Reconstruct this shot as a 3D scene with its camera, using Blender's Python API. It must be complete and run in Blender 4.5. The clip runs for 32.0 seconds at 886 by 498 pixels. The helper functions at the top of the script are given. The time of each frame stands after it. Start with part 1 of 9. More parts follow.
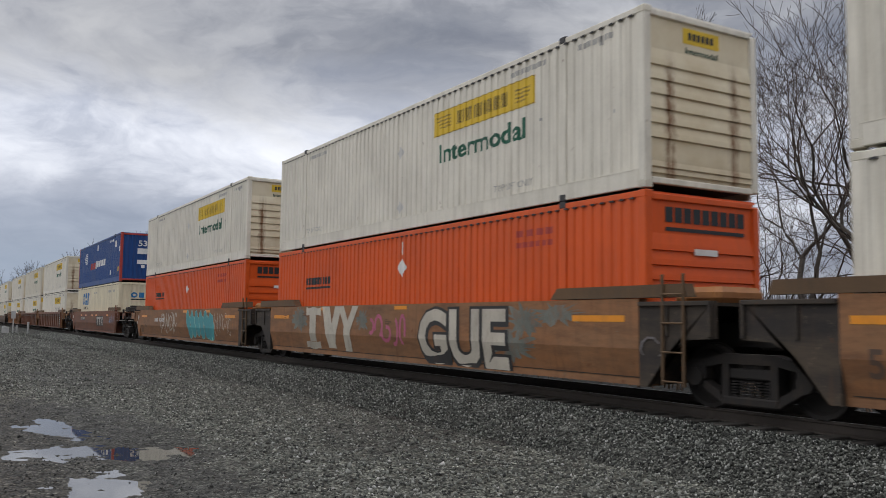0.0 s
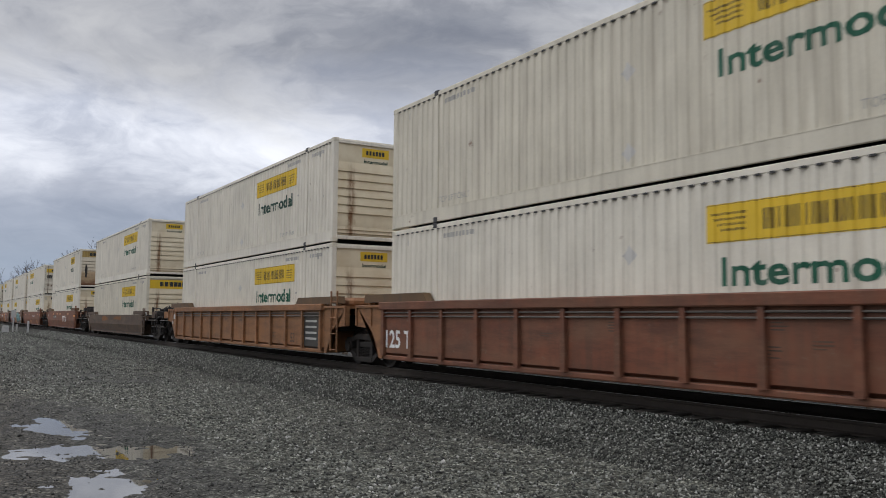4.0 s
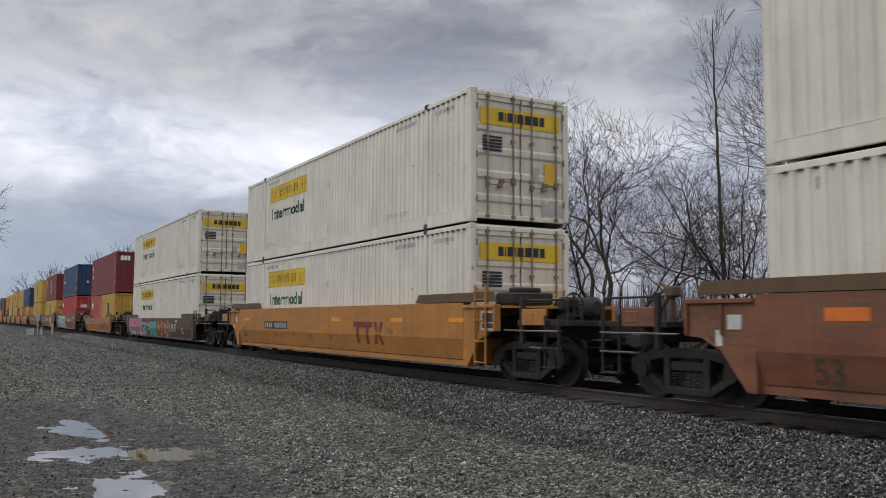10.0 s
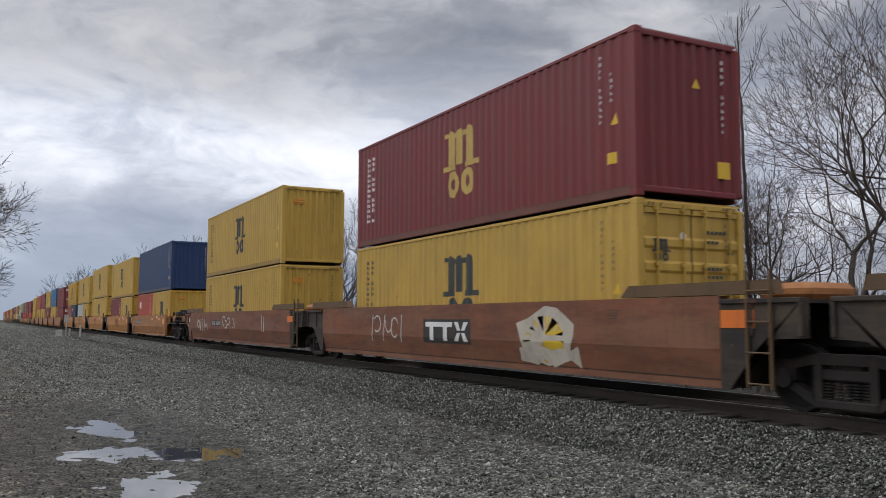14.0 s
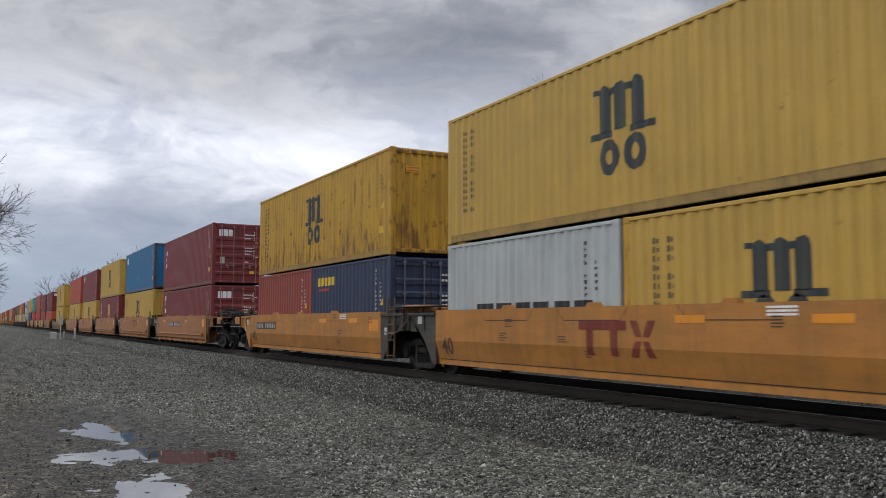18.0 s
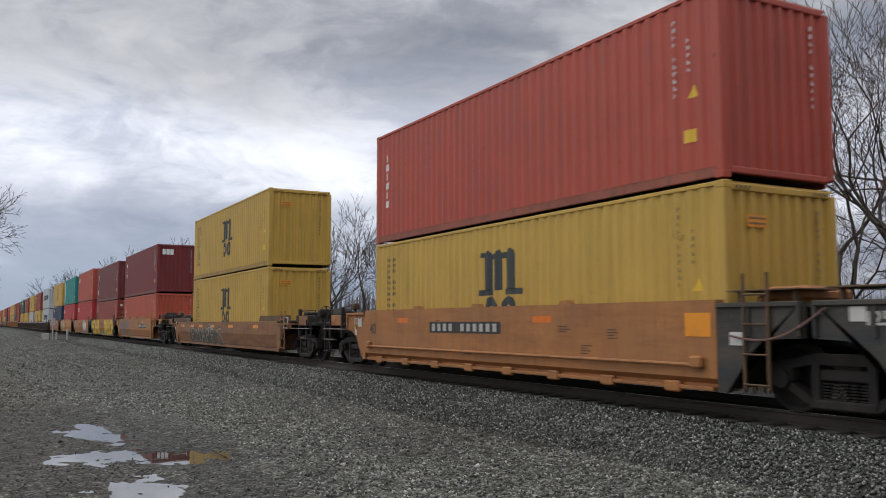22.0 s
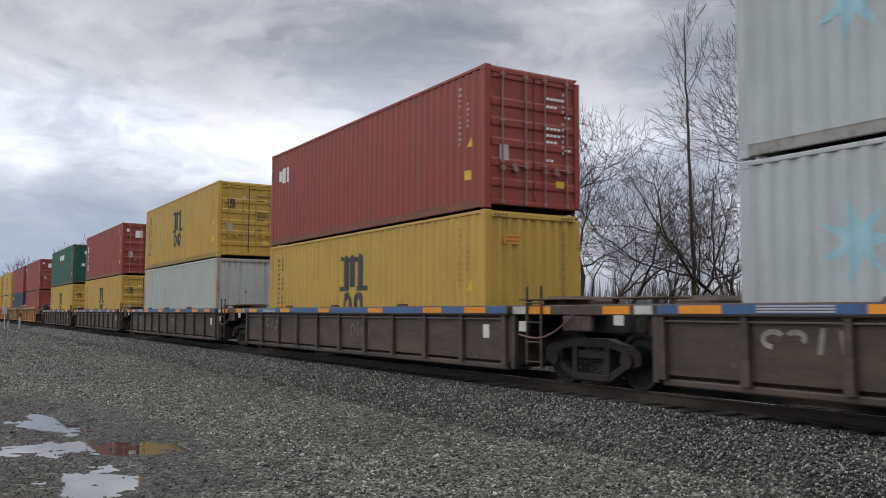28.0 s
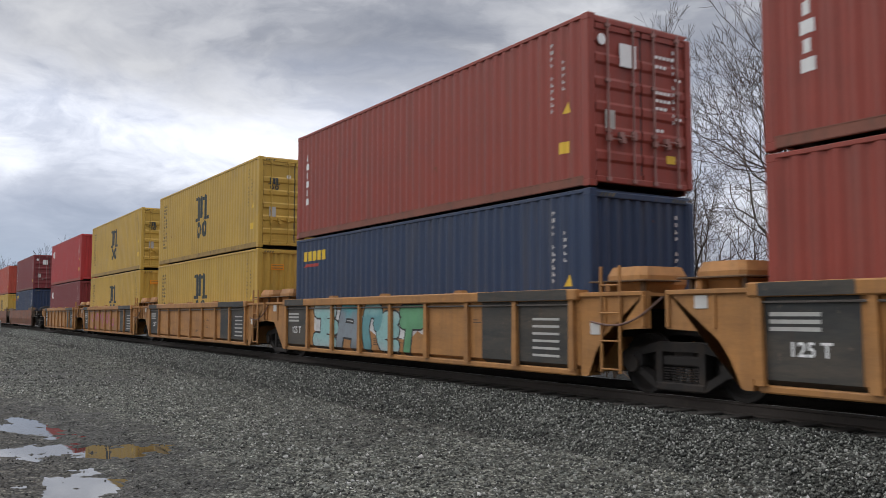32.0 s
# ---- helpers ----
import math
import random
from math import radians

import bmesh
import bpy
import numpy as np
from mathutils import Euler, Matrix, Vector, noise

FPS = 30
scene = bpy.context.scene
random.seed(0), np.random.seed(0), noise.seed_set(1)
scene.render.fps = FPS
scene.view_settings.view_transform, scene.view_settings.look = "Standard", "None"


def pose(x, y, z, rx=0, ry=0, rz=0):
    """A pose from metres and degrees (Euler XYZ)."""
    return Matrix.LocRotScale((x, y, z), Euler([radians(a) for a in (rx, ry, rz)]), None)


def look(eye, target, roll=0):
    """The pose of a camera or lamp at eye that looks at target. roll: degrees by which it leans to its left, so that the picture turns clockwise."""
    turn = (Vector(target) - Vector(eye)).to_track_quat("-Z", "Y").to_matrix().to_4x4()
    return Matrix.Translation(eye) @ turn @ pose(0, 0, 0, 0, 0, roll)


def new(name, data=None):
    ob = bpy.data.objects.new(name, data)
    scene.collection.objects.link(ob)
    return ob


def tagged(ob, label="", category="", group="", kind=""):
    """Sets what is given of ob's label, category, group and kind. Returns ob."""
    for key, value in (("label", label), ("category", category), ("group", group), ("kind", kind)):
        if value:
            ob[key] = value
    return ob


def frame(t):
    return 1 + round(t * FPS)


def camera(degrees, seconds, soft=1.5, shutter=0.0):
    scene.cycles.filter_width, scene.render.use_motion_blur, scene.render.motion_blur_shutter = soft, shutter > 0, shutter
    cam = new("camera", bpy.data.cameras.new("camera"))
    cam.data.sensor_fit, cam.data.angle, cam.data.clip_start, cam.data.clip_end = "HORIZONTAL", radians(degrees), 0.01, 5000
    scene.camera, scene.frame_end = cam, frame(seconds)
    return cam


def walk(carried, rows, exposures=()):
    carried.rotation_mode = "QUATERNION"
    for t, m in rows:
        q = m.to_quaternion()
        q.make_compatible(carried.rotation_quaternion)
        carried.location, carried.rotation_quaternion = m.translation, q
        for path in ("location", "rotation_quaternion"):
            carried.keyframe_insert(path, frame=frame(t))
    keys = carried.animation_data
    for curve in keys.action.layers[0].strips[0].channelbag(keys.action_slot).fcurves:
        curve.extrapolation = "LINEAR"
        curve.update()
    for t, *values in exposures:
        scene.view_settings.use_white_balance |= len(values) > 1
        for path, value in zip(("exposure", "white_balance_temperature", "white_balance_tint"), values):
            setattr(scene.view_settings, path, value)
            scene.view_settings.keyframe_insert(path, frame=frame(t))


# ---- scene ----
cam = camera(54.6, 32.0, soft=0.75, shutter=0.08)

# One person stands still by the line and turns a little: seconds, yaw, pitch, roll.
EYE = (0.0, 0.0, 1.7)
TURNS = [
    (0.0, 59.27, 4.80, -0.68), (0.5, 59.11, 4.79, -0.57), (1.0, 59.07, 4.81, -0.58),
    (1.5, 58.91, 4.81, -0.61), (2.0, 58.82, 4.82, -0.63), (2.5, 58.88, 4.76, -0.59),
    (4.5, 59.38, 4.69, -0.59), (5.0, 59.45, 4.73, -0.64), (5.5, 59.48, 4.77, -0.54),
    (6.0, 59.46, 4.76, -0.44), (6.5, 59.45, 4.82, -0.43), (7.0, 59.44, 4.87, -0.42),
    (7.5, 59.44, 4.85, -0.34), (8.0, 59.47, 4.81, -0.32), (8.5, 59.66, 4.78, -0.29),
    (9.0, 59.95, 4.77, -0.39), (9.5, 60.23, 4.73, -0.26), (10.0, 60.60, 4.76, -0.32),
    (10.5, 60.86, 4.76, -0.40), (11.0, 61.09, 4.82, -0.41), (11.5, 61.31, 4.75, -0.47),
    (12.0, 61.49, 4.79, -0.63), (12.5, 61.67, 4.75, -0.48), (13.0, 61.82, 4.74, -0.41),
    (13.5, 62.06, 4.78, -0.36), (14.0, 62.17, 4.80, -0.22), (14.5, 62.22, 4.80, -0.05),
    (16.5, 62.29, 4.98, -0.27), (17.0, 62.14, 4.98, -0.12), (17.5, 62.04, 4.92, -0.04),
    (18.0, 61.86, 4.91, -0.11), (18.5, 61.83, 4.90, -0.10), (19.0, 61.70, 4.88, -0.21),
    (19.5, 61.62, 4.84, -0.20), (20.0, 61.59, 4.79, -0.18), (20.5, 61.49, 4.84, -0.09),
    (21.0, 61.45, 4.85, -0.05), (21.5, 61.41, 4.91, -0.06), (22.0, 61.43, 4.91, 0.04),
    (22.5, 61.42, 4.92, -0.03), (23.0, 61.46, 4.96, 0.01), (23.5, 61.49, 4.97, -0.00),
    (24.0, 61.50, 4.95, -0.00), (24.5, 61.45, 4.93, 0.05), (25.0, 61.32, 4.85, 0.01),
    (25.5, 60.90, 4.75, 0.09), (26.0, 60.46, 4.60, 0.15), (26.5, 60.11, 4.49, 0.09),
    (28.5, 58.46, 4.27, -0.26), (29.0, 58.23, 4.26, -0.20), (29.5, 58.00, 4.27, -0.27),
    (30.0, 57.84, 4.30, -0.21), (30.5, 57.76, 4.32, -0.15), (31.0, 57.72, 4.33, -0.08),
    (31.5, 57.72, 4.34, 0.05), (32.0, 57.73, 4.35, -0.05),
]
walk(cam, [(t, pose(*EYE, 90 + p, r, y)) for t, y, p, r in TURNS], [(0.0, -0.06), (9.0, 0.0), (14.0, 0.07), (20.0, 0.07), (24.0, 0.16), (26.5, 0.17), (29.0, 0.22), (32.0, 0.22)])

# How far the train has come, second by second.
RUN = [-0.15, 23.12, 46.93, 70.08, 93.24, 116.43, 139.62, 162.91, 186.32, 209.70, 233.13, 256.49, 279.82, 303.21, 326.59, 350.04, 373.49, 396.95, 420.31, 443.68, 467.12, 490.47, 513.71, 537.80, 561.30, 584.14, 607.64, 631.05, 654.46, 677.87, 701.88, 725.17, 748.56]
TRACK_Y = 10.595          # middle of the track
RAIL = 0.5                # top of the rails above the yard

# ---------------------------------------------------------------- light
SUN_AZ, SUN_EL = radians(146), radians(32)      # from +Y towards -X
SUN_WAY = Vector((-math.sin(SUN_AZ) * math.cos(SUN_EL), math.cos(SUN_AZ) * math.cos(SUN_EL), math.sin(SUN_EL)))


class Nodes:
    """Short hand for node trees."""

    def __init__(self, tree):
        self.tree = tree
        tree.nodes.clear()

    def add(self, kind, **values):
        node = self.tree.nodes.new(kind)
        for key, value in values.items():
            if key.startswith("in_"):
                node.inputs[int(key[3:])].default_value = value
            elif key == "op":
                node.operation = value
            elif key == "mode":
                node.data_type = value
            elif key == "blend":
                node.blend_type = value
            elif key == "sky":
                node.sky_type = value
        return node

    def link(self, a, b):
        self.tree.links.new(a, b)

    def math(self, op, a, b=None, clamp=False):
        node = self.add("ShaderNodeMath", op=op)
        node.use_clamp = clamp
        for k, v in ((0, a), (1, b)):
            if v is None:
                continue
            if isinstance(v, (int, float)):
                node.inputs[k].default_value = v
            else:
                self.link(v, node.inputs[k])
        return node.outputs[0]

    def noise(self, vector, scale, detail=4.0, rough=0.55):
        node = self.add("ShaderNodeTexNoise")
        node.inputs["Scale"].default_value = scale
        node.inputs["Detail"].default_value = detail
        node.inputs["Roughness"].default_value = rough
        if vector is not None:
            self.link(vector, node.inputs["Vector"])
        return node.outputs["Fac"]

    def ramp(self, value, stops):
        node = self.add("ShaderNodeValToRGB")
        els = node.color_ramp.elements
        while len(els) < len(stops):
            els.new(0.5)
        for el, (at, c) in zip(els, stops):
            el.position = at
            el.color = (*c, 1) if isinstance(c, tuple) else (c, c, c, 1)
        self.link(value, node.inputs[0])
        return node.outputs[0]

    def mix(self, fac, a, b, blend="MIX"):
        node = self.add("ShaderNodeMix", mode="RGBA", blend=blend)
        for k, v in ((0, fac), (6, a), (7, b)):
            if isinstance(v, (int, float)):
                node.inputs[k].default_value = v
            elif isinstance(v, tuple):
                node.inputs[k].default_value = (*v, 1)
            else:
                self.link(v, node.inputs[k])
        return node.outputs[2]


def make_sky():
    world = bpy.data.worlds.new("overcast_sky")
    scene.world = world
    world.use_nodes = True
    n = Nodes(world.node_tree)
    co = n.add("ShaderNodeTexCoord").outputs["Generated"]
    split = n.add("ShaderNodeSeparateXYZ")
    n.link(co, split.inputs[0])
    x, y, z = split.outputs
    up = n.math("MAXIMUM", z, 0.0)
    # layers of cloud lie flat: stretched along the horizon
    join = n.add("ShaderNodeVectorMath", op="MULTIPLY_ADD")
    n.link(co, join.inputs[0])
    join.inputs[1].default_value = (3.3, 3.3, 7.6)
    join.inputs[2].default_value = (3.1, 7.4, 1.7)
    flat = join.outputs[0]
    bend = n.add("ShaderNodeTexNoise")
    bend.inputs["Scale"].default_value = 1.1
    bend.inputs["Detail"].default_value = 4.0
    n.link(flat, bend.inputs["Vector"])
    pull = n.add("ShaderNodeVectorMath", op="MULTIPLY_ADD")
    n.link(bend.outputs["Color"], pull.inputs[0])
    pull.inputs[1].default_value = (0.8, 0.8, 0.8)
    n.link(flat, pull.inputs[2])
    big = n.noise(flat, 0.62, 2.0, 0.5)
    fine = n.noise(pull.outputs[0], 1.55, 8.0, 0.55)
    wisp = n.noise(pull.outputs[0], 5.2, 6.0, 0.6)
    cloud = n.math("ADD", n.math("MULTIPLY", big, 0.30), n.math("ADD", n.math("MULTIPLY", fine, 0.56), n.math("MULTIPLY", wisp, 0.14)))
    # brighter towards the hidden sun
    way = n.add("ShaderNodeVectorMath", op="DOT_PRODUCT")
    n.link(co, way.inputs[0])
    way.inputs[1].default_value = (-0.955, 0.19, 0.225)
    glow = n.math("POWER", n.math("MAXIMUM", way.outputs["Value"], 0.0), 9.0)
    away = n.add("ShaderNodeVectorMath", op="DOT_PRODUCT")
    n.link(co, away.inputs[0])
    away.inputs[1].default_value = (-0.56, 0.77, 0.30)
    thick = n.math("POWER", n.math("MAXIMUM", away.outputs["Value"], 0.0), 12.0)
    lit = n.math("ADD", cloud, n.math("SUBTRACT", n.math("MULTIPLY", glow, 0.088), n.math("MULTIPLY", thick, 0.035)))
    grey = n.ramp(lit, [(0.36, (0.222, 0.245, 0.310)), (0.45, (0.300, 0.325, 0.392)), (0.52, (0.402, 0.425, 0.490)), (0.585, (0.575, 0.595, 0.655)), (0.68, (0.79, 0.805, 0.85))])
    sky = n.add("ShaderNodeTexSky", sky="NISHITA")
    sky.sun_disc = False
    sky.sun_elevation = SUN_EL
    sky.sun_rotation = -SUN_AZ
    blue = n.mix(1.0, sky.outputs[0], (0.07, 0.07, 0.07), "MULTIPLY")
    # clear slate-blue strip low over the horizon, thick cloud above
    low = n.ramp(up, [(0.0, 0.95), (0.045, 0.85), (0.08, 0.45), (0.14, 0.10), (0.3, 0.0)])
    # the clear strip lies only along the line, where the train comes from
    toward = n.math("MULTIPLY", n.math("ADD", n.math("MULTIPLY", x, -1.0), -0.78), 6.0, True)
    colour = n.mix(n.math("MULTIPLY", low, toward), grey, n.mix(0.75, blue, (0.33, 0.42, 0.60)))
    # an overcast sky is brightest overhead
    band = n.math("ADD", up, n.math("MULTIPLY", n.math("ADD", fine, -0.5), 0.16))
    high = n.ramp(band, [(0.0, 1.22), (0.06, 1.20), (0.10, 1.26), (0.15, 1.34), (0.20, 1.30), (0.245, 0.82), (0.29, 0.56), (0.36, 0.47), (0.6, 1.0), (1.0, 1.0)])
    zenith = n.math("ADD", n.math("MULTIPLY", n.math("POWER", up, 1.5), SKY_ZENITH), 1.0)
    # thinner, warmer cloud overhead
    warm = n.ramp(up, [(0.35, (1.0, 1.0, 1.0)), (0.75, (1.055, 1.0, 0.92))])
    back = n.add("ShaderNodeBackground")
    n.link(n.mix(1.0, n.mix(1.0, colour, high, "MULTIPLY"), warm, "MULTIPLY"), back.inputs[0])
    n.link(n.math("MULTIPLY", zenith, SKY_LEVEL), back.inputs[1])
    out = n.add("ShaderNodeOutputWorld")
    n.link(back.outputs[0], out.inputs[0])


SKY_LEVEL, SKY_ZENITH = 0.80, 4.9
make_sky()
sun = new("sun", bpy.data.lights.new("sun", "SUN"))
sun.data.energy, sun.data.angle, sun.data.color = 0.66, radians(60), (1.0, 0.97, 0.92)
sun.matrix_world = look(SUN_WAY * 50, (0, 0, 0))

# ---------------------------------------------------------------- materials
MATS = {}


def surface(name, colour, rough=0.6, metal=0.0, vary=0.10, streak=0.0, dirt=0.15, dirt_colour=(0.09, 0.075, 0.06), rust=0.0,
            scale=1.0, bump=0.02, grain=60.0):
    """Painted or raw surface: colour with blotches, fine grain, streaks that run down, dirt and rust spots."""
    if name in MATS:
        return MATS[name]
    mat = bpy.data.materials.new(name)
    MATS[name] = mat
    mat.use_nodes = True
    n = Nodes(mat.node_tree)
    co = n.add("ShaderNodeTexCoord").outputs["Object"]
    info = n.add("ShaderNodeObjectInfo")
    shift = n.add("ShaderNodeVectorMath", op="ADD")
    turn = n.math("MULTIPLY", info.outputs["Random"], 37.0)
    n.link(co, shift.inputs[0])
    n.link(turn, shift.inputs[1])
    at = shift.outputs[0]
    blotch = n.noise(at, 0.9 * scale, 6.0, 0.6)
    fine = n.noise(at, grain, 3.0, 0.6)
    tone = n.math("ADD", n.math("MULTIPLY", blotch, 4.5 * vary), n.math("MULTIPLY", fine, 1.5 * vary))
    tone = n.math("ADD", tone, 1.0 - 3.0 * vary)
    shade = n.add("ShaderNodeCombineColor")
    for k in range(3):
        n.link(tone, shade.inputs[k])
    base = n.mix(1.0, tuple(colour), shade.outputs[0], "MULTIPLY")
    if dirt > 0:
        mapping = n.add("ShaderNodeMapping")
        mapping.inputs["Scale"].default_value = (3.0, 3.0, 0.22 if streak else 1.6)
        n.link(at, mapping.inputs["Vector"])
        run = n.noise(mapping.outputs[0], 1.7 * scale, 7.0, 0.65)
        mask = n.ramp(run, [(0.5 - 0.04 * (streak > 0), 0.0), (0.68, 1.0)])
        base = n.mix(n.math("MULTIPLY", mask, dirt), base, tuple(dirt_colour))
    if name.startswith("car_"):
        # dust and faded paint in long patches, less on newer paint
        age = {"car_yellow": 0.45, "car_dull_orange": 0.62, "car_ochre": 0.62}.get(name, 1.0)
        mapping = n.add("ShaderNodeMapping")
        mapping.inputs["Scale"].default_value = (0.38, 1.0, 1.9)
        n.link(at, mapping.inputs["Vector"])
        wash = n.ramp(n.noise(mapping.outputs[0], 1.0, 7.0, 0.66), [(0.40, 0.0), (0.62, 1.0)])
        base = n.mix(n.math("MULTIPLY", wash, 0.6 * age), base, tuple(0.5 * c + d for c, d in zip(colour, (0.085, 0.062, 0.038))))
        soot = n.ramp(n.noise(mapping.outputs[0], 1.9, 9.0, 0.74), [(0.45, 0.0), (0.66, 1.0)])
        base = n.mix(n.math("MULTIPLY", soot, 0.68 * age), base, tuple(0.36 * c + 0.010 for c in colour))
        # rust that runs down from scrapes, and chipped spots
        runs = n.add("ShaderNodeMapping")
        runs.inputs["Scale"].default_value = (3.2, 1.0, 0.30)
        n.link(at, runs.inputs["Vector"])
        run = n.ramp(n.noise(runs.outputs[0], 2.2, 8.0, 0.7), [(0.56, 0.0), (0.72, 1.0)])
        base = n.mix(n.math("MULTIPLY", run, 0.5 * age), base, (0.085, 0.042, 0.022))
        chips = n.ramp(n.noise(at, 7.5, 9.0, 0.75), [(0.60, 0.0), (0.67, 1.0)])
        base = n.mix(n.math("MULTIPLY", chips, 0.55 * age), base, (0.17, 0.125, 0.085))
    if name.endswith("_rusty"):
        # rust that bleeds down from scratches and eats the paint near the foot
        bleed = n.add("ShaderNodeMapping")
        bleed.inputs["Scale"].default_value = (3.0, 3.0, 0.5)
        n.link(at, bleed.inputs["Vector"])
        foot = n.add("ShaderNodeSeparateXYZ")
        n.link(co, foot.inputs[0])
        mask = n.math("ADD", n.noise(bleed.outputs[0], 1.8, 9.0, 0.72), n.ramp(n.math("MULTIPLY", foot.outputs[2], 0.33), [(0.05, 0.10), (0.45, 0.0)]))
        base = n.mix(n.math("MULTIPLY", n.ramp(mask, [(0.56, 0.0), (0.66, 1.0)]), 0.8), base, (0.12, 0.050, 0.022))
    if rust > 0:
        spots = n.noise(at, 2.6 * scale, 9.0, 0.7)
        mask = n.ramp(spots, [(0.66 - 0.16 * rust, 0.0), (0.72 - 0.1 * rust, 1.0)])
        base = n.mix(n.math("MULTIPLY", mask, 0.85), base, (0.13, 0.045, 0.016))
    bsdf = n.add("ShaderNodeBsdfPrincipled")
    n.link(base, bsdf.inputs["Base Color"])
    bsdf.inputs["Metallic"].default_value = metal
    bsdf.inputs["Specular IOR Level"].default_value = 0.32
    n.link(n.math("ADD", n.math("MULTIPLY", blotch, 0.25), rough - 0.12, True), bsdf.inputs["Roughness"])
    if bump:
        b = n.add("ShaderNodeBump")
        b.inputs["Strength"].default_value = 0.35
        b.inputs["Distance"].default_value = bump
        n.link(n.math("ADD", n.math("MULTIPLY", fine, 0.15), blotch), b.inputs["Height"])
        n.link(b.outputs[0], bsdf.inputs["Normal"])
    out = n.add("ShaderNodeOutputMaterial")
    n.link(bsdf.outputs[0], out.inputs[0])
    return mat


PAINTS = {}


def coat(name, colour, dirt=0.26, rust=0.07, rough=0.5, dirt_colour=(0.10, 0.085, 0.07)):
    """Container paint, weathered with runs of dirt."""
    grey = 0.3 * colour[0] + 0.6 * colour[1] + 0.1 * colour[2]
    colour = tuple(max(0.008, grey + (c - grey) * 1.16) for c in colour)
    PAINTS[name] = colour
    return surface(name, colour, rough, 0.0, 0.11, 1.0, dirt, dirt_colour, rust, bump=0.006, grain=25.0)


WHITE = coat("container_white", (0.675, 0.642, 0.560), 0.30, 0.02, 0.5, (0.32, 0.28, 0.21))
WHITE_B = coat("container_white_worn", (0.61, 0.575, 0.485), 0.34, 0.05, 0.5, (0.26, 0.22, 0.16))
CREAM = coat("container_cream", (0.67, 0.61, 0.465), 0.3, 0.03, 0.5, (0.34, 0.28, 0.19))
ORANGE = coat("container_orange", (0.56, 0.105, 0.022), 0.20, 0.0, 0.45, (0.30, 0.06, 0.02))
NAVY = coat("container_navy", (0.022, 0.046, 0.112), 0.25)
DARKNAVY = coat("container_dark_navy", (0.022, 0.036, 0.072), 0.3)
ROYAL = coat("container_royal_blue", (0.020, 0.060, 0.190), 0.2)
SEABLUE = coat("container_sea_blue", (0.022, 0.13, 0.27), 0.35, 0.25)
MAROON = coat("container_maroon", (0.155, 0.032, 0.034), 0.22)
DARKRED = coat("container_dark_maroon", (0.130, 0.035, 0.034), 0.3, 0.08)
BROWNRED = coat("container_brown_red", (0.225, 0.055, 0.042), 0.25, 0.08)
BRIGHTRED = coat("container_red", (0.325, 0.046, 0.046), 0.16)
FADED = coat("container_faded_red", (0.35, 0.078, 0.056), 0.25)
RUSTORANGE = coat("container_rust_orange", (0.36, 0.092, 0.060), 0.22)
YELLOW = coat("container_yellow", (0.450, 0.303, 0.095), 0.28, 0.06, 0.5, (0.22, 0.15, 0.05))
YELLOW_R = coat("container_yellow_rusty", (0.46, 0.285, 0.068), 0.4, 0.5, 0.55, (0.16, 0.075, 0.03))
TEAL = coat("container_teal", (0.018, 0.205, 0.185), 0.25)
GREEN = coat("container_green", (0.012, 0.085, 0.055), 0.22)
GREY = coat("container_grey", (0.40, 0.43, 0.43), 0.25, 0.0, 0.5, (0.2, 0.19, 0.17))
PALE = coat("container_pale_grey", (0.41, 0.43, 0.395), 0.35, 0.2, 0.5, (0.2, 0.19, 0.17))

CAR_BROWN = surface("car_brown", (0.175, 0.062, 0.033), 0.65, 0.0, 0.22, 1.0, 0.45, (0.06, 0.042, 0.03), 0.12, bump=0.01, grain=30)
CAR_RED = surface("car_red_brown", (0.205, 0.073, 0.036), 0.62, 0.0, 0.2, 1.0, 0.35, (0.07, 0.045, 0.03), 0.10, bump=0.01, grain=30)
CAR_TAN = surface("car_tan_orange", (0.272, 0.122, 0.050), 0.62, 0.0, 0.2, 1.0, 0.4, (0.10, 0.06, 0.035), 0.15, bump=0.01, grain=30)
CAR_YELLOW = surface("car_yellow", (0.44, 0.185, 0.036), 0.58, 0.0, 0.16, 1.0, 0.4, (0.16, 0.09, 0.04), 0.0, bump=0.008, grain=30)
CAR_OCHRE = surface("car_ochre", (0.395, 0.185, 0.056), 0.6, 0.0, 0.18, 1.0, 0.4, (0.12, 0.07, 0.04), 0.08, bump=0.008, grain=30)
CAR_DULL = surface("car_dull_orange", (0.362, 0.150, 0.047), 0.6, 0.0, 0.16, 1.0, 0.3, (0.13, 0.07, 0.04), 0.08, bump=0.008, grain=30)
CAR_DARK = surface("car_dark_brown", (0.090, 0.056, 0.038), 0.7, 0.0, 0.2, 1.0, 0.4, (0.03, 0.026, 0.023), 0.1, bump=0.01, grain=30)
CAR_SOOT = surface("car_sooty_end", (0.024, 0.020, 0.018), 0.7, 0.0, 0.25, 1.0, 0.4, (0.06, 0.045, 0.034), 0.1, bump=0.01, grain=30)
GUIDE = surface("dirty_guide", (0.115, 0.068, 0.034), 0.65, 0.0, 0.22, 1.0, 0.4, (0.05, 0.042, 0.03), 0.08, bump=0.01, grain=30)
CAR_GREY = surface("car_grimy_grey", (0.064, 0.048, 0.040), 0.65, 0.0, 0.2, 1.0, 0.5, (0.05, 0.038, 0.03), 0.0, bump=0.01, grain=30)
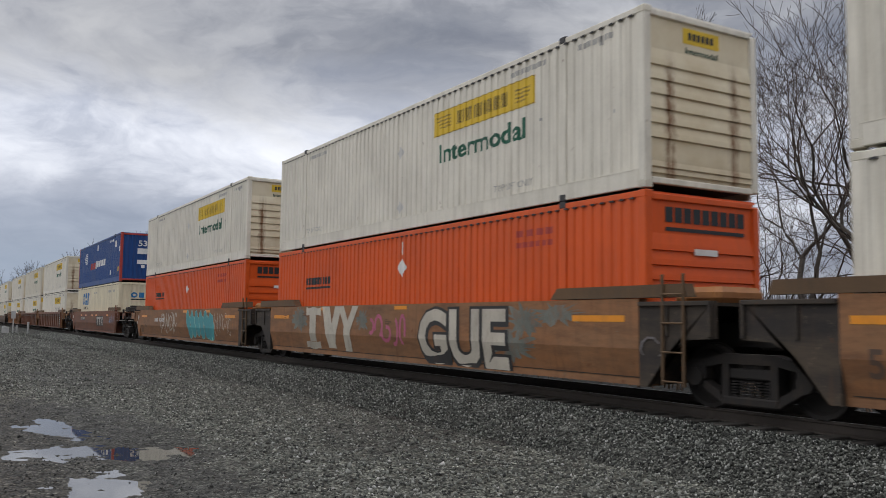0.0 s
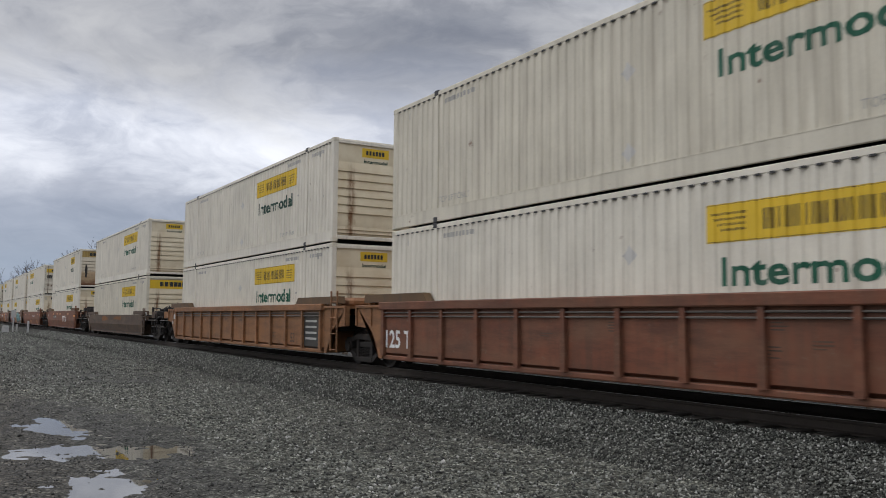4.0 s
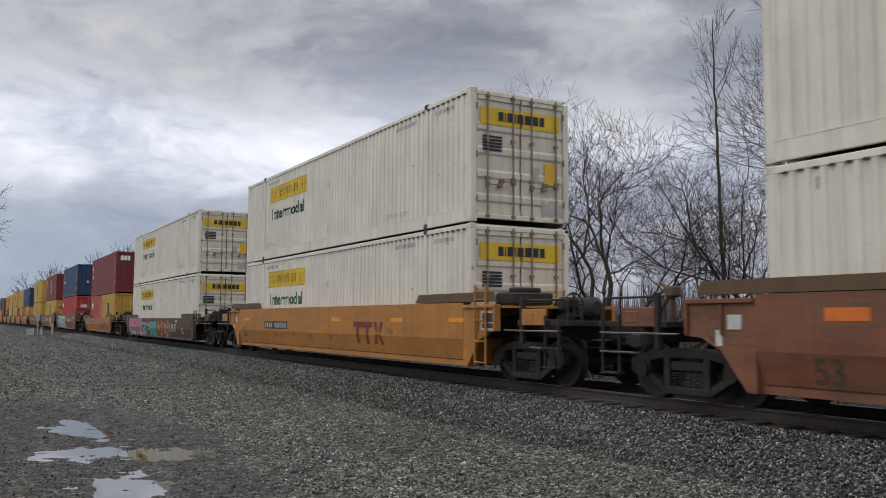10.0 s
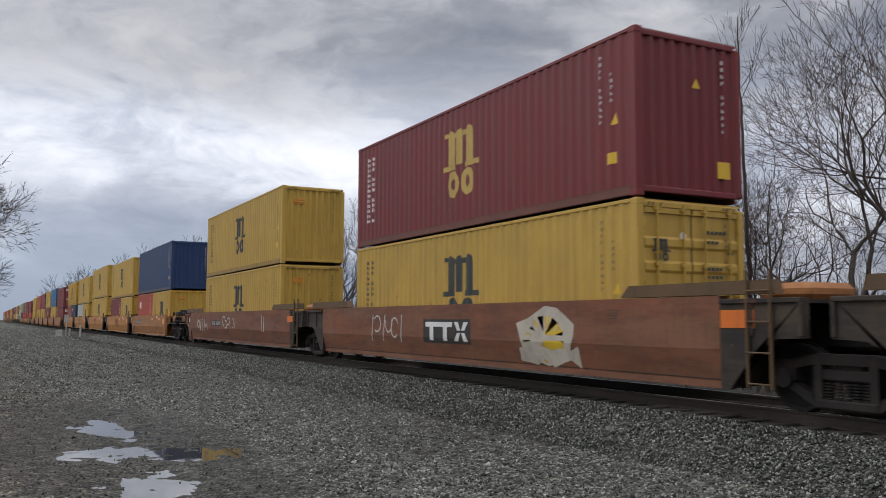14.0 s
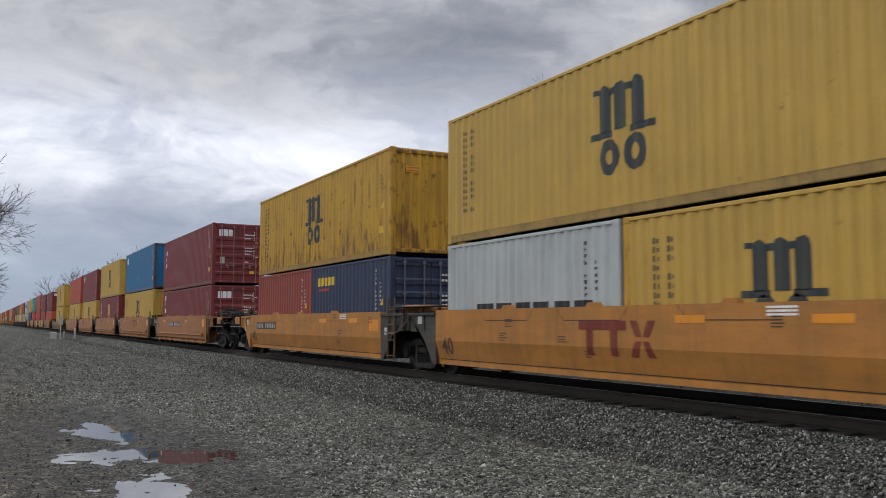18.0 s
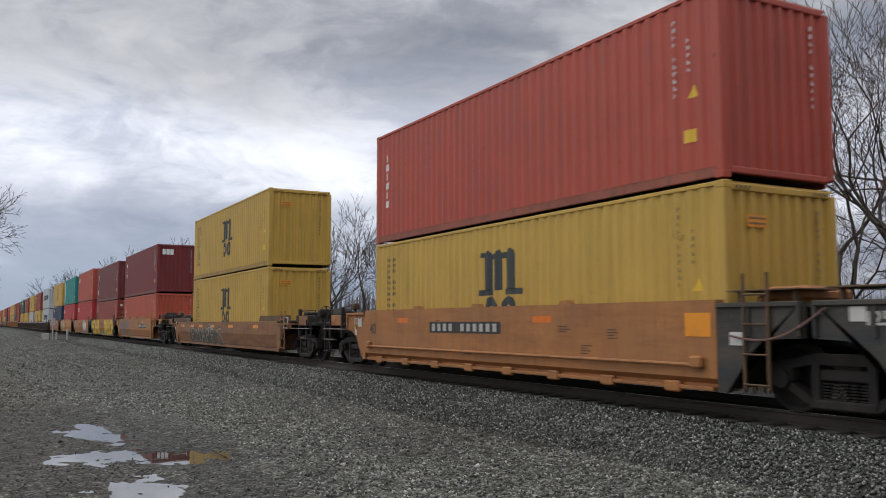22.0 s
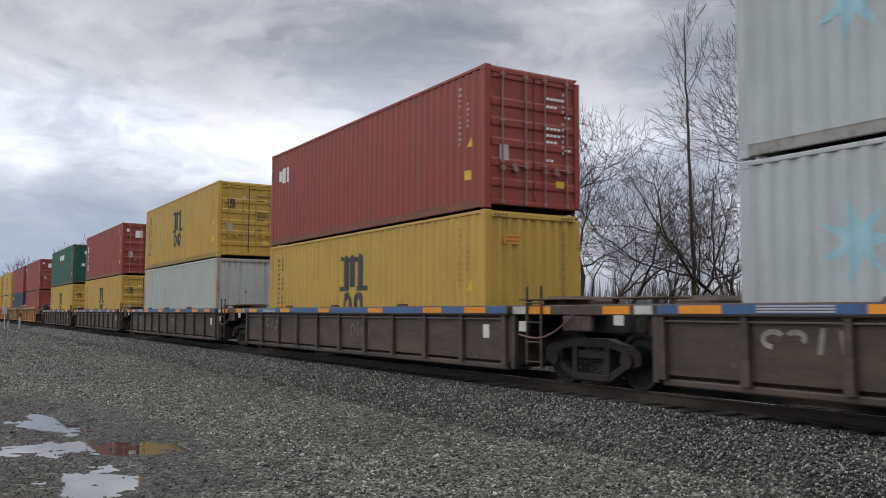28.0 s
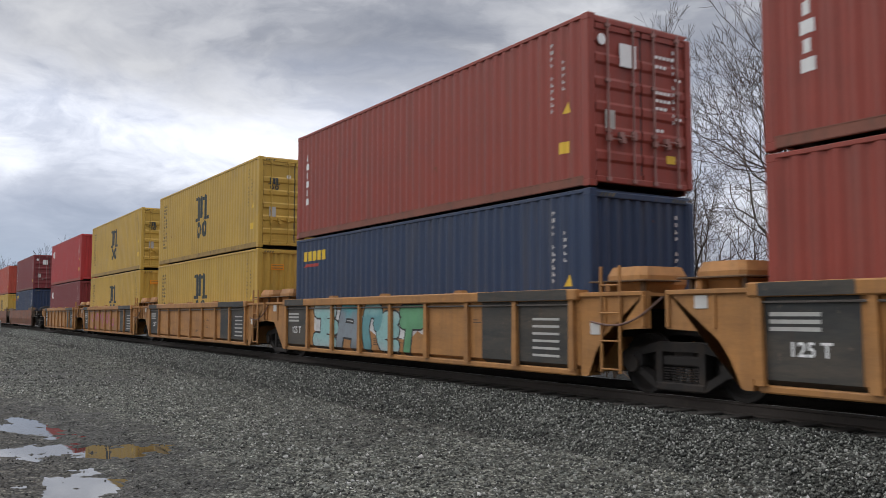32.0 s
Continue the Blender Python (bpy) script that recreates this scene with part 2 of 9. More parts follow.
CAR_SLATE = surface("car_slate", (0.034, 0.038, 0.038), 0.6, 0.0, 0.15, 1.0, 0.4, (0.05, 0.04, 0.03), 0.0, bump=0.008, grain=30)
STRIPE_BLUE = surface("stripe_blue", (0.05, 0.12, 0.26), 0.55, 0.0, 0.2, 1.0, 0.4, (0.06, 0.05, 0.045))
GRIME = surface("grimy_steel", (0.030, 0.027, 0.025), 0.72, 0.2, 0.25, 0.0, 0.5, (0.05, 0.036, 0.026), bump=0.01)
BOGIE = surface("truck_casting", (0.025, 0.022, 0.020), 0.75, 0.1, 0.25, 0.0, 0.5, (0.065, 0.045, 0.032), bump=0.01)
WHEEL = surface("wheel_steel", (0.026, 0.023, 0.021), 0.65, 0.2, 0.2, 0.0, 0.4, (0.05, 0.035, 0.025))
TREAD = surface("bright_tread", (0.42, 0.41, 0.40), 0.3, 0.9, 0.1, 0.0, 0.0)
PALE_STEEL = surface("rubbed_steel", (0.15, 0.135, 0.12), 0.55, 0.2, 0.3, 0.0, 0.4, (0.08, 0.06, 0.05))
STEEL = surface("galvanised_rod", (0.34, 0.34, 0.33), 0.5, 0.5, 0.15, 0.0, 0.3, (0.13, 0.10, 0.08))
DARKSTEEL = surface("dark_fitting", (0.05, 0.05, 0.052), 0.6, 0.3, 0.2, 0.0, 0.3)

WIRE = surface("faded_cable", (0.16, 0.095, 0.075), 0.7, 0, 0.2, 0, 0.3, (0.08, 0.06, 0.05), bump=0)
INK = surface("dark_lettering", (0.025, 0.030, 0.034), 0.6, 0, 0.15, 0, 0.0, bump=0)
GREEN_INK = surface("green_lettering", (0.012, 0.095, 0.055), 0.6, 0, 0.25, 0, 0.2, (0.25, 0.28, 0.25), bump=0)
DARKGREEN_INK = surface("dark_green_lettering", (0.015, 0.055, 0.038), 0.6, 0, 0.2, 0, 0.1, (0.2, 0.2, 0.2), bump=0)
PALE_INK = surface("white_lettering", (0.70, 0.70, 0.68), 0.6, 0, 0.12, 0, 0.25, (0.3, 0.25, 0.22), bump=0)
CODE_INK = surface("worn_white_lettering", (0.50, 0.48, 0.46), 0.6, 0, 0.2, 0, 0.4, (0.25, 0.16, 0.14), bump=0)
FAINT_INK = surface("faint_lettering", (0.40, 0.39, 0.36), 0.6, 0, 0.15, 0, 0.2, bump=0)
PLACARD = surface("pale_placard", (0.53, 0.52, 0.49), 0.5, 0.1, 0.1, 0, 0.3, (0.3, 0.28, 0.24), bump=0)
BANNER = surface("yellow_banner", (0.66, 0.44, 0.030), 0.55, 0, 0.12, 1.0, 0.2, (0.35, 0.22, 0.04), bump=0)
BANNER_OLD = surface("faded_banner", (0.40, 0.28, 0.09), 0.6, 0, 0.2, 1.0, 0.5, (0.12, 0.07, 0.03), bump=0)
LOGO_DARK = surface("dark_logo", (0.035, 0.045, 0.048), 0.6, 0, 0.2, 1.0, 0.15, (0.25, 0.2, 0.06), bump=0)
YELLOW_MARK = surface("faded_olive_mark", (0.20, 0.15, 0.06), 0.6, 0, 0.2, 1.0, 0.4, (0.35, 0.24, 0.08), bump=0)
WORN_MARK = surface("worn_dark_mark", (0.085, 0.075, 0.045), 0.6, 0, 0.2, 1.0, 0.4, (0.3, 0.21, 0.07), bump=0)
LOGO_YELLOW = surface("yellow_logo", (0.52, 0.37, 0.11), 0.6, 0, 0.15, 1.0, 0.2, (0.2, 0.08, 0.05), bump=0)
LOGO_BLUE = surface("blue_logo", (0.02, 0.155, 0.36), 0.6, 0, 0.2, 1.0, 0.25, (0.45, 0.45, 0.4), bump=0)
LOGO_RED = surface("red_logo", (0.38, 0.05, 0.04), 0.6, 0, 0.2, 1.0, 0.2, bump=0)
LOGO_CAR = surface("maroon_car_logo", (0.17, 0.028, 0.020), 0.6, 0, 0.2, 1.0, 0.25, (0.3, 0.13, 0.05), bump=0)
LOGO_STAR = surface("light_blue_logo", (0.30, 0.50, 0.56), 0.6, 0, 0.2, 0, 0.1, bump=0)
AMBER = surface("amber_reflector", (0.72, 0.27, 0.02), 0.35, 0, 0.1, 0, 0.2, bump=0)
SAFETY = surface("orange_reflector", (0.66, 0.16, 0.02), 0.4, 0, 0.1, 0, 0.3, bump=0)
STICKER = surface("yellow_sticker", (0.66, 0.42, 0.04), 0.5, 0, 0.1, 0, 0.1, bump=0)
TAPE = surface("pale_tape", (0.45, 0.45, 0.43), 0.5, 0, 0.2, 0, 0.3, bump=0)
STENCIL = surface("faded_stencil", (0.075, 0.048, 0.034), 0.6, 0, 0.3, 0, 0.4, (0.2, 0.1, 0.05), bump=0)
BLACKPLATE = surface("black_panel", (0.035, 0.032, 0.03), 0.6, 0, 0.2, 0, 0.4, (0.1, 0.06, 0.04), bump=0)
SPRAY = {
    "silver": surface("spray_silver", (0.46, 0.42, 0.345), 0.55, 0.0, 0.25, 0, 0.25, (0.14, 0.07, 0.045), bump=0),
    "white": surface("spray_white", (0.52, 0.52, 0.50), 0.6, 0, 0.25, 0, 0.35, (0.2, 0.1, 0.06), bump=0),
    "teal": surface("spray_teal", (0.06, 0.27, 0.29), 0.55, 0, 0.25, 0, 0.25, (0.15, 0.1, 0.07), bump=0),
    "mint": surface("spray_mint", (0.25, 0.47, 0.41), 0.55, 0, 0.25, 0, 0.2, (0.1, 0.2, 0.2), bump=0),
    "blue": surface("spray_blue", (0.10, 0.22, 0.37), 0.55, 0, 0.3, 0, 0.2, (0.2, 0.1, 0.1), bump=0),
    "pink": surface("spray_pink", (0.40, 0.10, 0.17), 0.55, 0, 0.3, 0, 0.2, (0.1, 0.05, 0.06), bump=0),
    "yellow": surface("spray_yellow", (0.60, 0.40, 0.03), 0.55, 0, 0.18, 0, 0.2, (0.35, 0.16, 0.03), bump=0),
    "green": surface("spray_green", (0.08, 0.19, 0.10), 0.55, 0, 0.3, 0, 0.2, bump=0),
    "orange": surface("spray_orange", (0.45, 0.16, 0.05), 0.55, 0, 0.3, 0, 0.2, bump=0),
    "grey": surface("spray_grey", (0.14, 0.13, 0.13), 0.6, 0, 0.3, 0, 0.3, (0.2, 0.1, 0.06), bump=0),
    "black": surface("spray_black", (0.03, 0.03, 0.03), 0.6, 0, 0.3, 0, 0.2, (0.12, 0.06, 0.04), bump=0),
    "leaf": surface("spray_leaf", (0.12, 0.30, 0.15), 0.55, 0, 0.3, 0, 0.2, (0.2, 0.35, 0.25), bump=0),
    "haze": surface("spray_haze", (0.165, 0.172, 0.145), 0.6, 0, 0.5, 0, 0.75, (0.22, 0.105, 0.055), bump=0),
    "dusk": surface("spray_dusk", (0.185, 0.115, 0.105), 0.6, 0, 0.35, 0, 0.5, (0.28, 0.13, 0.06), bump=0),
    "dull": surface("spray_dull", (0.27, 0.25, 0.215), 0.6, 0, 0.35, 0, 0.5, (0.11, 0.09, 0.075), bump=0),
    "grime": surface("spray_grime", (0.075, 0.060, 0.050), 0.6, 0, 0.3, 0, 0.4, (0.18, 0.15, 0.12), bump=0),
    "violet": surface("spray_violet", (0.17, 0.12, 0.25), 0.6, 0, 0.3, 0, 0.2, bump=0),
}


def spray_blend(name, low, mid, high):
    """Sprayed colours that run into one another from the foot of a piece to its head."""
    mat = bpy.data.materials.new(name)
    mat.use_nodes = True
    n = Nodes(mat.node_tree)
    co = n.add("ShaderNodeTexCoord").outputs["Object"]
    split = n.add("ShaderNodeSeparateXYZ")
    n.link(co, split.inputs[0])
    cloud = n.noise(co, 1.5, 4.0, 0.6)
    at = n.math("ADD", n.math("MULTIPLY", split.outputs[2], 0.55), n.math("MULTIPLY", cloud, 0.5))
    base = n.ramp(at, [(0.42, low), (0.62, mid), (0.86, mid), (1.02, high)])
    base = n.mix(n.ramp(n.noise(co, 9.0, 5.0, 0.65), [(0.52, 0.0), (0.75, 0.45)]), base, (0.12, 0.10, 0.10))
    bsdf = n.add("ShaderNodeBsdfPrincipled")
    n.link(base, bsdf.inputs["Base Color"])
    bsdf.inputs["Roughness"].default_value = 0.6
    bsdf.inputs["Specular IOR Level"].default_value = 0.3
    out = n.add("ShaderNodeOutputMaterial")
    n.link(bsdf.outputs[0], out.inputs[0])
    return mat


SPRAY["sea"] = spray_blend("spray_blue_to_mint", (0.07, 0.17, 0.33), (0.10, 0.26, 0.38), (0.24, 0.42, 0.40))
SPRAY["ice"] = spray_blend("spray_grey_to_mint", (0.30, 0.36, 0.36), (0.24, 0.42, 0.40), (0.42, 0.52, 0.50))
SPRAY["lagoon"] = spray_blend("spray_teal_to_mint", (0.07, 0.17, 0.19), (0.12, 0.28, 0.29), (0.26, 0.46, 0.44))
SPRAY["blush"] = spray_blend("spray_blush", (0.13, 0.13, 0.24), (0.29, 0.13, 0.15), (0.31, 0.17, 0.16))
SPRAY["sand"] = spray_blend("spray_sand", (0.33, 0.20, 0.10), (0.44, 0.31, 0.18), (0.46, 0.36, 0.24))
SPRAY["smoke"] = spray_blend("spray_grey_to_teal", (0.13, 0.14, 0.15), (0.20, 0.23, 0.25), (0.10, 0.34, 0.36))


def end_wall_material():
    """Cream end wall with rust that has run down along the two inner posts and dirt near the sill."""
    mat = bpy.data.materials.new("rust_run_end")
    mat.use_nodes = True
    n = Nodes(mat.node_tree)
    co = n.add("ShaderNodeTexCoord").outputs["Object"]
    shift = n.add("ShaderNodeVectorMath", op="ADD")
    n.link(co, shift.inputs[0])
    n.link(n.math("MULTIPLY", n.add("ShaderNodeObjectInfo").outputs["Random"], 23.0), shift.inputs[1])
    at = shift.outputs[0]
    split = n.add("ShaderNodeSeparateXYZ")
    n.link(co, split.inputs[0])
    base = n.mix(n.ramp(n.noise(at, 1.4, 6.0, 0.6), [(0.35, 0.0), (0.70, 1.0)]), (0.66, 0.59, 0.435), (0.56, 0.47, 0.315))
    post = n.math("ABSOLUTE", n.math("ADD", n.math("ABSOLUTE", split.outputs[1]), -0.74))
    post = n.math("ADD", post, n.math("MULTIPLY", n.math("ADD", n.noise(at, 5.0, 6.0, 0.7), -0.5), 0.30))
    runs = n.add("ShaderNodeMapping")
    runs.inputs["Scale"].default_value = (3.0, 9.0, 0.8)
    n.link(at, runs.inputs["Vector"])
    trail = n.math("MULTIPLY", n.ramp(post, [(0.02, 1.0), (0.15, 0.0)]), n.ramp(n.noise(runs.outputs[0], 1.6, 7.0, 0.7), [(0.34, 0.0), (0.54, 1.0)]))
    trail = n.math("MULTIPLY", trail, n.ramp(n.math("MULTIPLY", split.outputs[2], 0.33), [(0.55, 1.0), (0.78, 0.0)]))
    base = n.mix(n.math("MULTIPLY", trail, 0.95), base, (0.16, 0.072, 0.028))
    sill = n.math("MULTIPLY", n.ramp(n.math("ADD", split.outputs[2], n.math("MULTIPLY", n.noise(at, 3.0, 6.0, 0.7), 0.5)), [(0.40, 1.0), (0.85, 0.0)]), 0.5)
    base = n.mix(sill, base, (0.22, 0.15, 0.085))
    bsdf = n.add("ShaderNodeBsdfPrincipled")
    n.link(base, bsdf.inputs["Base Color"])
    bsdf.inputs["Roughness"].default_value = 0.65
    bsdf.inputs["Specular IOR Level"].default_value = 0.3
    out = n.add("ShaderNodeOutputMaterial")
    n.link(bsdf.outputs[0], out.inputs[0])
    return mat


RUSTY_END = end_wall_material()
RUSTY_ROD = surface("rusty_rod", (0.23, 0.175, 0.125), 0.7, 0.0, 0.3, 0, 0.5, (0.09, 0.05, 0.03), 0.3)
STAINED = spray_blend("stained_end", (0.17, 0.085, 0.040), (0.40, 0.29, 0.17), (0.56, 0.50, 0.38))


def gravel_material(name, light, dark, stone=28.0, wet=0.0, brown=0.0):
    """Crushed stone: single stones told apart by tone, with gaps between them."""
    mat = bpy.data.materials.new(name)
    mat.use_nodes = True
    n = Nodes(mat.node_tree)
    co = n.add("ShaderNodeTexCoord").outputs["Object"]
    cells = n.add("ShaderNodeTexVoronoi")
    cells.inputs["Scale"].default_value = stone
    n.link(co, cells.inputs["Vector"])
    small = n.add("ShaderNodeTexVoronoi")
    small.inputs["Scale"].default_value = stone * 2.4
    n.link(co, small.inputs["Vector"])
    grey = n.add("ShaderNodeRGBToBW")
    n.link(cells.outputs["Color"], grey.inputs[0])
    grey2 = n.add("ShaderNodeRGBToBW")
    n.link(small.outputs["Color"], grey2.inputs[0])
    tone = n.math("ADD", n.math("MULTIPLY", grey.outputs[0], 0.55), n.math("MULTIPLY", grey2.outputs[0], 0.45))
    base = n.ramp(tone, [(0.12, tuple(dark)), (0.5, tuple((a + b) / 2.4 for a, b in zip(dark, light))), (0.72, tuple(light)), (0.9, tuple(1.7 * c for c in light))])
    gap = n.ramp(cells.outputs["Distance"], [(0.35, 1.0), (0.62, 0.45)])
    base = n.mix(1.0, base, gap, "MULTIPLY")
    wide = n.noise(co, 0.23, 5.0, 0.6)
    mid = n.noise(co, 1.6, 6.0, 0.6)
    base = n.mix(1.0, base, n.ramp(n.math("ADD", n.math("MULTIPLY", wide, 0.6), n.math("MULTIPLY", mid, 0.4)), [(0.3, 0.62), (0.7, 1.3)]), "MULTIPLY")
    if brown:
        split = n.add("ShaderNodeSeparateXYZ")
        n.link(co, split.inputs[0])
        side = n.math("ADD", split.outputs[1], n.math("MULTIPLY", mid, 2.2))
        earth = n.ramp(n.math("MULTIPLY", n.math("ADD", side, 2.0), 0.1), [(0.28, 1.0), (0.56, 0.0)])
        base = n.mix(n.math("MULTIPLY", earth, brown), base, n.mix(1.0, base, (0.92, 0.74, 0.62), "MULTIPLY"))
    clump = n.noise(co, 5.0, 9.0, 0.78)
    base = n.mix(1.0, base, n.ramp(clump, [(0.36, 0.35), (0.5, 0.9), (0.64, 1.75)]), "MULTIPLY")
    rough = 0.85
    bsdf = n.add("ShaderNodeBsdfPrincipled")
    bsdf.inputs["Specular IOR Level"].default_value = 0.15
    if wet:
        split = n.add("ShaderNodeSeparateXYZ")
        n.link(co, split.inputs[0])
        deep = n.math("ADD", split.outputs[2], n.math("MULTIPLY", mid, 0.03))
        damp = n.ramp(n.math("ADD", n.math("MULTIPLY", deep, 8.0), 0.5), [(0.28, 1.0), (0.62, 0.0)])
        # the soaked strip in which the puddles lie
        across = n.math("MULTIPLY", n.math("ADD", split.outputs[1], -1.55), 0.48)
        along = n.math("MULTIPLY", n.math("ADD", split.outputs[0], 12.5), 0.115)
        reach = n.math("ADD", n.math("MULTIPLY", across, across), n.math("MULTIPLY", along, along))
        reach = n.math("ADD", reach, n.math("MULTIPLY", n.math("ADD", mid, -0.5), 2.2))
        soaked = n.ramp(reach, [(0.35, 0.85), (1.15, 0.0)])
        damp = n.math("MAXIMUM", damp, soaked)
        base = n.mix(n.math("MULTIPLY", damp, 0.9), base, n.mix(1.0, base, (0.32, 0.31, 0.325), "MULTIPLY"))
        n.link(n.math("SUBTRACT", 0.85, n.math("MULTIPLY", damp, 0.28)), bsdf.inputs["Roughness"])
    else:
        bsdf.inputs["Roughness"].default_value = rough
    n.link(base, bsdf.inputs["Base Color"])
    b = n.add("ShaderNodeBump")
    b.inputs["Strength"].default_value = 0.9
    b.inputs["Distance"].default_value = 0.03
    n.link(n.math("SUBTRACT", n.math("MULTIPLY", grey.outputs[0], 0.7), cells.outputs["Distance"]), b.inputs["Height"])
    n.link(b.outputs[0], bsdf.inputs["Normal"])
    out = n.add("ShaderNodeOutputMaterial")
    n.link(bsdf.outputs[0], out.inputs[0])
    return mat


GRAVEL = gravel_material("yard_gravel", (0.248, 0.252, 0.212), (0.021, 0.020, 0.016), 26.0, wet=1.0, brown=0.7)
BALLAST = gravel_material("ballast_stone", (0.178, 0.180, 0.157), (0.013, 0.013, 0.012), 24.0)


def stone_material():
    mat = bpy.data.materials.new("loose_stone")
    mat.use_nodes = True
    n = Nodes(mat.node_tree)
    island = n.add("ShaderNodeNewGeometry").outputs["Random Per Island"]
    base = n.ramp(island, [(0.0, (0.012, 0.012, 0.011)), (0.40, (0.052, 0.055, 0.046)), (0.72, (0.140, 0.146, 0.125)), (0.92, (0.245, 0.250, 0.222)), (1.0, (0.40, 0.395, 0.37))])
    co = n.add("ShaderNodeTexCoord").outputs["Object"]
    base = n.mix(1.0, base, n.ramp(n.noise(co, 45.0, 4.0), [(0.3, 0.7), (0.7, 1.15)]), "MULTIPLY")
    split = n.add("ShaderNodeSeparateXYZ")
    n.link(co, split.inputs[0])
    across = n.math("MULTIPLY", n.math("ADD", split.outputs[1], -1.0), 0.48)
    along = n.math("MULTIPLY", n.math("ADD", split.outputs[0], 12.5), 0.10)
    reach = n.math("ADD", n.math("MULTIPLY", across, across), n.math("MULTIPLY", along, along))
    reach = n.math("ADD", reach, n.math("MULTIPLY", n.math("ADD", n.noise(co, 1.6, 6.0, 0.6), -0.5), 2.2))
    soaked = n.ramp(reach, [(0.3, 0.85), (1.2, 0.0)])
    base = n.mix(soaked, base, n.mix(1.0, base, (0.32, 0.31, 0.325), "MULTIPLY"))
    bsdf = n.add("ShaderNodeBsdfPrincipled")
    n.link(base, bsdf.inputs["Base Color"])
    bsdf.inputs["Roughness"].default_value = 0.8
    out = n.add("ShaderNodeOutputMaterial")
    n.link(bsdf.outputs[0], out.inputs[0])
    return mat


STONE = stone_material()
BARK = surface("grey_bark", (0.072, 0.060, 0.049), 0.9, 0, 0.3, 1.0, 0.4, (0.05, 0.042, 0.035), scale=2.0, bump=0.02)
TWIG = surface("brown_twigs", (0.072, 0.053, 0.042), 0.9, 0, 0.3, 0, 0.0, bump=0)
BRUSH = surface("dry_brush", (0.120, 0.088, 0.064), 0.95, 0, 0.3, 0, 0.0, bump=0)
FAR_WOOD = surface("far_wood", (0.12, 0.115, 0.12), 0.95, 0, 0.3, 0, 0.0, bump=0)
TIE = surface("creosoted_tie", (0.050, 0.045, 0.039), 0.9, 0, 0.3, 0, 0.5, (0.030, 0.027, 0.024), scale=3, bump=0.01)
RAILSTEEL = surface("rusty_rail", (0.060, 0.050, 0.043), 0.85, 0.0, 0.2, 0, 0.3)
MARKER = surface("marker_white", (0.42, 0.42, 0.41), 0.6, 0, 0.1, 0, 0.2)


def water_material():
    mat = bpy.data.materials.new("puddle_water")
    mat.use_nodes = True
    n = Nodes(mat.node_tree)
    co = n.add("ShaderNodeTexCoord").outputs["Object"]
    bsdf = n.add("ShaderNodeBsdfPrincipled")
    bsdf.inputs["Base Color"].default_value = (0.035, 0.032, 0.026, 1)
    bsdf.inputs["Roughness"].default_value = 0.015
    bsdf.inputs["IOR"].default_value = 1.5
    bsdf.inputs["Specular IOR Level"].default_value = 0.5
    b = n.add("ShaderNodeBump")
    b.inputs["Strength"].default_value = 0.05
    b.inputs["Distance"].default_value = 0.004
    n.link(n.noise(co, 6.0, 3.0), b.inputs["Height"])
    n.link(b.outputs[0], bsdf.inputs["Normal"])
    out = n.add("ShaderNodeOutputMaterial")
    n.link(bsdf.outputs[0], out.inputs[0])
    return mat


WATER = water_material()


# ---------------------------------------------------------------- building helpers
def mesh_of(name, verts, faces, smooth=False):
    me = bpy.data.meshes.new(name)
    me.from_pydata([tuple(map(float, v)) for v in verts], [], faces)
    me.materials.append(None)
    if smooth:
        me.shade_smooth()
    me.update()
    return me


def put(name, me, material, parent=None, label="", at=None):
    """One mesh object on (shared) mesh data, with a material of its own."""
    ob = new(name, me)
    if len(me.materials) == 0:
        me.materials.append(None)
    ob.material_slots[0].link = "OBJECT"
    ob.material_slots[0].material = material
    if parent is not None:
        ob.parent = parent
    if at is not None:
        ob.location = at
    if label:
        ob["label"] = label
    return ob


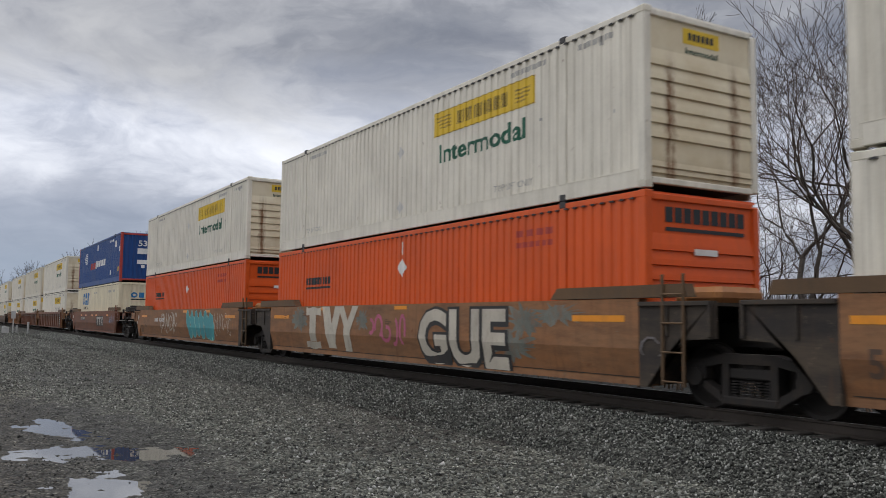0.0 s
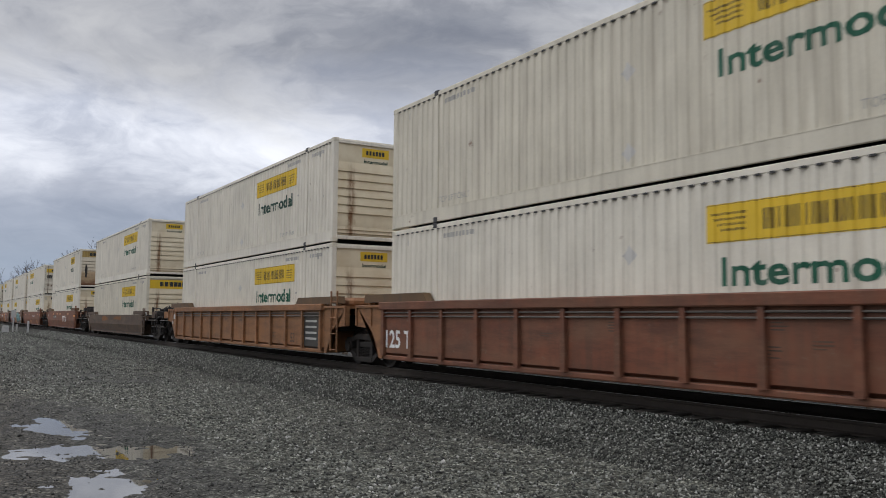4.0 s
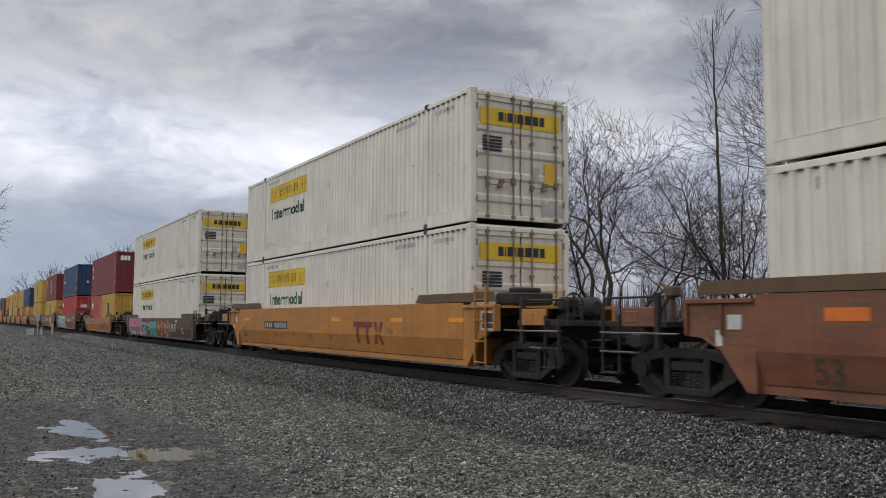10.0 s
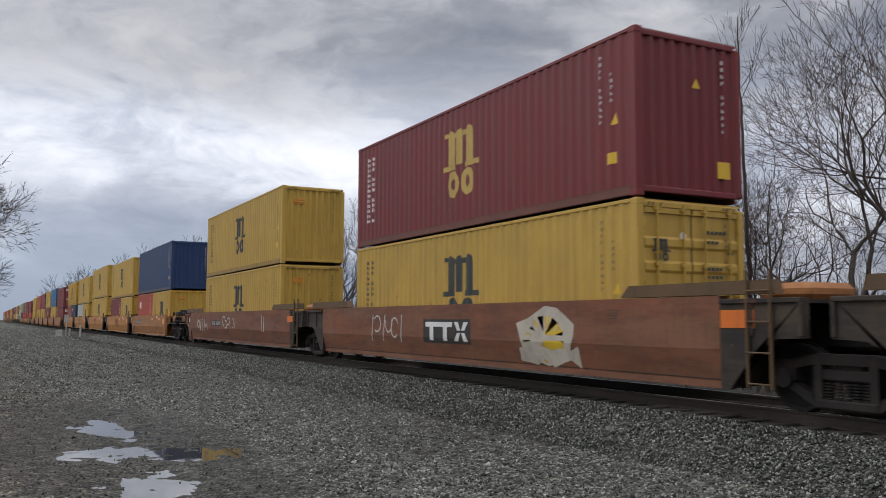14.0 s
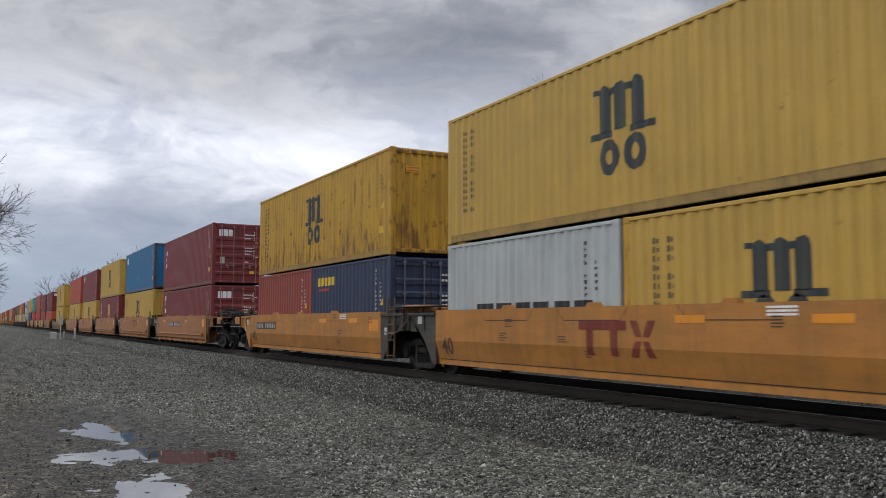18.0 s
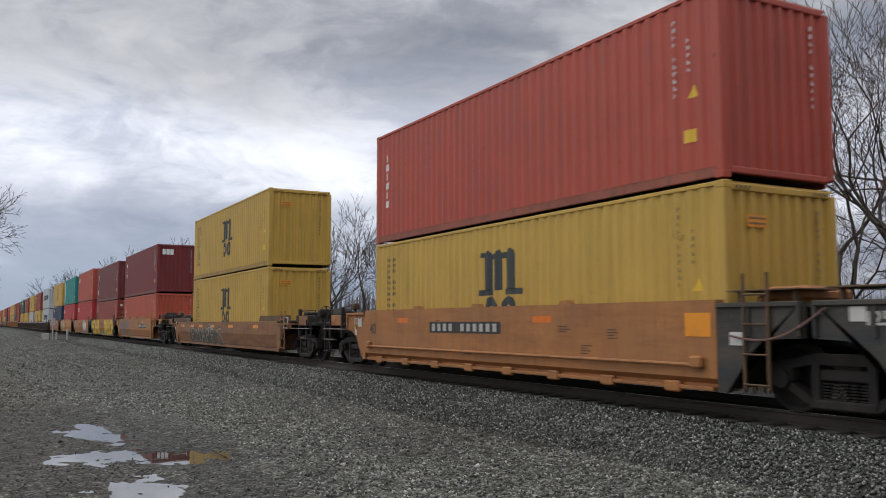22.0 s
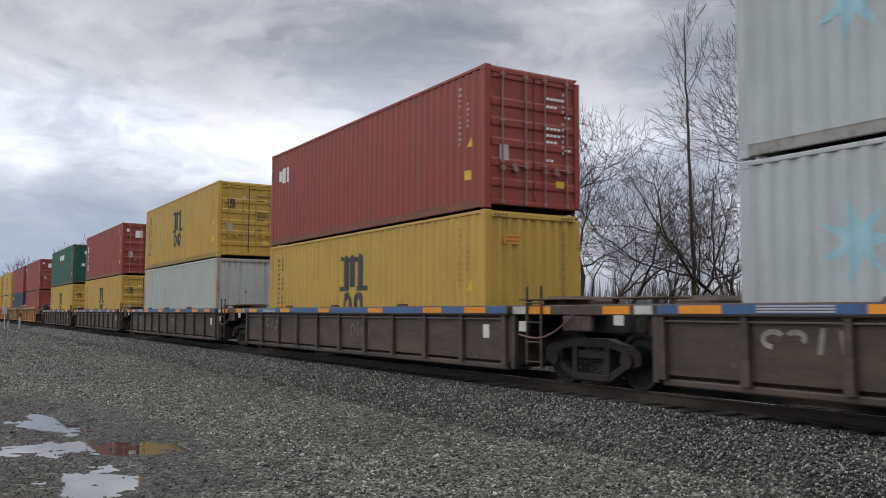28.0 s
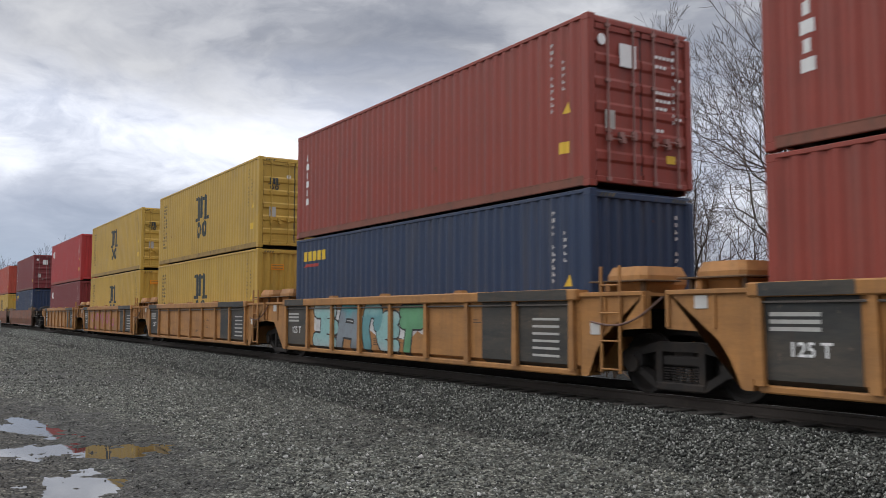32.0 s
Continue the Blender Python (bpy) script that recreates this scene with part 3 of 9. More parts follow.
class Shape:
    """Collects boxes, tubes and prisms into one mesh."""

    def __init__(self):
        self.v, self.f = [], []

    def add(self, verts, faces):
        k = len(self.v)
        self.v += [tuple(p) for p in verts]
        self.f += [tuple(i + k for i in face) for face in faces]
        return self

    def box(self, x0, y0, z0, x1, y1, z1, bevel=0.0):
        b = min(bevel, abs(x1 - x0) / 3, abs(y1 - y0) / 3, abs(z1 - z0) / 3)
        if b <= 0:
            v = [(x, y, z) for x in (x0, x1) for y in (y0, y1) for z in (z0, z1)]
            return self.add(v, [(0, 1, 3, 2), (4, 6, 7, 5), (0, 4, 5, 1), (2, 3, 7, 6), (0, 2, 6, 4), (1, 5, 7, 3)])
        # chamfered along all edges that run up
        ring = [(x0 + b, y0), (x1 - b, y0), (x1, y0 + b), (x1, y1 - b), (x1 - b, y1), (x0 + b, y1), (x0, y1 - b), (x0, y0 + b)]
        cx, cy = (x0 + x1) / 2, (y0 + y1) / 2
        rows = []
        for z, inset in ((z0, b), (z0 + b, 0), (z1 - b, 0), (z1, b)):
            rows.append([(x + (inset if x < cx else -inset) * 0.7, y + (inset if y < cy else -inset) * 0.7, z) for x, y in ring])
        v = [p for r in rows for p in r]
        f = [(r * 8 + i, r * 8 + (i + 1) % 8, r * 8 + 8 + (i + 1) % 8, r * 8 + 8 + i) for r in range(3) for i in range(8)]
        f += [tuple(range(7, -1, -1)), tuple(range(24, 32))]
        return self.add(v, f)

    def tube(self, a, b, r, sides=8, r2=None):
        a, b = Vector(a), Vector(b)
        r2 = r if r2 is None else r2
        w = (b - a).normalized()
        u = w.orthogonal().normalized()
        s = w.cross(u)
        v = []
        for p, q in ((a, r), (b, r2)):
            for i in range(sides):
                t = 2 * math.pi * i / sides
                v.append(p + (u * math.cos(t) + s * math.sin(t)) * q)
        f = [(i, (i + 1) % sides, sides + (i + 1) % sides, sides + i) for i in range(sides)]
        f += [tuple(range(sides - 1, -1, -1)), tuple(range(sides, 2 * sides))]
        return self.add(v, f)

    def prism(self, outline, y0, y1):
        """Outline in x, z, drawn between two values of y."""
        k = len(outline)
        v = [(x, y0, z) for x, z in outline] + [(x, y1, z) for x, z in outline]
        f = [(i, (i + 1) % k, k + (i + 1) % k, k + i) for i in range(k)]
        f += [tuple(range(k - 1, -1, -1)), tuple(range(k, 2 * k))]
        return self.add(v, f)

    def mesh(self, name, smooth=False):
        return mesh_of(name, self.v, self.f, smooth)


CACHE = {}


def cached(key, make):
    if key not in CACHE:
        CACHE[key] = make()
    return CACHE[key]


def letters(text, height, bold=0.0):
    """Triangles of a word in the built-in font, from x = 0, with capitals of the given height; and its width."""
    curve = bpy.data.curves.new("word", "FONT")
    curve.body, curve.size, curve.offset, curve.resolution_u = text, 1.0, bold, 3
    ob = new("word", curve)
    bpy.context.view_layer.update()
    me = bpy.data.meshes.new_from_object(ob.evaluated_get(bpy.context.evaluated_depsgraph_get()))
    me.calc_loop_triangles()
    k = height / 0.73
    low = min(v.co.x for v in me.vertices) * k
    tris = [[(me.vertices[i].co.x * k - low, me.vertices[i].co.y * k) for i in t.vertices] for t in me.loop_triangles]
    width = max(p[0] for t in tris for p in t)
    bpy.data.objects.remove(ob)
    bpy.data.curves.remove(curve)
    bpy.data.meshes.remove(me)
    return tris, width


WORDS = {w: letters(w, 1.0, b) for w, b in (("Intermodal", 0.022), ("53", 0.02), ("40", 0.02), ("125 T", 0.02), ("GUE", 0.035), ("GUE ", 0.085),
                                            ("EOHR", 0.05), ("2MUCH", 0.05), ("TOP LIFT ONLY", 0.0), ("INTERMODAL", 0.0))}


def word(text, x, z, height, width=None):
    tris, w = WORDS[text]
    k = (width / w) if width else height
    return [[(x + px * k, z + pz * height) for px, pz in t] for t in tris]


def bar(x0, z0, x1, z1, lean=0.0):
    return [(x0, z0), (x1, z0), (x1 + lean, z1), (x0 + lean, z1)]


def arc(cx, cz, rx, rz, width, a0, a1, steps=8):
    """A band along an ellipse, as convex pieces."""
    out = []
    for i in range(steps):
        t0, t1 = (radians(a0 + (a1 - a0) * k / steps) for k in (i, i + 1))
        out.append([(cx + math.cos(t0) * rx, cz + math.sin(t0) * rz), (cx + math.cos(t1) * rx, cz + math.sin(t1) * rz),
                    (cx + math.cos(t1) * (rx - width), cz + math.sin(t1) * (rz - width)), (cx + math.cos(t0) * (rx - width), cz + math.sin(t0) * (rz - width))])
    return out


def disc(cx, cz, rx, rz, steps=14, ragged=0.0, seed=0):
    rng = random.Random(seed)
    pts = []
    for i in range(steps):
        t = 2 * math.pi * i / steps
        k = 1 + ragged * rng.uniform(-1, 1)
        pts.append((cx + math.cos(t) * rx * k, cz + math.sin(t) * rz * k))
    return [[(cx, cz), pts[i], pts[(i + 1) % steps]] for i in range(steps)]


def wavy(x0, z0, x1, z1, seed, bite=0.12, steps=10):
    """A sprayed patch with an uneven outline."""
    rng = random.Random(seed)
    out = []
    xs = [x0 + (x1 - x0) * i / steps for i in range(steps + 1)]
    lo = [z0 + (z1 - z0) * bite * rng.random() for _ in xs]
    hi = [z1 - (z1 - z0) * bite * rng.random() for _ in xs]
    for i in range(steps):
        out.append([(xs[i], lo[i]), (xs[i + 1], lo[i + 1]), (xs[i + 1], hi[i + 1]), (xs[i], hi[i])])
    return out


def clip(poly, x0, x1):
    for limit, sign in ((x0, 1), (x1, -1)):
        out = []
        for i, p in enumerate(poly):
            q = poly[i - 1]
            a, b = sign * (q[0] - limit), sign * (p[0] - limit)
            if a * b < 0:
                t = a / (a - b)
                out.append((limit, q[1] + (p[1] - q[1]) * t))
            if b >= 0:
                out.append(p)
        poly = out
        if len(poly) < 3:
            return []
    return poly


class Corrugation:
    """Trapezoid waves along x; depth() is how far the sheet lies behind its crests."""

    def __init__(self, x0, x1, pitch, deep, crest=0.26, slope=0.24):
        count = max(1, round((x1 - x0) / pitch))
        p = (x1 - x0) / count
        self.points = [(x0, 0.0)]
        for i in range(count):
            a = x0 + i * p
            self.points += [(a + p * crest / 2, 0.0), (a + p * (crest / 2 + slope), deep), (a + p * (1 - crest / 2 - slope), deep), (a + p * (1 - crest / 2), 0.0)]
        self.points.append((x1, 0.0))
        self.xs = [q[0] for q in self.points]

    def depth(self, x):
        if x <= self.xs[0] or x >= self.xs[-1]:
            return 0.0
        lo, hi = 0, len(self.xs) - 1
        while hi - lo > 1:
            m = (lo + hi) // 2
            if self.xs[m] <= x:
                lo = m
            else:
                hi = m
        (xa, da), (xb, db) = self.points[lo], self.points[hi]
        return da if xb - xa < 1e-9 else da + (db - da) * (x - xa) / (xb - xa)


FINE = {"notice", "stencil", "code_mark", "number_row", "number_column", "end_code", "door_code", "name_column", "graffiti_tag", "side_code", "seam", "tape", "pale_tape", "banner_mark",
        "end_banner_mark", "end_swoosh", "door_vent", "strip_mark", "globe", "hazard_tick", "graffiti", "graffiti_outline", "graffiti_cloud", "paint_patch", "crest", "crest_base", "side_notice", "end_notice"}


def fine(ob):
    """Small printed marks stay together as one layer."""
    if ob.name.split(".")[0] in FINE:
        ob["kind"] = "stuff"
    return ob


def painted(name, polys, y, material, parent, wave=None, label="", z0=0.0, lift=0.004):
    """Paint on a wall that faces -Y at the given y: flat pieces that follow the wall's waves."""
    v, f = [], []
    for poly in polys:
        lo, hi = min(p[0] for p in poly), max(p[0] for p in poly)
        cuts = [lo]
        if wave is not None:
            cuts += [x for x in wave.xs if lo + 1e-6 < x < hi - 1e-6]
        cuts.append(hi)
        for a, b in zip(cuts, cuts[1:]):
            piece = poly if len(cuts) == 2 else clip(poly, a, b)
            if len(piece) < 3:
                continue
            k = len(v)
            v += [(px, y - lift + (wave.depth(px) if wave is not None else 0.0), pz + z0) for px, pz in piece]
            f.append(tuple(range(k, k + len(piece))))
    return fine(put(name, mesh_of(name, v, f), material, parent, label))


def painted_end(name, polys, x, material, parent, label="", lift=0.004):
    """Paint on a wall that faces +X; pieces given in y, z."""
    v, f = [], []
    for poly in polys:
        k = len(v)
        v += [(x + lift, py, pz) for py, pz in poly]
        f.append(tuple(range(k, k + len(poly))))
    return fine(put(name, mesh_of(name, v, f), material, parent, label))


# ---------------------------------------------------------------- ground
PUDDLES = [  # x, y, half length along x, half length along y, turn in degrees
    (-14.2, 1.76, 1.0, 0.32, 14), (-15.2, 1.80, 1.0, 0.16, 6), (-12.0, 1.52, 0.74, 0.62, 0), (-11.5, 2.35, 0.52, 0.62, -8), (-9.7, 1.64, 0.74, 0.40, 6), (-9.1, 1.46, 0.55, 0.30, 0),
    (-11.75, 2.0, 0.45, 0.42, 0), (-10.4, 1.80, 0.17, 0.17, 0), (-9.68, 1.14, 0.14, 0.14, 0),
]
WATER_LEVEL = -0.035


def hollow(x, y):
    out = 0.0
    for px, py, a, b, turn in PUDDLES:
        c, s = math.cos(radians(turn)), math.sin(radians(turn))
        u, w = ((x - px) * c + (y - py) * s) / (1.3 * a), (-(x - px) * s + (y - py) * c) / (1.3 * b)
        r = u * u + w * w
        if r < 6:
            out = max(out, math.exp(-0.62 * r))
    return out


def yard_height(x, y):
    z = 0.055 * noise.noise(Vector((x * 0.16, y * 0.16, 0.3))) + 0.022 * noise.noise(Vector((x * 0.9, y * 0.9, 4.0)))
    z += 0.034 * noise.noise(Vector((x * 3.6, y * 4.6, 9.0))) + 0.020 * noise.noise(Vector((x * 8.0, y * 11.0, 2.0)))
    near = max(0.0, 1.0 - math.hypot(x + 12.0, y - 1.8) / 9.0)
    z = z * (1 - 0.25 * near) + 0.014 * near
    z -= 0.088 * hollow(x, y)
    if y > 7.0:
        z -= 0.30 * min(1.0, (y - 7.0) / 1.5)
    return z


def spaced(lo, near0, near1, hi, step, grow):
    mid = list(np.arange(near0, near1 + 1e-6, step))
    left, s, p = [], step, near0
    while p > lo:
        s *= grow
        p -= s
        left.append(max(p, lo))
    right, s, p = [], step, near1
    while p < hi:
        s *= grow
        p += s
        right.append(min(p, hi))
    return left[::-1] + mid + right


def make_ground():
    xs = spaced(-2500, -21, -4, 1200, 0.07, 1.16)
    ys = spaced(-1500, -0.6, 8.0, 1500, 0.06, 1.18)
    v = [(x, y, yard_height(x, y) if -60 < x < 20 and -12 < y < 9 else (0.0 if y < 7 else -0.3)) for y in ys for x in xs]
    w = len(xs)
    f = [(j * w + i, j * w + i + 1, (j + 1) * w + i + 1, (j + 1) * w + i) for j in range(len(ys) - 1) for i in range(w - 1)]
    tagged(put("ground", mesh_of("ground", v, f, True), GRAVEL), "grey crushed gravel yard, damp, with brown earth along one side", "ground", kind="structure")
    for x0, y0, x1, y1 in ((-17.6, 0.3, -7.0, 3.6),):
        sheet = Shape().box(x0, y0, WATER_LEVEL - 0.02, x1, y1, WATER_LEVEL, 0.0)
        tagged(put("puddle", sheet.mesh("puddle"), WATER), "shallow still puddle lying in the grey gravel", "puddle", "puddles in the yard", "structure")


make_ground()

# ---------------------------------------------------------------- track
BED = [(-3.1, -0.34), (-2.55, 0.03), (-1.55, 0.29), (-1.27, 0.315), (1.27, 0.315), (1.6, 0.28), (3.0, -0.34)]


def bed_height(y):
    for (ya, za), (yb, zb) in zip(BED, BED[1:]):
        if ya <= y <= yb:
            return za + (zb - za) * (y - ya) / (yb - ya)
    return -0.34


def make_track():
    xs = spaced(-1600, -34, 6, 400, 0.12, 1.2)
    ys = sorted(set([p[0] for p in BED] + list(np.arange(-3.1, -1.2, 0.1)) + [-0.8, 0, 0.8]))
    v = []
    for y in ys:
        for x in xs:
            z = bed_height(y)
            if -40 < x < 10 and y < -1.2:
                z += 0.03 * noise.noise(Vector((x * 1.3, y * 1.3, 1.0))) + 0.022 * noise.noise(Vector((x * 6.0, y * 6.0, 3.0)))
            v.append((x, TRACK_Y + y, z))
    w = len(xs)
    f = [(j * w + i, j * w + i + 1, (j + 1) * w + i + 1, (j + 1) * w + i) for j in range(len(ys) - 1) for i in range(w - 1)]
    bed = tagged(put("ballast_bed", mesh_of("ballast_bed", v, f, True), BALLAST), "bank of grey crushed stone under the track", "ballast", kind="structure")
    rail = [(-0.07, -0.175), (0.07, -0.175), (0.07, -0.155), (0.012, -0.135), (0.012, -0.045), (0.036, -0.035), (0.036, -0.006), (0.028, 0.0), (-0.028, 0.0),
            (-0.036, -0.006), (-0.036, -0.035), (-0.012, -0.045), (-0.012, -0.135), (-0.07, -0.155)]
    k = len(rail)
    for side in (-0.753, 0.753):
        v = [(x, TRACK_Y + side + y, RAIL + z) for x in (-1600.0, 400.0) for y, z in rail]
        faces = [(i, (i + 1) % k, k + (i + 1) % k, k + i) for i in range(k)] + [tuple(range(k)), tuple(range(2 * k - 1, k - 1, -1))]
        ob = tagged(put("rail", mesh_of("rail", v, faces), RAILSTEEL), "dark steel rail with a bright worn top", "rail", "rails of the track", "structure")
        top = [(x, TRACK_Y + side + y, RAIL + z) for x in (-1600.0, 400.0) for y, z in ((-0.026, 0.0), (0.026, 0.0), (0.026, 0.0025), (-0.026, 0.0025))]
        put("running_surface", mesh_of("running_surface", top, [(0, 1, 5, 4), (1, 2, 6, 5), (2, 3, 7, 6), (3, 0, 4, 7)]), TREAD, ob, "bright polished running surface")
    tie = Shape().box(-0.11, -1.3, -0.335, 0.11, 1.3, -0.155, 0.012).mesh("tie")
    plate = Shape().box(-0.10, -0.17, -0.155, 0.10, 0.17, -0.149, 0.0).mesh("tie_plate")
    rng = random.Random(5)
    x = -46.0
    while x < 8:
        ob = put("tie", tie, TIE, bed, at=(x, TRACK_Y + rng.uniform(-0.03, 0.03), RAIL + rng.uniform(-0.008, 0.004)))
        ob.rotation_euler = (0, 0, rng.uniform(-0.02, 0.02))
        x += 0.51
    far = Shape()
    x = -330.0
    while x < -46.2:
        far.box(x - 0.11, TRACK_Y - 1.3, RAIL - 0.335, x + 0.11, TRACK_Y + 1.3, RAIL - 0.155)
        x += 0.51
    ob = put("far_ties", far.mesh("far_ties"), TIE, bed, "dark wooden ties further along the track")
    ob["kind"] = "stuff"


make_track()


def broken_stone():
    """A stone with eight flat faces."""
    v = np.array([(1, 0, 0), (-1, 0, 0), (0, 1, 0), (0, -1, 0), (0, 0, 1), (0, 0, -1)], float)
    f = np.array([(0, 2, 4), (2, 1, 4), (1, 3, 4), (3, 0, 4), (2, 0, 5), (1, 2, 5), (3, 1, 5), (0, 3, 5)])
    return v, f


def scatter_stones(name, spots, sizes, label, seed):
    """Loose broken stones, each with a shape of its own, in one mesh."""
    rng = np.random.default_rng(seed)
    base, tri = broken_stone()
    n = len(spots)
    v = np.repeat(base[None], n, 0) * rng.uniform(0.7, 1.35, (n, 6, 1))
    v *= rng.uniform(0.55, 1.2, (n, 1, 3))
    a = rng.uniform(0, 2 * math.pi, (n, 3))
    for axis in range(3):
        c, s = np.cos(a[:, axis])[:, None], np.sin(a[:, axis])[:, None]
        i, j = (axis + 1) % 3, (axis + 2) % 3
        p, q = v[:, :, i].copy(), v[:, :, j].copy()
        v[:, :, i], v[:, :, j] = p * c - q * s, p * s + q * c
    v = v * sizes[:, None, None] + spots[:, None, :]
    f = tri[None] + (np.arange(n) * 6)[:, None, None]
    me = bpy.data.meshes.new(name)
    me.vertices.add(n * 6)
    me.vertices.foreach_set("co", v.reshape(-1).astype(np.float32))
    faces = f.reshape(-1).astype(np.int32)
    me.loops.add(len(faces))
    me.loops.foreach_set("vertex_index", faces)
    me.polygons.add(len(faces) // 3)
    me.polygons.foreach_set("loop_start", np.arange(0, len(faces), 3, dtype=np.int32))
    me.update(calc_edges=True)
    me.validate()
    me.materials.append(None)
    tagged(put(name, me, STONE), label, "stones", kind="stuff")


def make_stones():
    rng = np.random.default_rng(11)
    n = 62000
    x = -1.5 - 85 * rng.random(n) ** 1.8
    y = rng.uniform(-3.3, -1.28, n)
    spots = np.array([(a, TRACK_Y + b, bed_height(b) + 0.02) for a, b in zip(x, y)])
    scatter_stones("ballast_stones", spots, rng.uniform(0.011, 0.027, n) * (1 + np.clip(-x - 15, 0, 50) * 0.016), "loose grey ballast stones on the bank", 3)
    n = 95000
    x = -3.5 - 62 * rng.random(n) ** 1.7
    y = rng.uniform(-1.5, 8.6, n)
    spots = np.array([(a, b, yard_height(a, b) + 0.004) for a, b in zip(x, y)])
    spots = spots[(spots[:, 2] > WATER_LEVEL + 0.016) | (rng.random(n) < 0.10)]
    wet = ((spots[:, 1] - 1.55) * 0.48) ** 2 + ((spots[:, 0] + 12.5) * 0.115) ** 2 < 0.75
    spots = spots[~wet | (rng.random(len(spots)) < 0.40)]
    n = len(spots)
    wet = ((spots[:, 1] - 1.55) * 0.48) ** 2 + ((spots[:, 0] + 12.5) * 0.115) ** 2 < 0.75
    sizes = np.where(wet, 0.72, 1.0) * rng.uniform(0.009, 0.026, n) * np.where(rng.random(n) < 0.05, 1.6, 1.0) * (1 + np.clip(-spots[:, 0] - 15, 0, 50) * 0.012)
    # further out only the larger ones tell
    m = 30000
    x = -50 - 190 * rng.random(m) ** 1.5
    far = np.stack([x, rng.uniform(-4.0, 8.2, m), np.full(m, 0.01)], 1)
    spots, sizes = np.concatenate([spots, far]), np.concatenate([sizes, rng.uniform(0.02, 0.045, m) * (1 + np.clip(-x - 60, 0, 180) * 0.009)])
    scatter_stones("gravel_stones", spots, sizes, "small loose stones on the gravel yard", 4)


make_stones()


# ---------------------------------------------------------------- trees
def tilt(rng, axis, angle, roll):
    """The way of a side limb that leaves an axis at an angle."""
    side = axis.orthogonal().normalized()
    side.rotate(Matrix.Rotation(roll, 3, axis))
    return (axis * math.cos(angle) + side * math.sin(angle)).normalized()


def grow(rng, p, way, length, radius, level, out, angle=0.6, up=0.12, wander=0.14, shoots=1, thin=0.0045):
    """A limb that bends, forks at its tip and carries side shoots, as a list of (points, radii, sides)."""
    steps = 4 if level > 2 else 2
    p, d = p.copy(), way.normalized()
    pts, rads = [p.copy()], [radius]
    for i in range(steps):
        d = (d + Vector((rng.gauss(0, 1), rng.gauss(0, 1), rng.gauss(0, 1))) * wander * (1.0 if level > 2 else 0.7) + Vector((0, 0, up))).normalized()
        p = p + d * (length / steps)
        pts.append(p.copy())
        rads.append(max(thin, radius * (1 - (0.25 if level else 0.55) * (i + 1) / steps)))
    out.append((pts, rads, 6 if radius > 0.06 else (4 if radius > 0.02 else 3)))
    if level <= 0:
        return
    roll = rng.uniform(0, 2 * math.pi)
    count = 3 if rng.random() < 0.22 else 2
    for k in range(count):
        turn = angle * (0.5 if k == 0 else 1.0) * rng.uniform(0.6, 1.35)
        grow(rng, p, tilt(rng, d, turn, roll + 2 * math.pi * k / count + rng.uniform(-0.4, 0.4)), length * rng.uniform(0.68, 0.92), rads[-1] * (0.88 if k == 0 else rng.uniform(0.62, 0.82)),
             level - 1, out, angle, up, wander, shoots, thin)
    for _ in range(shoots + (rng.random() < 0.35) if level < 6 else int(rng.random() < 0.5)):
        k = rng.uniform(0.2, 0.95) * steps
        i = min(steps - 1, int(k))
        at = pts[i].lerp(pts[i + 1], k - i)
        axis = (pts[i + 1] - pts[i]).normalized()
        grow(rng, at, tilt(rng, axis, rng.uniform(0.5, 1.0), rng.uniform(0, 6.3)), length * rng.uniform(0.4, 0.7), max(thin * 1.6, rads[i] * rng.uniform(0.3, 0.5)), max(0, level - 3), out, angle, up, wander, shoots, thin)


def limbs_mesh(name, limbs):
    v, f = [], []
    for pts, rads, sides in limbs:
        k0 = len(v)
        ring = [(math.cos(2 * math.pi * j / sides), math.sin(2 * math.pi * j / sides)) for j in range(sides)]
        for i, p in enumerate(pts):
            d = (pts[min(i + 1, len(pts) - 1)] - pts[max(i - 1, 0)]).normalized()
            u = d.orthogonal().normalized()
            s = d.cross(u)
            for c, q in ring:
                v.append((p + (u * c + s * q) * rads[i])[:])
        for i in range(len(pts) - 1):
            for j in range(sides):
                a, b = k0 + i * sides + j, k0 + i * sides + (j + 1) % sides
                f.append((a, b, b + sides, a + sides))
    return mesh_of(name, v, f, True)


def finish_tree(x, y, label, limbs):
    tree = tagged(new("tree"), label, "tree", "bare trees beside the line")
    tree.location = (x, y, -0.3)
    put("trunk", limbs_mesh("trunk", [b for b in limbs if b[1][0] > 0.03]), BARK, tree)
    put("crown", limbs_mesh("crown", [b for b in limbs if b[1][0] <= 0.03]), TWIG, tree, "leafless brown twigs")
    return tree


def bare_tree(x, y, label, stems, level=7, seed=1, angle=0.6, up=0.12, wander=0.14, shoots=1, thin=0.005, clear=0.0):
    """stems: (way, height that the stem's crown reaches, radius) of the stems that rise from the root."""
    rng = random.Random(seed)
    limbs = []
    for way, height, radius in stems:
        first = 0.74 * height / (0.80 * sum(0.8 ** k for k in range(level + 1)))
        root = Vector((rng.uniform(-0.2, 0.2), rng.uniform(-0.2, 0.2), 0))
        if clear:
            tip = root + Vector(way).normalized() * clear
            limbs.append(([root, root.lerp(tip, 0.5) + Vector((0.06, 0.05, 0)), tip], [radius * 1.15, radius, radius * 0.84], 8))
            root = tip
        grow(rng, root, Vector(way), first, radius * 0.82, level, limbs, angle, up, wander, shoots, thin)
    return finish_tree(x, y, label, limbs)


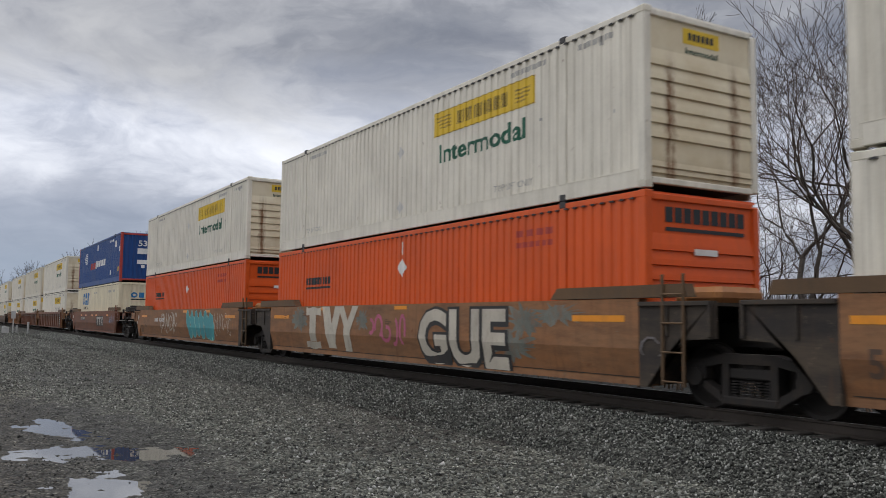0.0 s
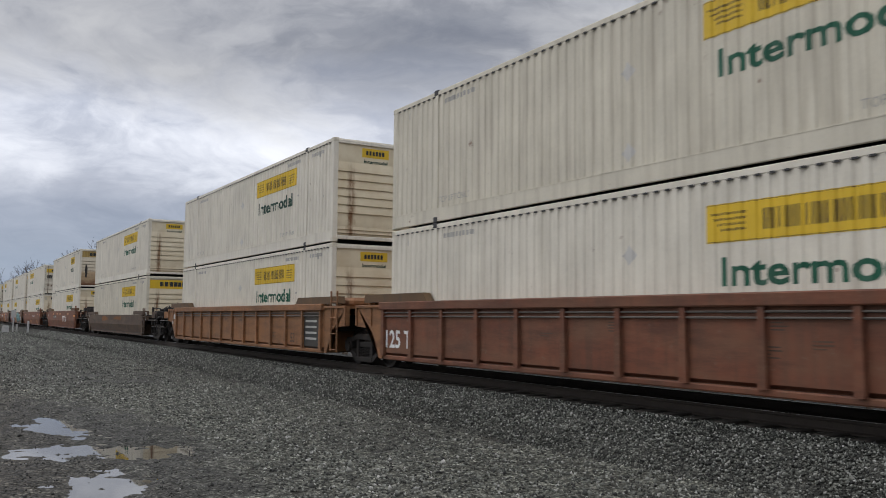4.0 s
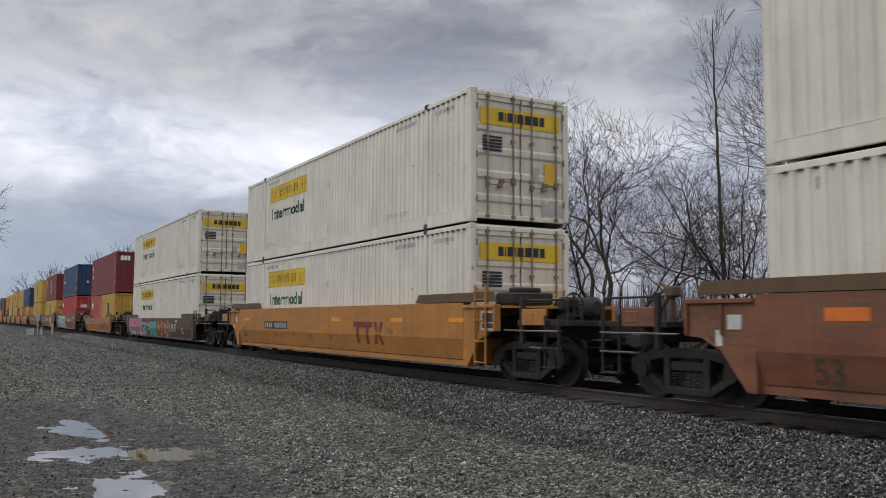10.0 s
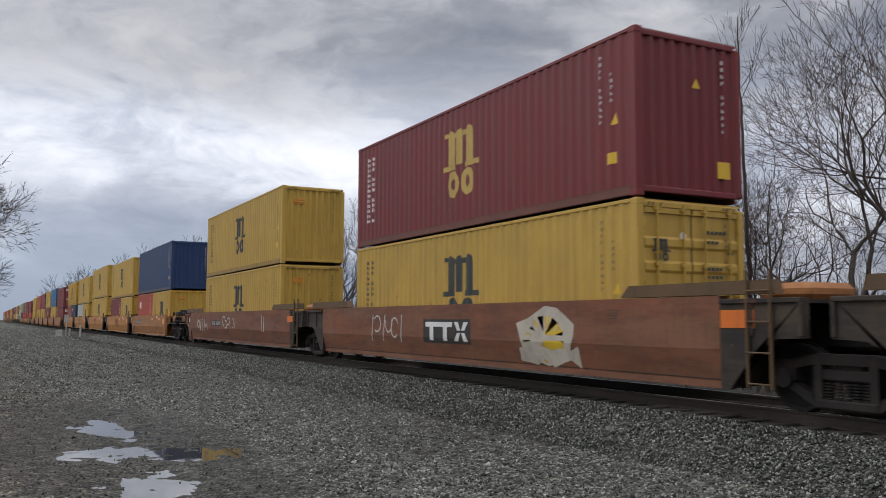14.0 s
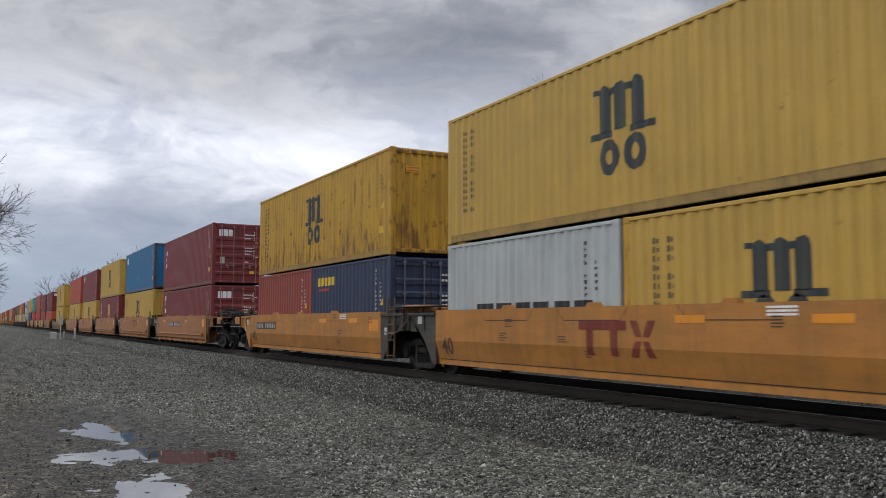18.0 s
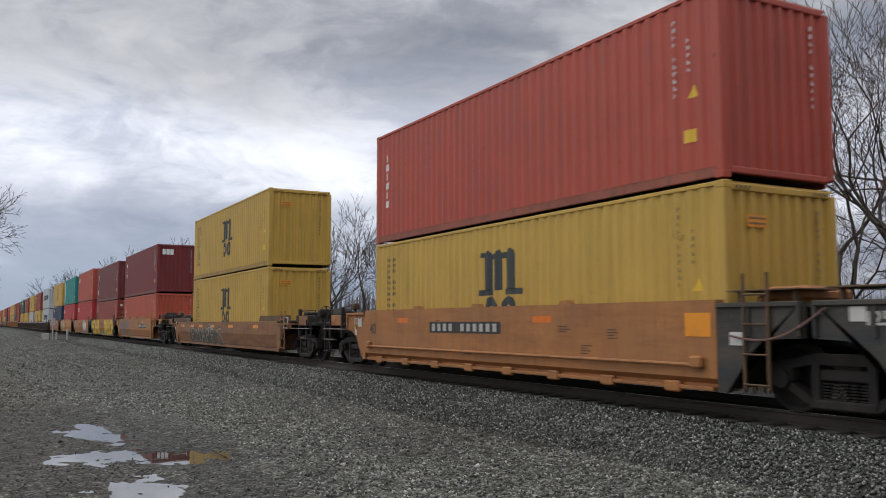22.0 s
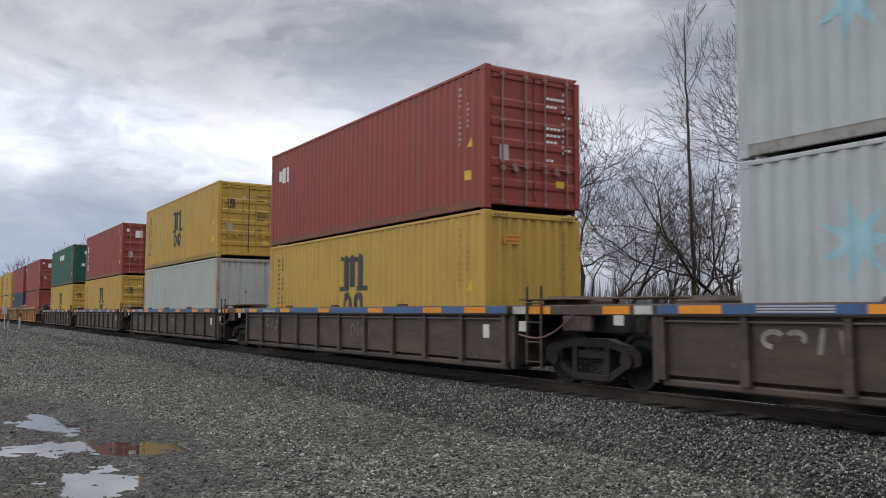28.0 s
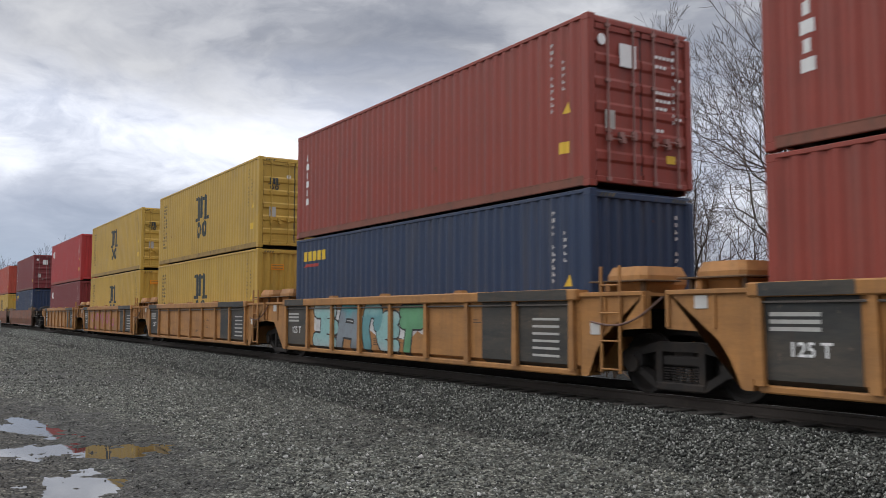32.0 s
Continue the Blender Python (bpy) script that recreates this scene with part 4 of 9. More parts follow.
def slender_tree(x, y, label, height, bare, seed):
    """One straight stem with rising side limbs that shorten towards the tip."""
    rng = random.Random(seed)
    limbs, pts, rads = [], [], []
    for i in range(25):
        k = i / 24
        pts.append(Vector((-0.35 * k + rng.uniform(-0.03, 0.03), rng.uniform(-0.03, 0.03), height * k)))
        rads.append(0.082 * (1 - k) ** 0.8 + 0.01)
    limbs.append((pts, rads, 8))
    z = bare
    while z < height - 0.3:
        k = (z - bare) / (height - bare)
        at = pts[0].lerp(pts[-1], z / height)
        a = rng.uniform(0, 2 * math.pi)
        rise = rng.uniform(0.55, 1.0) + 0.5 * k
        long = (0.30 + 1.05 * math.sin(math.pi * min(1, 0.9 * k * k + 0.12))) * rng.uniform(0.55, 1.15)
        grow(rng, at, Vector((math.cos(a), math.sin(a), rise)), 0.52 * long, 0.008 + 0.014 * (1 - k) * long, 3, limbs, 0.42, 0.09, 0.08, 1)
        z += rng.uniform(0.14, 0.34) * (1.5 - 0.6 * k)
    return finish_tree(x, y, label, limbs)


def polar(az, r):
    return (-math.sin(radians(az)) * r, math.cos(radians(az)) * r)


def make_trees():
    rng = random.Random(21)
    # broad many-stemmed willow
    x, y = polar(50.9, 32)
    bare_tree(x, y, "broad bare willow with many rising stems", [((-0.62, -0.1, 1), 9.6, 0.15), ((-0.16, 0.1, 1), 10.8, 0.19), ((0.36, 0.1, 1), 10.4, 0.15)],
              8, 4, 0.66, 0.04, 0.15, clear=0.5)
    x, y = polar(49.4, 31)
    bare_tree(x, y, "bare willow leaning with long rising limbs", [((0.55, 0.1, 1), 9.6, 0.15), ((1.05, 0.2, 1), 8.6, 0.12)], 8, 8, 0.64, 0.04, 0.15)
    x, y = polar(53.2, 34)
    bare_tree(x, y, "slim bare shrub willow", [((-0.2, 0, 1), 9.0, 0.10), ((-0.5, 0, 1), 8.0, 0.08)], 6, 15, 0.45, 0.07, 0.10)
    # tall slender one
    x, y = polar(42.4, 30)
    slender_tree(x, y, "tall slender bare tree with one straight stem", 12.4, 6.6, 17)
    # leaning fork
    x, y = polar(46.4, 30)
    bare_tree(x, y, "bare tree with a leaning forked trunk", [((1.0, 0.1, 0.72), 7.6, 0.15)], 7, 26, 0.72, 0.07, 0.15)
    # heavy old trees
    x, y = polar(35.4, 27)
    bare_tree(x, y, "large old bare tree with heavy spreading limbs", [((-0.28, 0, 1), 11.8, 0.18), ((0.34, 0.1, 1), 12.6, 0.20)], 8, 31, 0.62, 0.045, 0.15)
    x, y = polar(37.0, 28)
    bare_tree(x, y, "bare tree with crooked dark limbs", [((-0.42, 0, 1), 10.8, 0.14)], 8, 37, 0.66, 0.05, 0.16)
    x, y = polar(30.5, 25)
    bare_tree(x, y, "large bare tree with a thick grey trunk", [((0.02, 0, 1), 12.4, 0.20), ((-0.5, 0, 1), 10.6, 0.13)], 8, 41, 0.6, 0.05, 0.15)
    x, y = polar(39.6, 37)
    bare_tree(x, y, "bare tree behind the taller ones", [((0.0, 0, 1), 8.2, 0.13), ((0.5, 0, 1), 7.4, 0.10)], 6, 43, 0.6, 0.06)
    # further along the line
    for az, r, h, seed in ((56.4, 41, 10.0, 52), (59.0, 45, 10.2, 51), (61.6, 50, 9.2, 53), (66.4, 58, 9.2, 54), (68.9, 62, 10.6, 55), (70.6, 70, 14.6, 56),
                           (73.5, 78, 11.6, 57), (77.4, 105, 14.2, 58), (79.6, 118, 13.0, 59), (81.8, 150, 15.8, 60), (84.6, 215, 15.6, 61), (85.4, 250, 15.5, 62), (86.2, 300, 16.0, 63)):
        x, y = polar(az, r)
        bare_tree(x, y, "bare tree standing far along the line", [((rng.uniform(-0.3, 0.1), 0, 1), h, 0.15 + r * 0.0004), ((rng.uniform(0.1, 0.5), 0.2, 1), h * 0.9, 0.13 + r * 0.0004)],
                  7 if r < 60 else (6 if r < 120 else 5), seed, 0.55, 0.06, thin=0.0055 + r * 0.00012)
    # across the yard
    bare_tree(-43.0, -3.9, "bare tree at the far edge of the yard", [((0.0, 0.45, 1), 7.6, 0.16), ((0.1, 0.85, 1), 6.6, 0.13), ((0.2, -0.1, 1), 8.0, 0.13)], 8, 71, 0.55, 0.04, thin=0.007, clear=3.4)
    bare_tree(-47.0, -10.0, "bare tree at the far edge of the yard", [((0.0, 0.3, 1), 8.0, 0.17), ((0.1, 0.7, 1), 6.6, 0.13)], 7, 72, 0.6, 0.05, thin=0.010, clear=2.5)
    bare_tree(-75.0, -16.0, "bare tree at the far edge of the yard", [((0.0, 0.1, 1), 8.5, 0.2), ((0.1, 0.6, 1), 7.0, 0.16)], 6, 73, 0.6, 0.05, thin=0.013, clear=2.5)
    # thicket of thin stems behind the line
    limbs = []
    for i in range(2500):
        yy = 26 + 34 * rng.random() ** 1.3
        x = -yy * math.tan(radians(rng.uniform(14, 72)))
        h = rng.uniform(0.9, 2.5) * (1 + 0.016 * (yy - 26))
        a, b = Vector((x, yy, -0.3)), Vector((x + rng.uniform(-0.5, 0.5), yy + rng.uniform(-0.5, 0.5), h))
        m = a.lerp(b, 0.5) + Vector((rng.uniform(-0.2, 0.2), 0, 0))
        limbs.append(([a, m, b], [0.03, 0.02, 0.006], 3))
        for _ in range(3):
            k = rng.uniform(0.3, 0.9)
            s = a.lerp(b, k)
            e = s + Vector((rng.uniform(-0.7, 0.7), rng.uniform(-0.5, 0.5), rng.uniform(0.3, 1.0)))
            limbs.append(([s, e], [0.012, 0.004], 3))
    tagged(put("thicket", limbs_mesh("thicket", limbs), BRUSH), "dense thicket of thin bare stems behind the line", "thicket", kind="stuff")
    # low dead brush
    limbs = []
    for i in range(5200):
        yy = rng.uniform(19, 40)
        x = -yy * math.tan(radians(rng.uniform(12, 74)))
        a = Vector((x, yy, -0.35))
        b = a + Vector((rng.uniform(-0.5, 0.5), rng.uniform(-0.5, 0.5), rng.uniform(0.4, 1.9)))
        limbs.append(([a, b], [0.035, 0.006], 3))
    tagged(put("dead_brush", limbs_mesh("dead_brush", limbs), BRUSH), "low dry brush and weeds behind the track", "brush", kind="stuff")
    # the woods that close the view
    v, f = [], []
    for i in range(900):
        ang = rng.uniform(12, 168)
        r = rng.uniform(300, 520) if ang > 84 else rng.uniform(70, 110)
        x, y = polar(ang, r)
        if -16 < y < 26:
            continue
        h, wdt = rng.uniform(4, 6.5) * (1 if r < 200 else 1.25), rng.uniform(2.5, 5)
        k = len(v)
        for s in range(26):
            t = rng.uniform(-1, 1)
            px, py = x + t * wdt, y + rng.uniform(-1, 1) * wdt
            top = h * (1 - 0.6 * t * t) * rng.uniform(0.75, 1.05)
            q = len(v)
            w = 0.10 if r < 200 else 0.30
            v += [(px - w, py, -0.4), (px + w, py, -0.4), (px + rng.uniform(-0.8, 0.8), py + 0.3, top), (px, py + w, -0.4)]
            f += [(q, q + 1, q + 2), (q + 1, q + 3, q + 2), (q + 3, q, q + 2)]
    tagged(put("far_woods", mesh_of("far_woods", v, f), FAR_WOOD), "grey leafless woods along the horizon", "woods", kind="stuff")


make_trees()


def make_markers():
    sign = tagged(new("trackside_marker"), "small white marker box on a post beside the track", "marker")
    sign.location = (-95.0, 7.0, -0.1)
    put("post", Shape().box(-0.05, -0.05, 0.0, 0.05, 0.05, 2.2, 0.01).mesh("post"), MARKER, sign)
    put("plate", Shape().box(-0.03, -0.20, 1.55, 0.03, 0.20, 2.3, 0.01).mesh("plate"), MARKER, sign)
    put("box", Shape().box(-0.25, -0.95, 0.0, 0.25, -0.35, 0.75, 0.03).mesh("box"), MARKER, sign)
    put("stub", Shape().tube((0, 0.35, 0), (0, 0.35, 0.9), 0.09).mesh("stub"), MARKER, sign)
    post = tagged(new("marker_post"), "short white post beside the track", "post")
    post.location = (-92.0, 8.1, -0.1)
    put("shaft", Shape().tube((0, 0, 0), (0, 0, 1.15), 0.10, 10).mesh("shaft"), MARKER, post)
    put("cap", Shape().tube((0, 0, 1.15), (0, 0, 1.25), 0.12, 10, 0.05).mesh("cap"), MARKER, post)


make_markers()


# ---------------------------------------------------------------- containers
TALL, LOW = 2.896, 2.591
SIZES = {53: (16.154, 2.591), 40: (12.192, 2.438), 20: (6.058, 2.438)}


def wave_of(feet):
    length, _ = SIZES[feet]
    if feet == 53:
        return cached(("wave", feet), lambda: Corrugation(-length / 2 + 0.16, length / 2 - 0.16, 0.232, 0.022, 0.42, 0.12))
    return cached(("wave", feet), lambda: Corrugation(-length / 2 + 0.16, length / 2 - 0.16, 0.278, 0.030, 0.24, 0.28))


def side_mesh(feet, height, side):
    def make():
        length, width = SIZES[feet]
        wave = wave_of(feet)
        z0, z1 = (0.30, height - 0.10) if feet == 53 else (0.16, height - 0.07)
        v, f = [], []
        for x, d in wave.points:
            y = side * (width / 2 - 0.012 - d)
            v += [(x, y, z0), (x, y, z1), (x, side * (width / 2 - 0.075), z0), (x, side * (width / 2 - 0.075), z1)]
        n = len(wave.points)
        for i in range(n - 1):
            a, b = 4 * i, 4 * i + 4
            f += [(a, b, b + 1, a + 1), (a + 2, a + 3, b + 3, b + 2), (a, a + 2, b + 2, b), (a + 1, b + 1, b + 3, a + 3)]
        return mesh_of("side_wall", v, f)
    return cached(("side", feet, height, side), make)


def end_sheet(width, height, z0, z1, deep=0.045):
    """Upright waves across the width, for a plain container end that faces +X."""
    wave = Corrugation(-width / 2 + 0.14, width / 2 - 0.14, 0.25, deep, 0.30, 0.20)
    v, f = [], []
    for y, d in wave.points:
        v += [(-0.02 - d, y, z0), (-0.02 - d, y, z1), (-0.10, y, z0), (-0.10, y, z1)]
    for i in range(len(wave.points) - 1):
        a, b = 4 * i, 4 * i + 4
        f += [(a, b, b + 1, a + 1), (a + 2, a + 3, b + 3, b + 2), (a, a + 2, b + 2, b), (a + 1, b + 1, b + 3, a + 3)]
    return mesh_of("end_wall", v, f)


def pressed(name, y0, y1, rows, back=-0.10):
    """A sheet facing +X that runs from y0 to y1, pressed into the given rows of (z, x), closed behind."""
    k = len(rows)
    v = [(x, y, z) for y in (y0, y1) for z, x in rows] + [(back, y, rows[e][0]) for y in (y0, y1) for e in (0, -1)]
    f = [(i, k + i, k + i + 1, i + 1) for i in range(k - 1)]
    a, b, c, d = 2 * k, 2 * k + 1, 2 * k + 2, 2 * k + 3
    f += [(a, b, d, c), (0, a, c, k), (k - 1, 2 * k - 1, d, b)]
    f += [tuple(range(k - 1, -1, -1)) + (a, b)[::1], tuple(range(k, 2 * k)) + (d, c)]
    return mesh_of(name, v, f)


def slatted_end(width, height):
    """End with a smooth head panel and pressed ribs that lie across it."""
    w = width / 2 - 0.13
    rows = [(0.16, -0.045), (0.24, -0.045), (0.252, -0.014), (0.34, -0.040), (0.352, -0.014), (0.44, -0.036)]
    n = 6
    for i in range(n):
        z = 0.80 + i * (height - 1.50) / n
        rows += [(z, -0.046), (z + 0.012, -0.010), (z + 0.10, -0.018)]
    rows.append((height - 0.66, -0.046))
    return pressed("end_wall", -w, w, rows + [(height - 0.12, -0.045)])


def door_mesh(width, height, ribs):
    """A door leaf between y = 0 and y = width, facing +X, with pressed ribs."""
    rows = [(0.165, -0.018), (0.26, -0.018), (0.265, -0.048)]
    for i in range(ribs):
        z = 0.42 + i * (height - 0.85) / ribs
        rows += [(z, -0.048), (z + 0.05, -0.022), (z + 0.16, -0.022), (z + 0.21, -0.048)]
    rows += [(height - 0.245, -0.048), (height - 0.24, -0.018), (height - 0.15, -0.018)]
    return pressed("door", 0.02, width - 0.02, rows, -0.056)


def rod_mesh(height):
    s = Shape().tube((0.016, 0, 0.10), (0.016, 0, height - 0.07), 0.019, 8)
    for z in (0.14, height * 0.33, height * 0.62, height - 0.16):
        s.box(-0.02, -0.05, z - 0.03, 0.03, 0.05, z + 0.03)
    return s.mesh("lock_rod")


def handle_mesh():
    s = Shape().tube((0.04, 0.0, 0), (0.04, 0.34, -0.02), 0.012, 6)
    s.box(-0.02, -0.04, -0.05, 0.05, 0.04, 0.05).box(-0.02, 0.26, -0.06, 0.05, 0.36, 0.03)
    return s.mesh("door_handle")


def castings(height):
    return Shape().box(-0.089, -0.081, -0.059, 0.089, 0.081, 0.059, 0.012).mesh("corner_casting")


def shaded_worn_rail(paint):
    """Bottom rails: scraped and dirty, with the shade under the wall coloured in."""
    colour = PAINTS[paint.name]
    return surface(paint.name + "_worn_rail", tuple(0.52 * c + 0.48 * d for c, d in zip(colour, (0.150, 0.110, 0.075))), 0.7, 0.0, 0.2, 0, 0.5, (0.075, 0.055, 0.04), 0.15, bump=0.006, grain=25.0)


def lit_rod(paint):
    """Lock rods: the door's paint, dusty, with their highlights put in as paler grey."""
    if paint.name not in PAINTS:
        return STEEL
    return surface(paint.name + "_worn_rod", tuple(0.62 * c + 0.38 * d for c, d in zip(PAINTS[paint.name], (0.34, 0.31, 0.28))), 0.55, 0.0, 0.2, 0, 0.3)


def container(feet, paint, end="plain", tall=TALL, label="", posts=None, door_paint=None, rod_paint=None, end_paint=None, casting_paint=None):
    """A container whose base lies at z = 0 and whose leading end faces +X. end: plain, slats or doors."""
    length, width = SIZES[feet]
    h, w = length / 2, width / 2
    upper = True
    posts, end_paint = posts or paint, end_paint or paint
    ob = tagged(new("container"), label, "container", "containers on the train")
    sides = [put("side_wall", side_mesh(feet, tall, s), paint, ob) for s in (-1, 1)]
    key = (feet, tall)
    roof = cached(("roof",) + key, lambda: Shape().box(-h + 0.05, -w + 0.05, tall - 0.045, h - 0.05, w - 0.05, tall - 0.012).mesh("roof"))
    put("roof", roof, paint, ob)
    floor = cached(("floor",) + key, lambda: floor_mesh(h, w))
    put("floor", floor, DARKSTEEL, ob, "dark underframe with cross members")
    rail_h = 0.26 if feet == 53 else 0.14
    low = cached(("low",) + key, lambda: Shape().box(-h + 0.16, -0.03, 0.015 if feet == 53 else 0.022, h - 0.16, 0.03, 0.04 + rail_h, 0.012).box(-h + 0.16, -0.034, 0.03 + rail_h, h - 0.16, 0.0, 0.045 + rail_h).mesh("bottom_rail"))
    top = cached(("top",) + key, lambda: Shape().box(-h + 0.16, -0.03, tall - 0.11 if feet == 53 else tall - 0.075, h - 0.16, 0.03, tall - 0.008, 0.01).mesh("top_rail"))
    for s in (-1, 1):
        put("bottom_rail", low, shaded_worn_rail(paint) if feet != 53 else paint, ob, at=(0, s * (w - 0.036), 0))
        put("top_rail", top, paint, ob, at=(0, s * (w - 0.036), 0))
    post = cached(("post",) + key, lambda: Shape().box(-0.085, -0.075, 0.10, 0.085, 0.075, tall - 0.10, 0.02).mesh("corner_post"))
    cast = cached("casting", lambda: castings(0))
    for sx in (-1, 1):
        for s in (-1, 1):
            put("corner_post", post, posts, ob, at=(sx * (h - 0.087), s * (w - 0.078), 0))
            for z in ((0.06, tall - 0.06) if upper else (tall - 0.06,)):
                put("corner_casting", cast, casting_paint or posts, ob, at=(sx * (h - 0.09), s * (w - 0.082), z))
    beam = cached(("beam",) + key, lambda: Shape().box(-0.10, -w + 0.15, -0.05, -0.005, w - 0.15, 0.05, 0.012).mesh("end_beam"))
    for sx in (1, -1):
        for z in (0.13, tall - 0.095):
            e = put("end_beam", beam, posts, ob, at=(sx * h, 0, z))
            e.rotation_euler = (0, 0, 0 if sx > 0 else math.pi)
    if feet == 53:
        mid = cached(("mid",) + key, lambda: Shape().box(-0.09, -0.028, 0.08, 0.09, 0.03, tall - 0.05, 0.012).mesh("lift_post"))
        notch = cached(("notch", tall), lambda: shade_pieces(h, tall))
        e = put("rail_notch", notch, DARKSTEEL, ob, "dark pieces standing for shade under the top rail", at=(0, -w, 0))
        e["kind"] = "stuff"
        for x in (-6.05, 6.05):
            for s in (-1,):
                put("lift_post", mid, paint, ob, at=(x, s * (w - 0.034), 0))
                for z in ((0.06, tall - 0.035) if upper else (tall - 0.035,)):
                    put("lift_casting", cast, DARKSTEEL, ob, "dark lifting corner", at=(x, s * (w - 0.08), z))
    # the two ends
    for sx, kind in ((1, end), (-1, "doors" if end != "doors" else ("slats" if feet == 53 else "plain"))):
        turn = (0, 0, 0 if sx > 0 else math.pi)
        if kind == "plain":
            me = cached(("plain",) + key, lambda: end_sheet(width, tall, 0.16, tall - 0.12))
            e = put("end_wall", me, end_paint, ob, at=(sx * h, 0, 0))
            e.rotation_euler = turn
        elif kind == "slats":
            me = cached(("slats",) + key, lambda: slatted_end(width, tall))
            e = put("end_wall", me, end_paint, ob, at=(sx * h, 0, 0))
            e.rotation_euler = turn
        else:
            half = (width - 0.30) / 2
            me = cached(("door",) + key, lambda: door_mesh(half, tall, 4 if feet == 53 else 5))
            rod = cached(("rod", tall), lambda: rod_mesh(tall))
            bare = rod_paint or lit_rod(end_paint)
            grip = cached("grip", handle_mesh)
            seal = cached(("seal",) + key, lambda: Shape().box(-0.085, -half, 0.135, -0.058, half, tall - 0.115).mesh("door_seal"))
            e = put("door_seal", seal, DARKSTEEL, ob, "dark rubber door seal", at=(sx * h, 0, 0))
            e.rotation_euler = turn
            for k in (0, 1):
                e = put("door", me, door_paint or end_paint, ob, at=(sx * h, sx * (-half if k == 0 else 0.0), 0))
                e.rotation_euler = turn
                if sx > 0:
                    for y in (0.27, half - 0.22):
                        put("lock_rod", rod, bare, e, at=(-0.005, y, 0))
                        g = put("door_handle", grip, bare, e, at=(0.0, y, 0.82 + 0.06 * (y > 0.5)))
                        g.rotation_euler = (0, 0, 0) if y < 0.5 else (math.pi, 0, 0)
                    hinge = cached("hinge", lambda: Shape().tube((0.0, 0, -0.07), (0.0, 0, 0.07), 0.022, 6).mesh("hinge"))
                    for z in (0.5, 1.45, tall - 0.4):
                        put("hinge", hinge, rod_paint or end_paint, e, at=(-0.005, 0.0 if k == 0 else half, z))
    return ob


def shade_pieces(h, tall):
    """Short dark pieces, one over each rib, standing for shade under the top rail."""
    s = Shape()
    count = round((2 * h - 0.4) / 0.232)
    for i in range(count):
        x = -h + 0.2 + (i + 0.5) * (2 * h - 0.4) / count
        s.prism([(x - 0.055, tall - 0.128), (x + 0.055, tall - 0.128), (x + 0.04, tall - 0.100), (x - 0.04, tall - 0.100)], -0.004, 0.02)
    return s.mesh("rail_notch")


def floor_mesh(h, w):
    """Underframe: cross members as waves along the length."""
    low = [(-h + 0.1, 0.13)]
    x = -h + 0.6
    while x < h - 0.4:
        low += [(x - 0.04, 0.13), (x - 0.03, 0.03), (x + 0.03, 0.03), (x + 0.04, 0.13)]
        x += 0.9
    low.append((h - 0.1, 0.13))
    k = len(low)
    v = [(px, s * (w - 0.07), z) for s in (-1, 1) for px, z in low] + [(px, s * (w - 0.07), 0.16) for s in (-1, 1) for px in (-h + 0.1, h - 0.1)]
    f = [(i, i + 1, k + i + 1, k + i) for i in range(k - 1)] + [(2 * k, 2 * k + 1, 2 * k + 3, 2 * k + 2), (0, k, 2 * k + 2, 2 * k), (k - 1, 2 * k + 1, 2 * k + 3, 2 * k - 1)]
    return mesh_of("floor", v, f)


def near(feet):
    """y of the side that faces the yard."""
    return -SIZES[feet][1] / 2 + 0.012


# -- what is painted on them; x runs from the leading end backwards (negative), z up from the container's own base
def on_side(ob, feet, name, polys, material, label=""):
    half = SIZES[feet][0] / 2
    return painted(name, [[(x + half, z) for x, z in p] for p in polys], near(feet), material, ob, wave_of(feet), label)


def blocks(x0, x1, z0, z1, widths, gap=0.25, lean=0.0):
    """A row of plain blocks that stands for a word."""
    total = sum(widths) + gap * (len(widths) - 1)
    k = (x1 - x0) / total
    out, x = [], x0
    for w in widths:
        out.append(bar(x, z0, x + w * k, z1, lean))
        x += (w + gap) * k
    return out


def banner_side(ob, where, pale=False, dark=False, half=False):
    """Yellow banner with dark blocks, and the green word under it."""
    x0, x1 = where
    if half:
        x0 = x0 + 1.7
    on_side(ob, 53, "banner", [bar(x0, 1.92, x1, 2.46)], BANNER, "yellow banner")
    w = x1 - x0
    dark_bits = blocks(x0 + w * 0.26, x1 - w * 0.24, 2.05, 2.33, [0.5, 0.12, 0.6, 0.12, 0.62, 0.66, 0.58, 0.50], 0.12)
    for i in range(4):
        dark_bits.append(bar(x0 + 0.10 + 0.05 * i, 2.30 - 0.075 * i, x0 + w * 0.19, 2.335 - 0.075 * i))
        dark_bits.append(bar(x1 - w * 0.17, 2.26 - 0.075 * i, x1 - 0.12 - 0.05 * i, 2.295 - 0.075 * i))
    for a, b in ((1.925, 1.94), (2.44, 2.455)):
        dark_bits.append(bar(x0 + 0.01, a, x1 - 0.01, b))
    on_side(ob, 53, "banner_mark", dark_bits, INK, "dark marks on the banner")
    ink = DARKGREEN_INK if dark else (FAINT_INK if pale else GREEN_INK)
    if half:
        on_side(ob, 53, "lettering", [p for p in word("Intermodal", x0 - 1.45, 1.33, 0.40, 3.1) if min(q[0] for q in p) > x0 - 0.08], DARKGREEN_INK, "part of a dark green word")
    else:
        on_side(ob, 53, "lettering", word("Intermodal", x0 + 0.26, 1.33, 0.40, 3.16), ink, "dark green word")


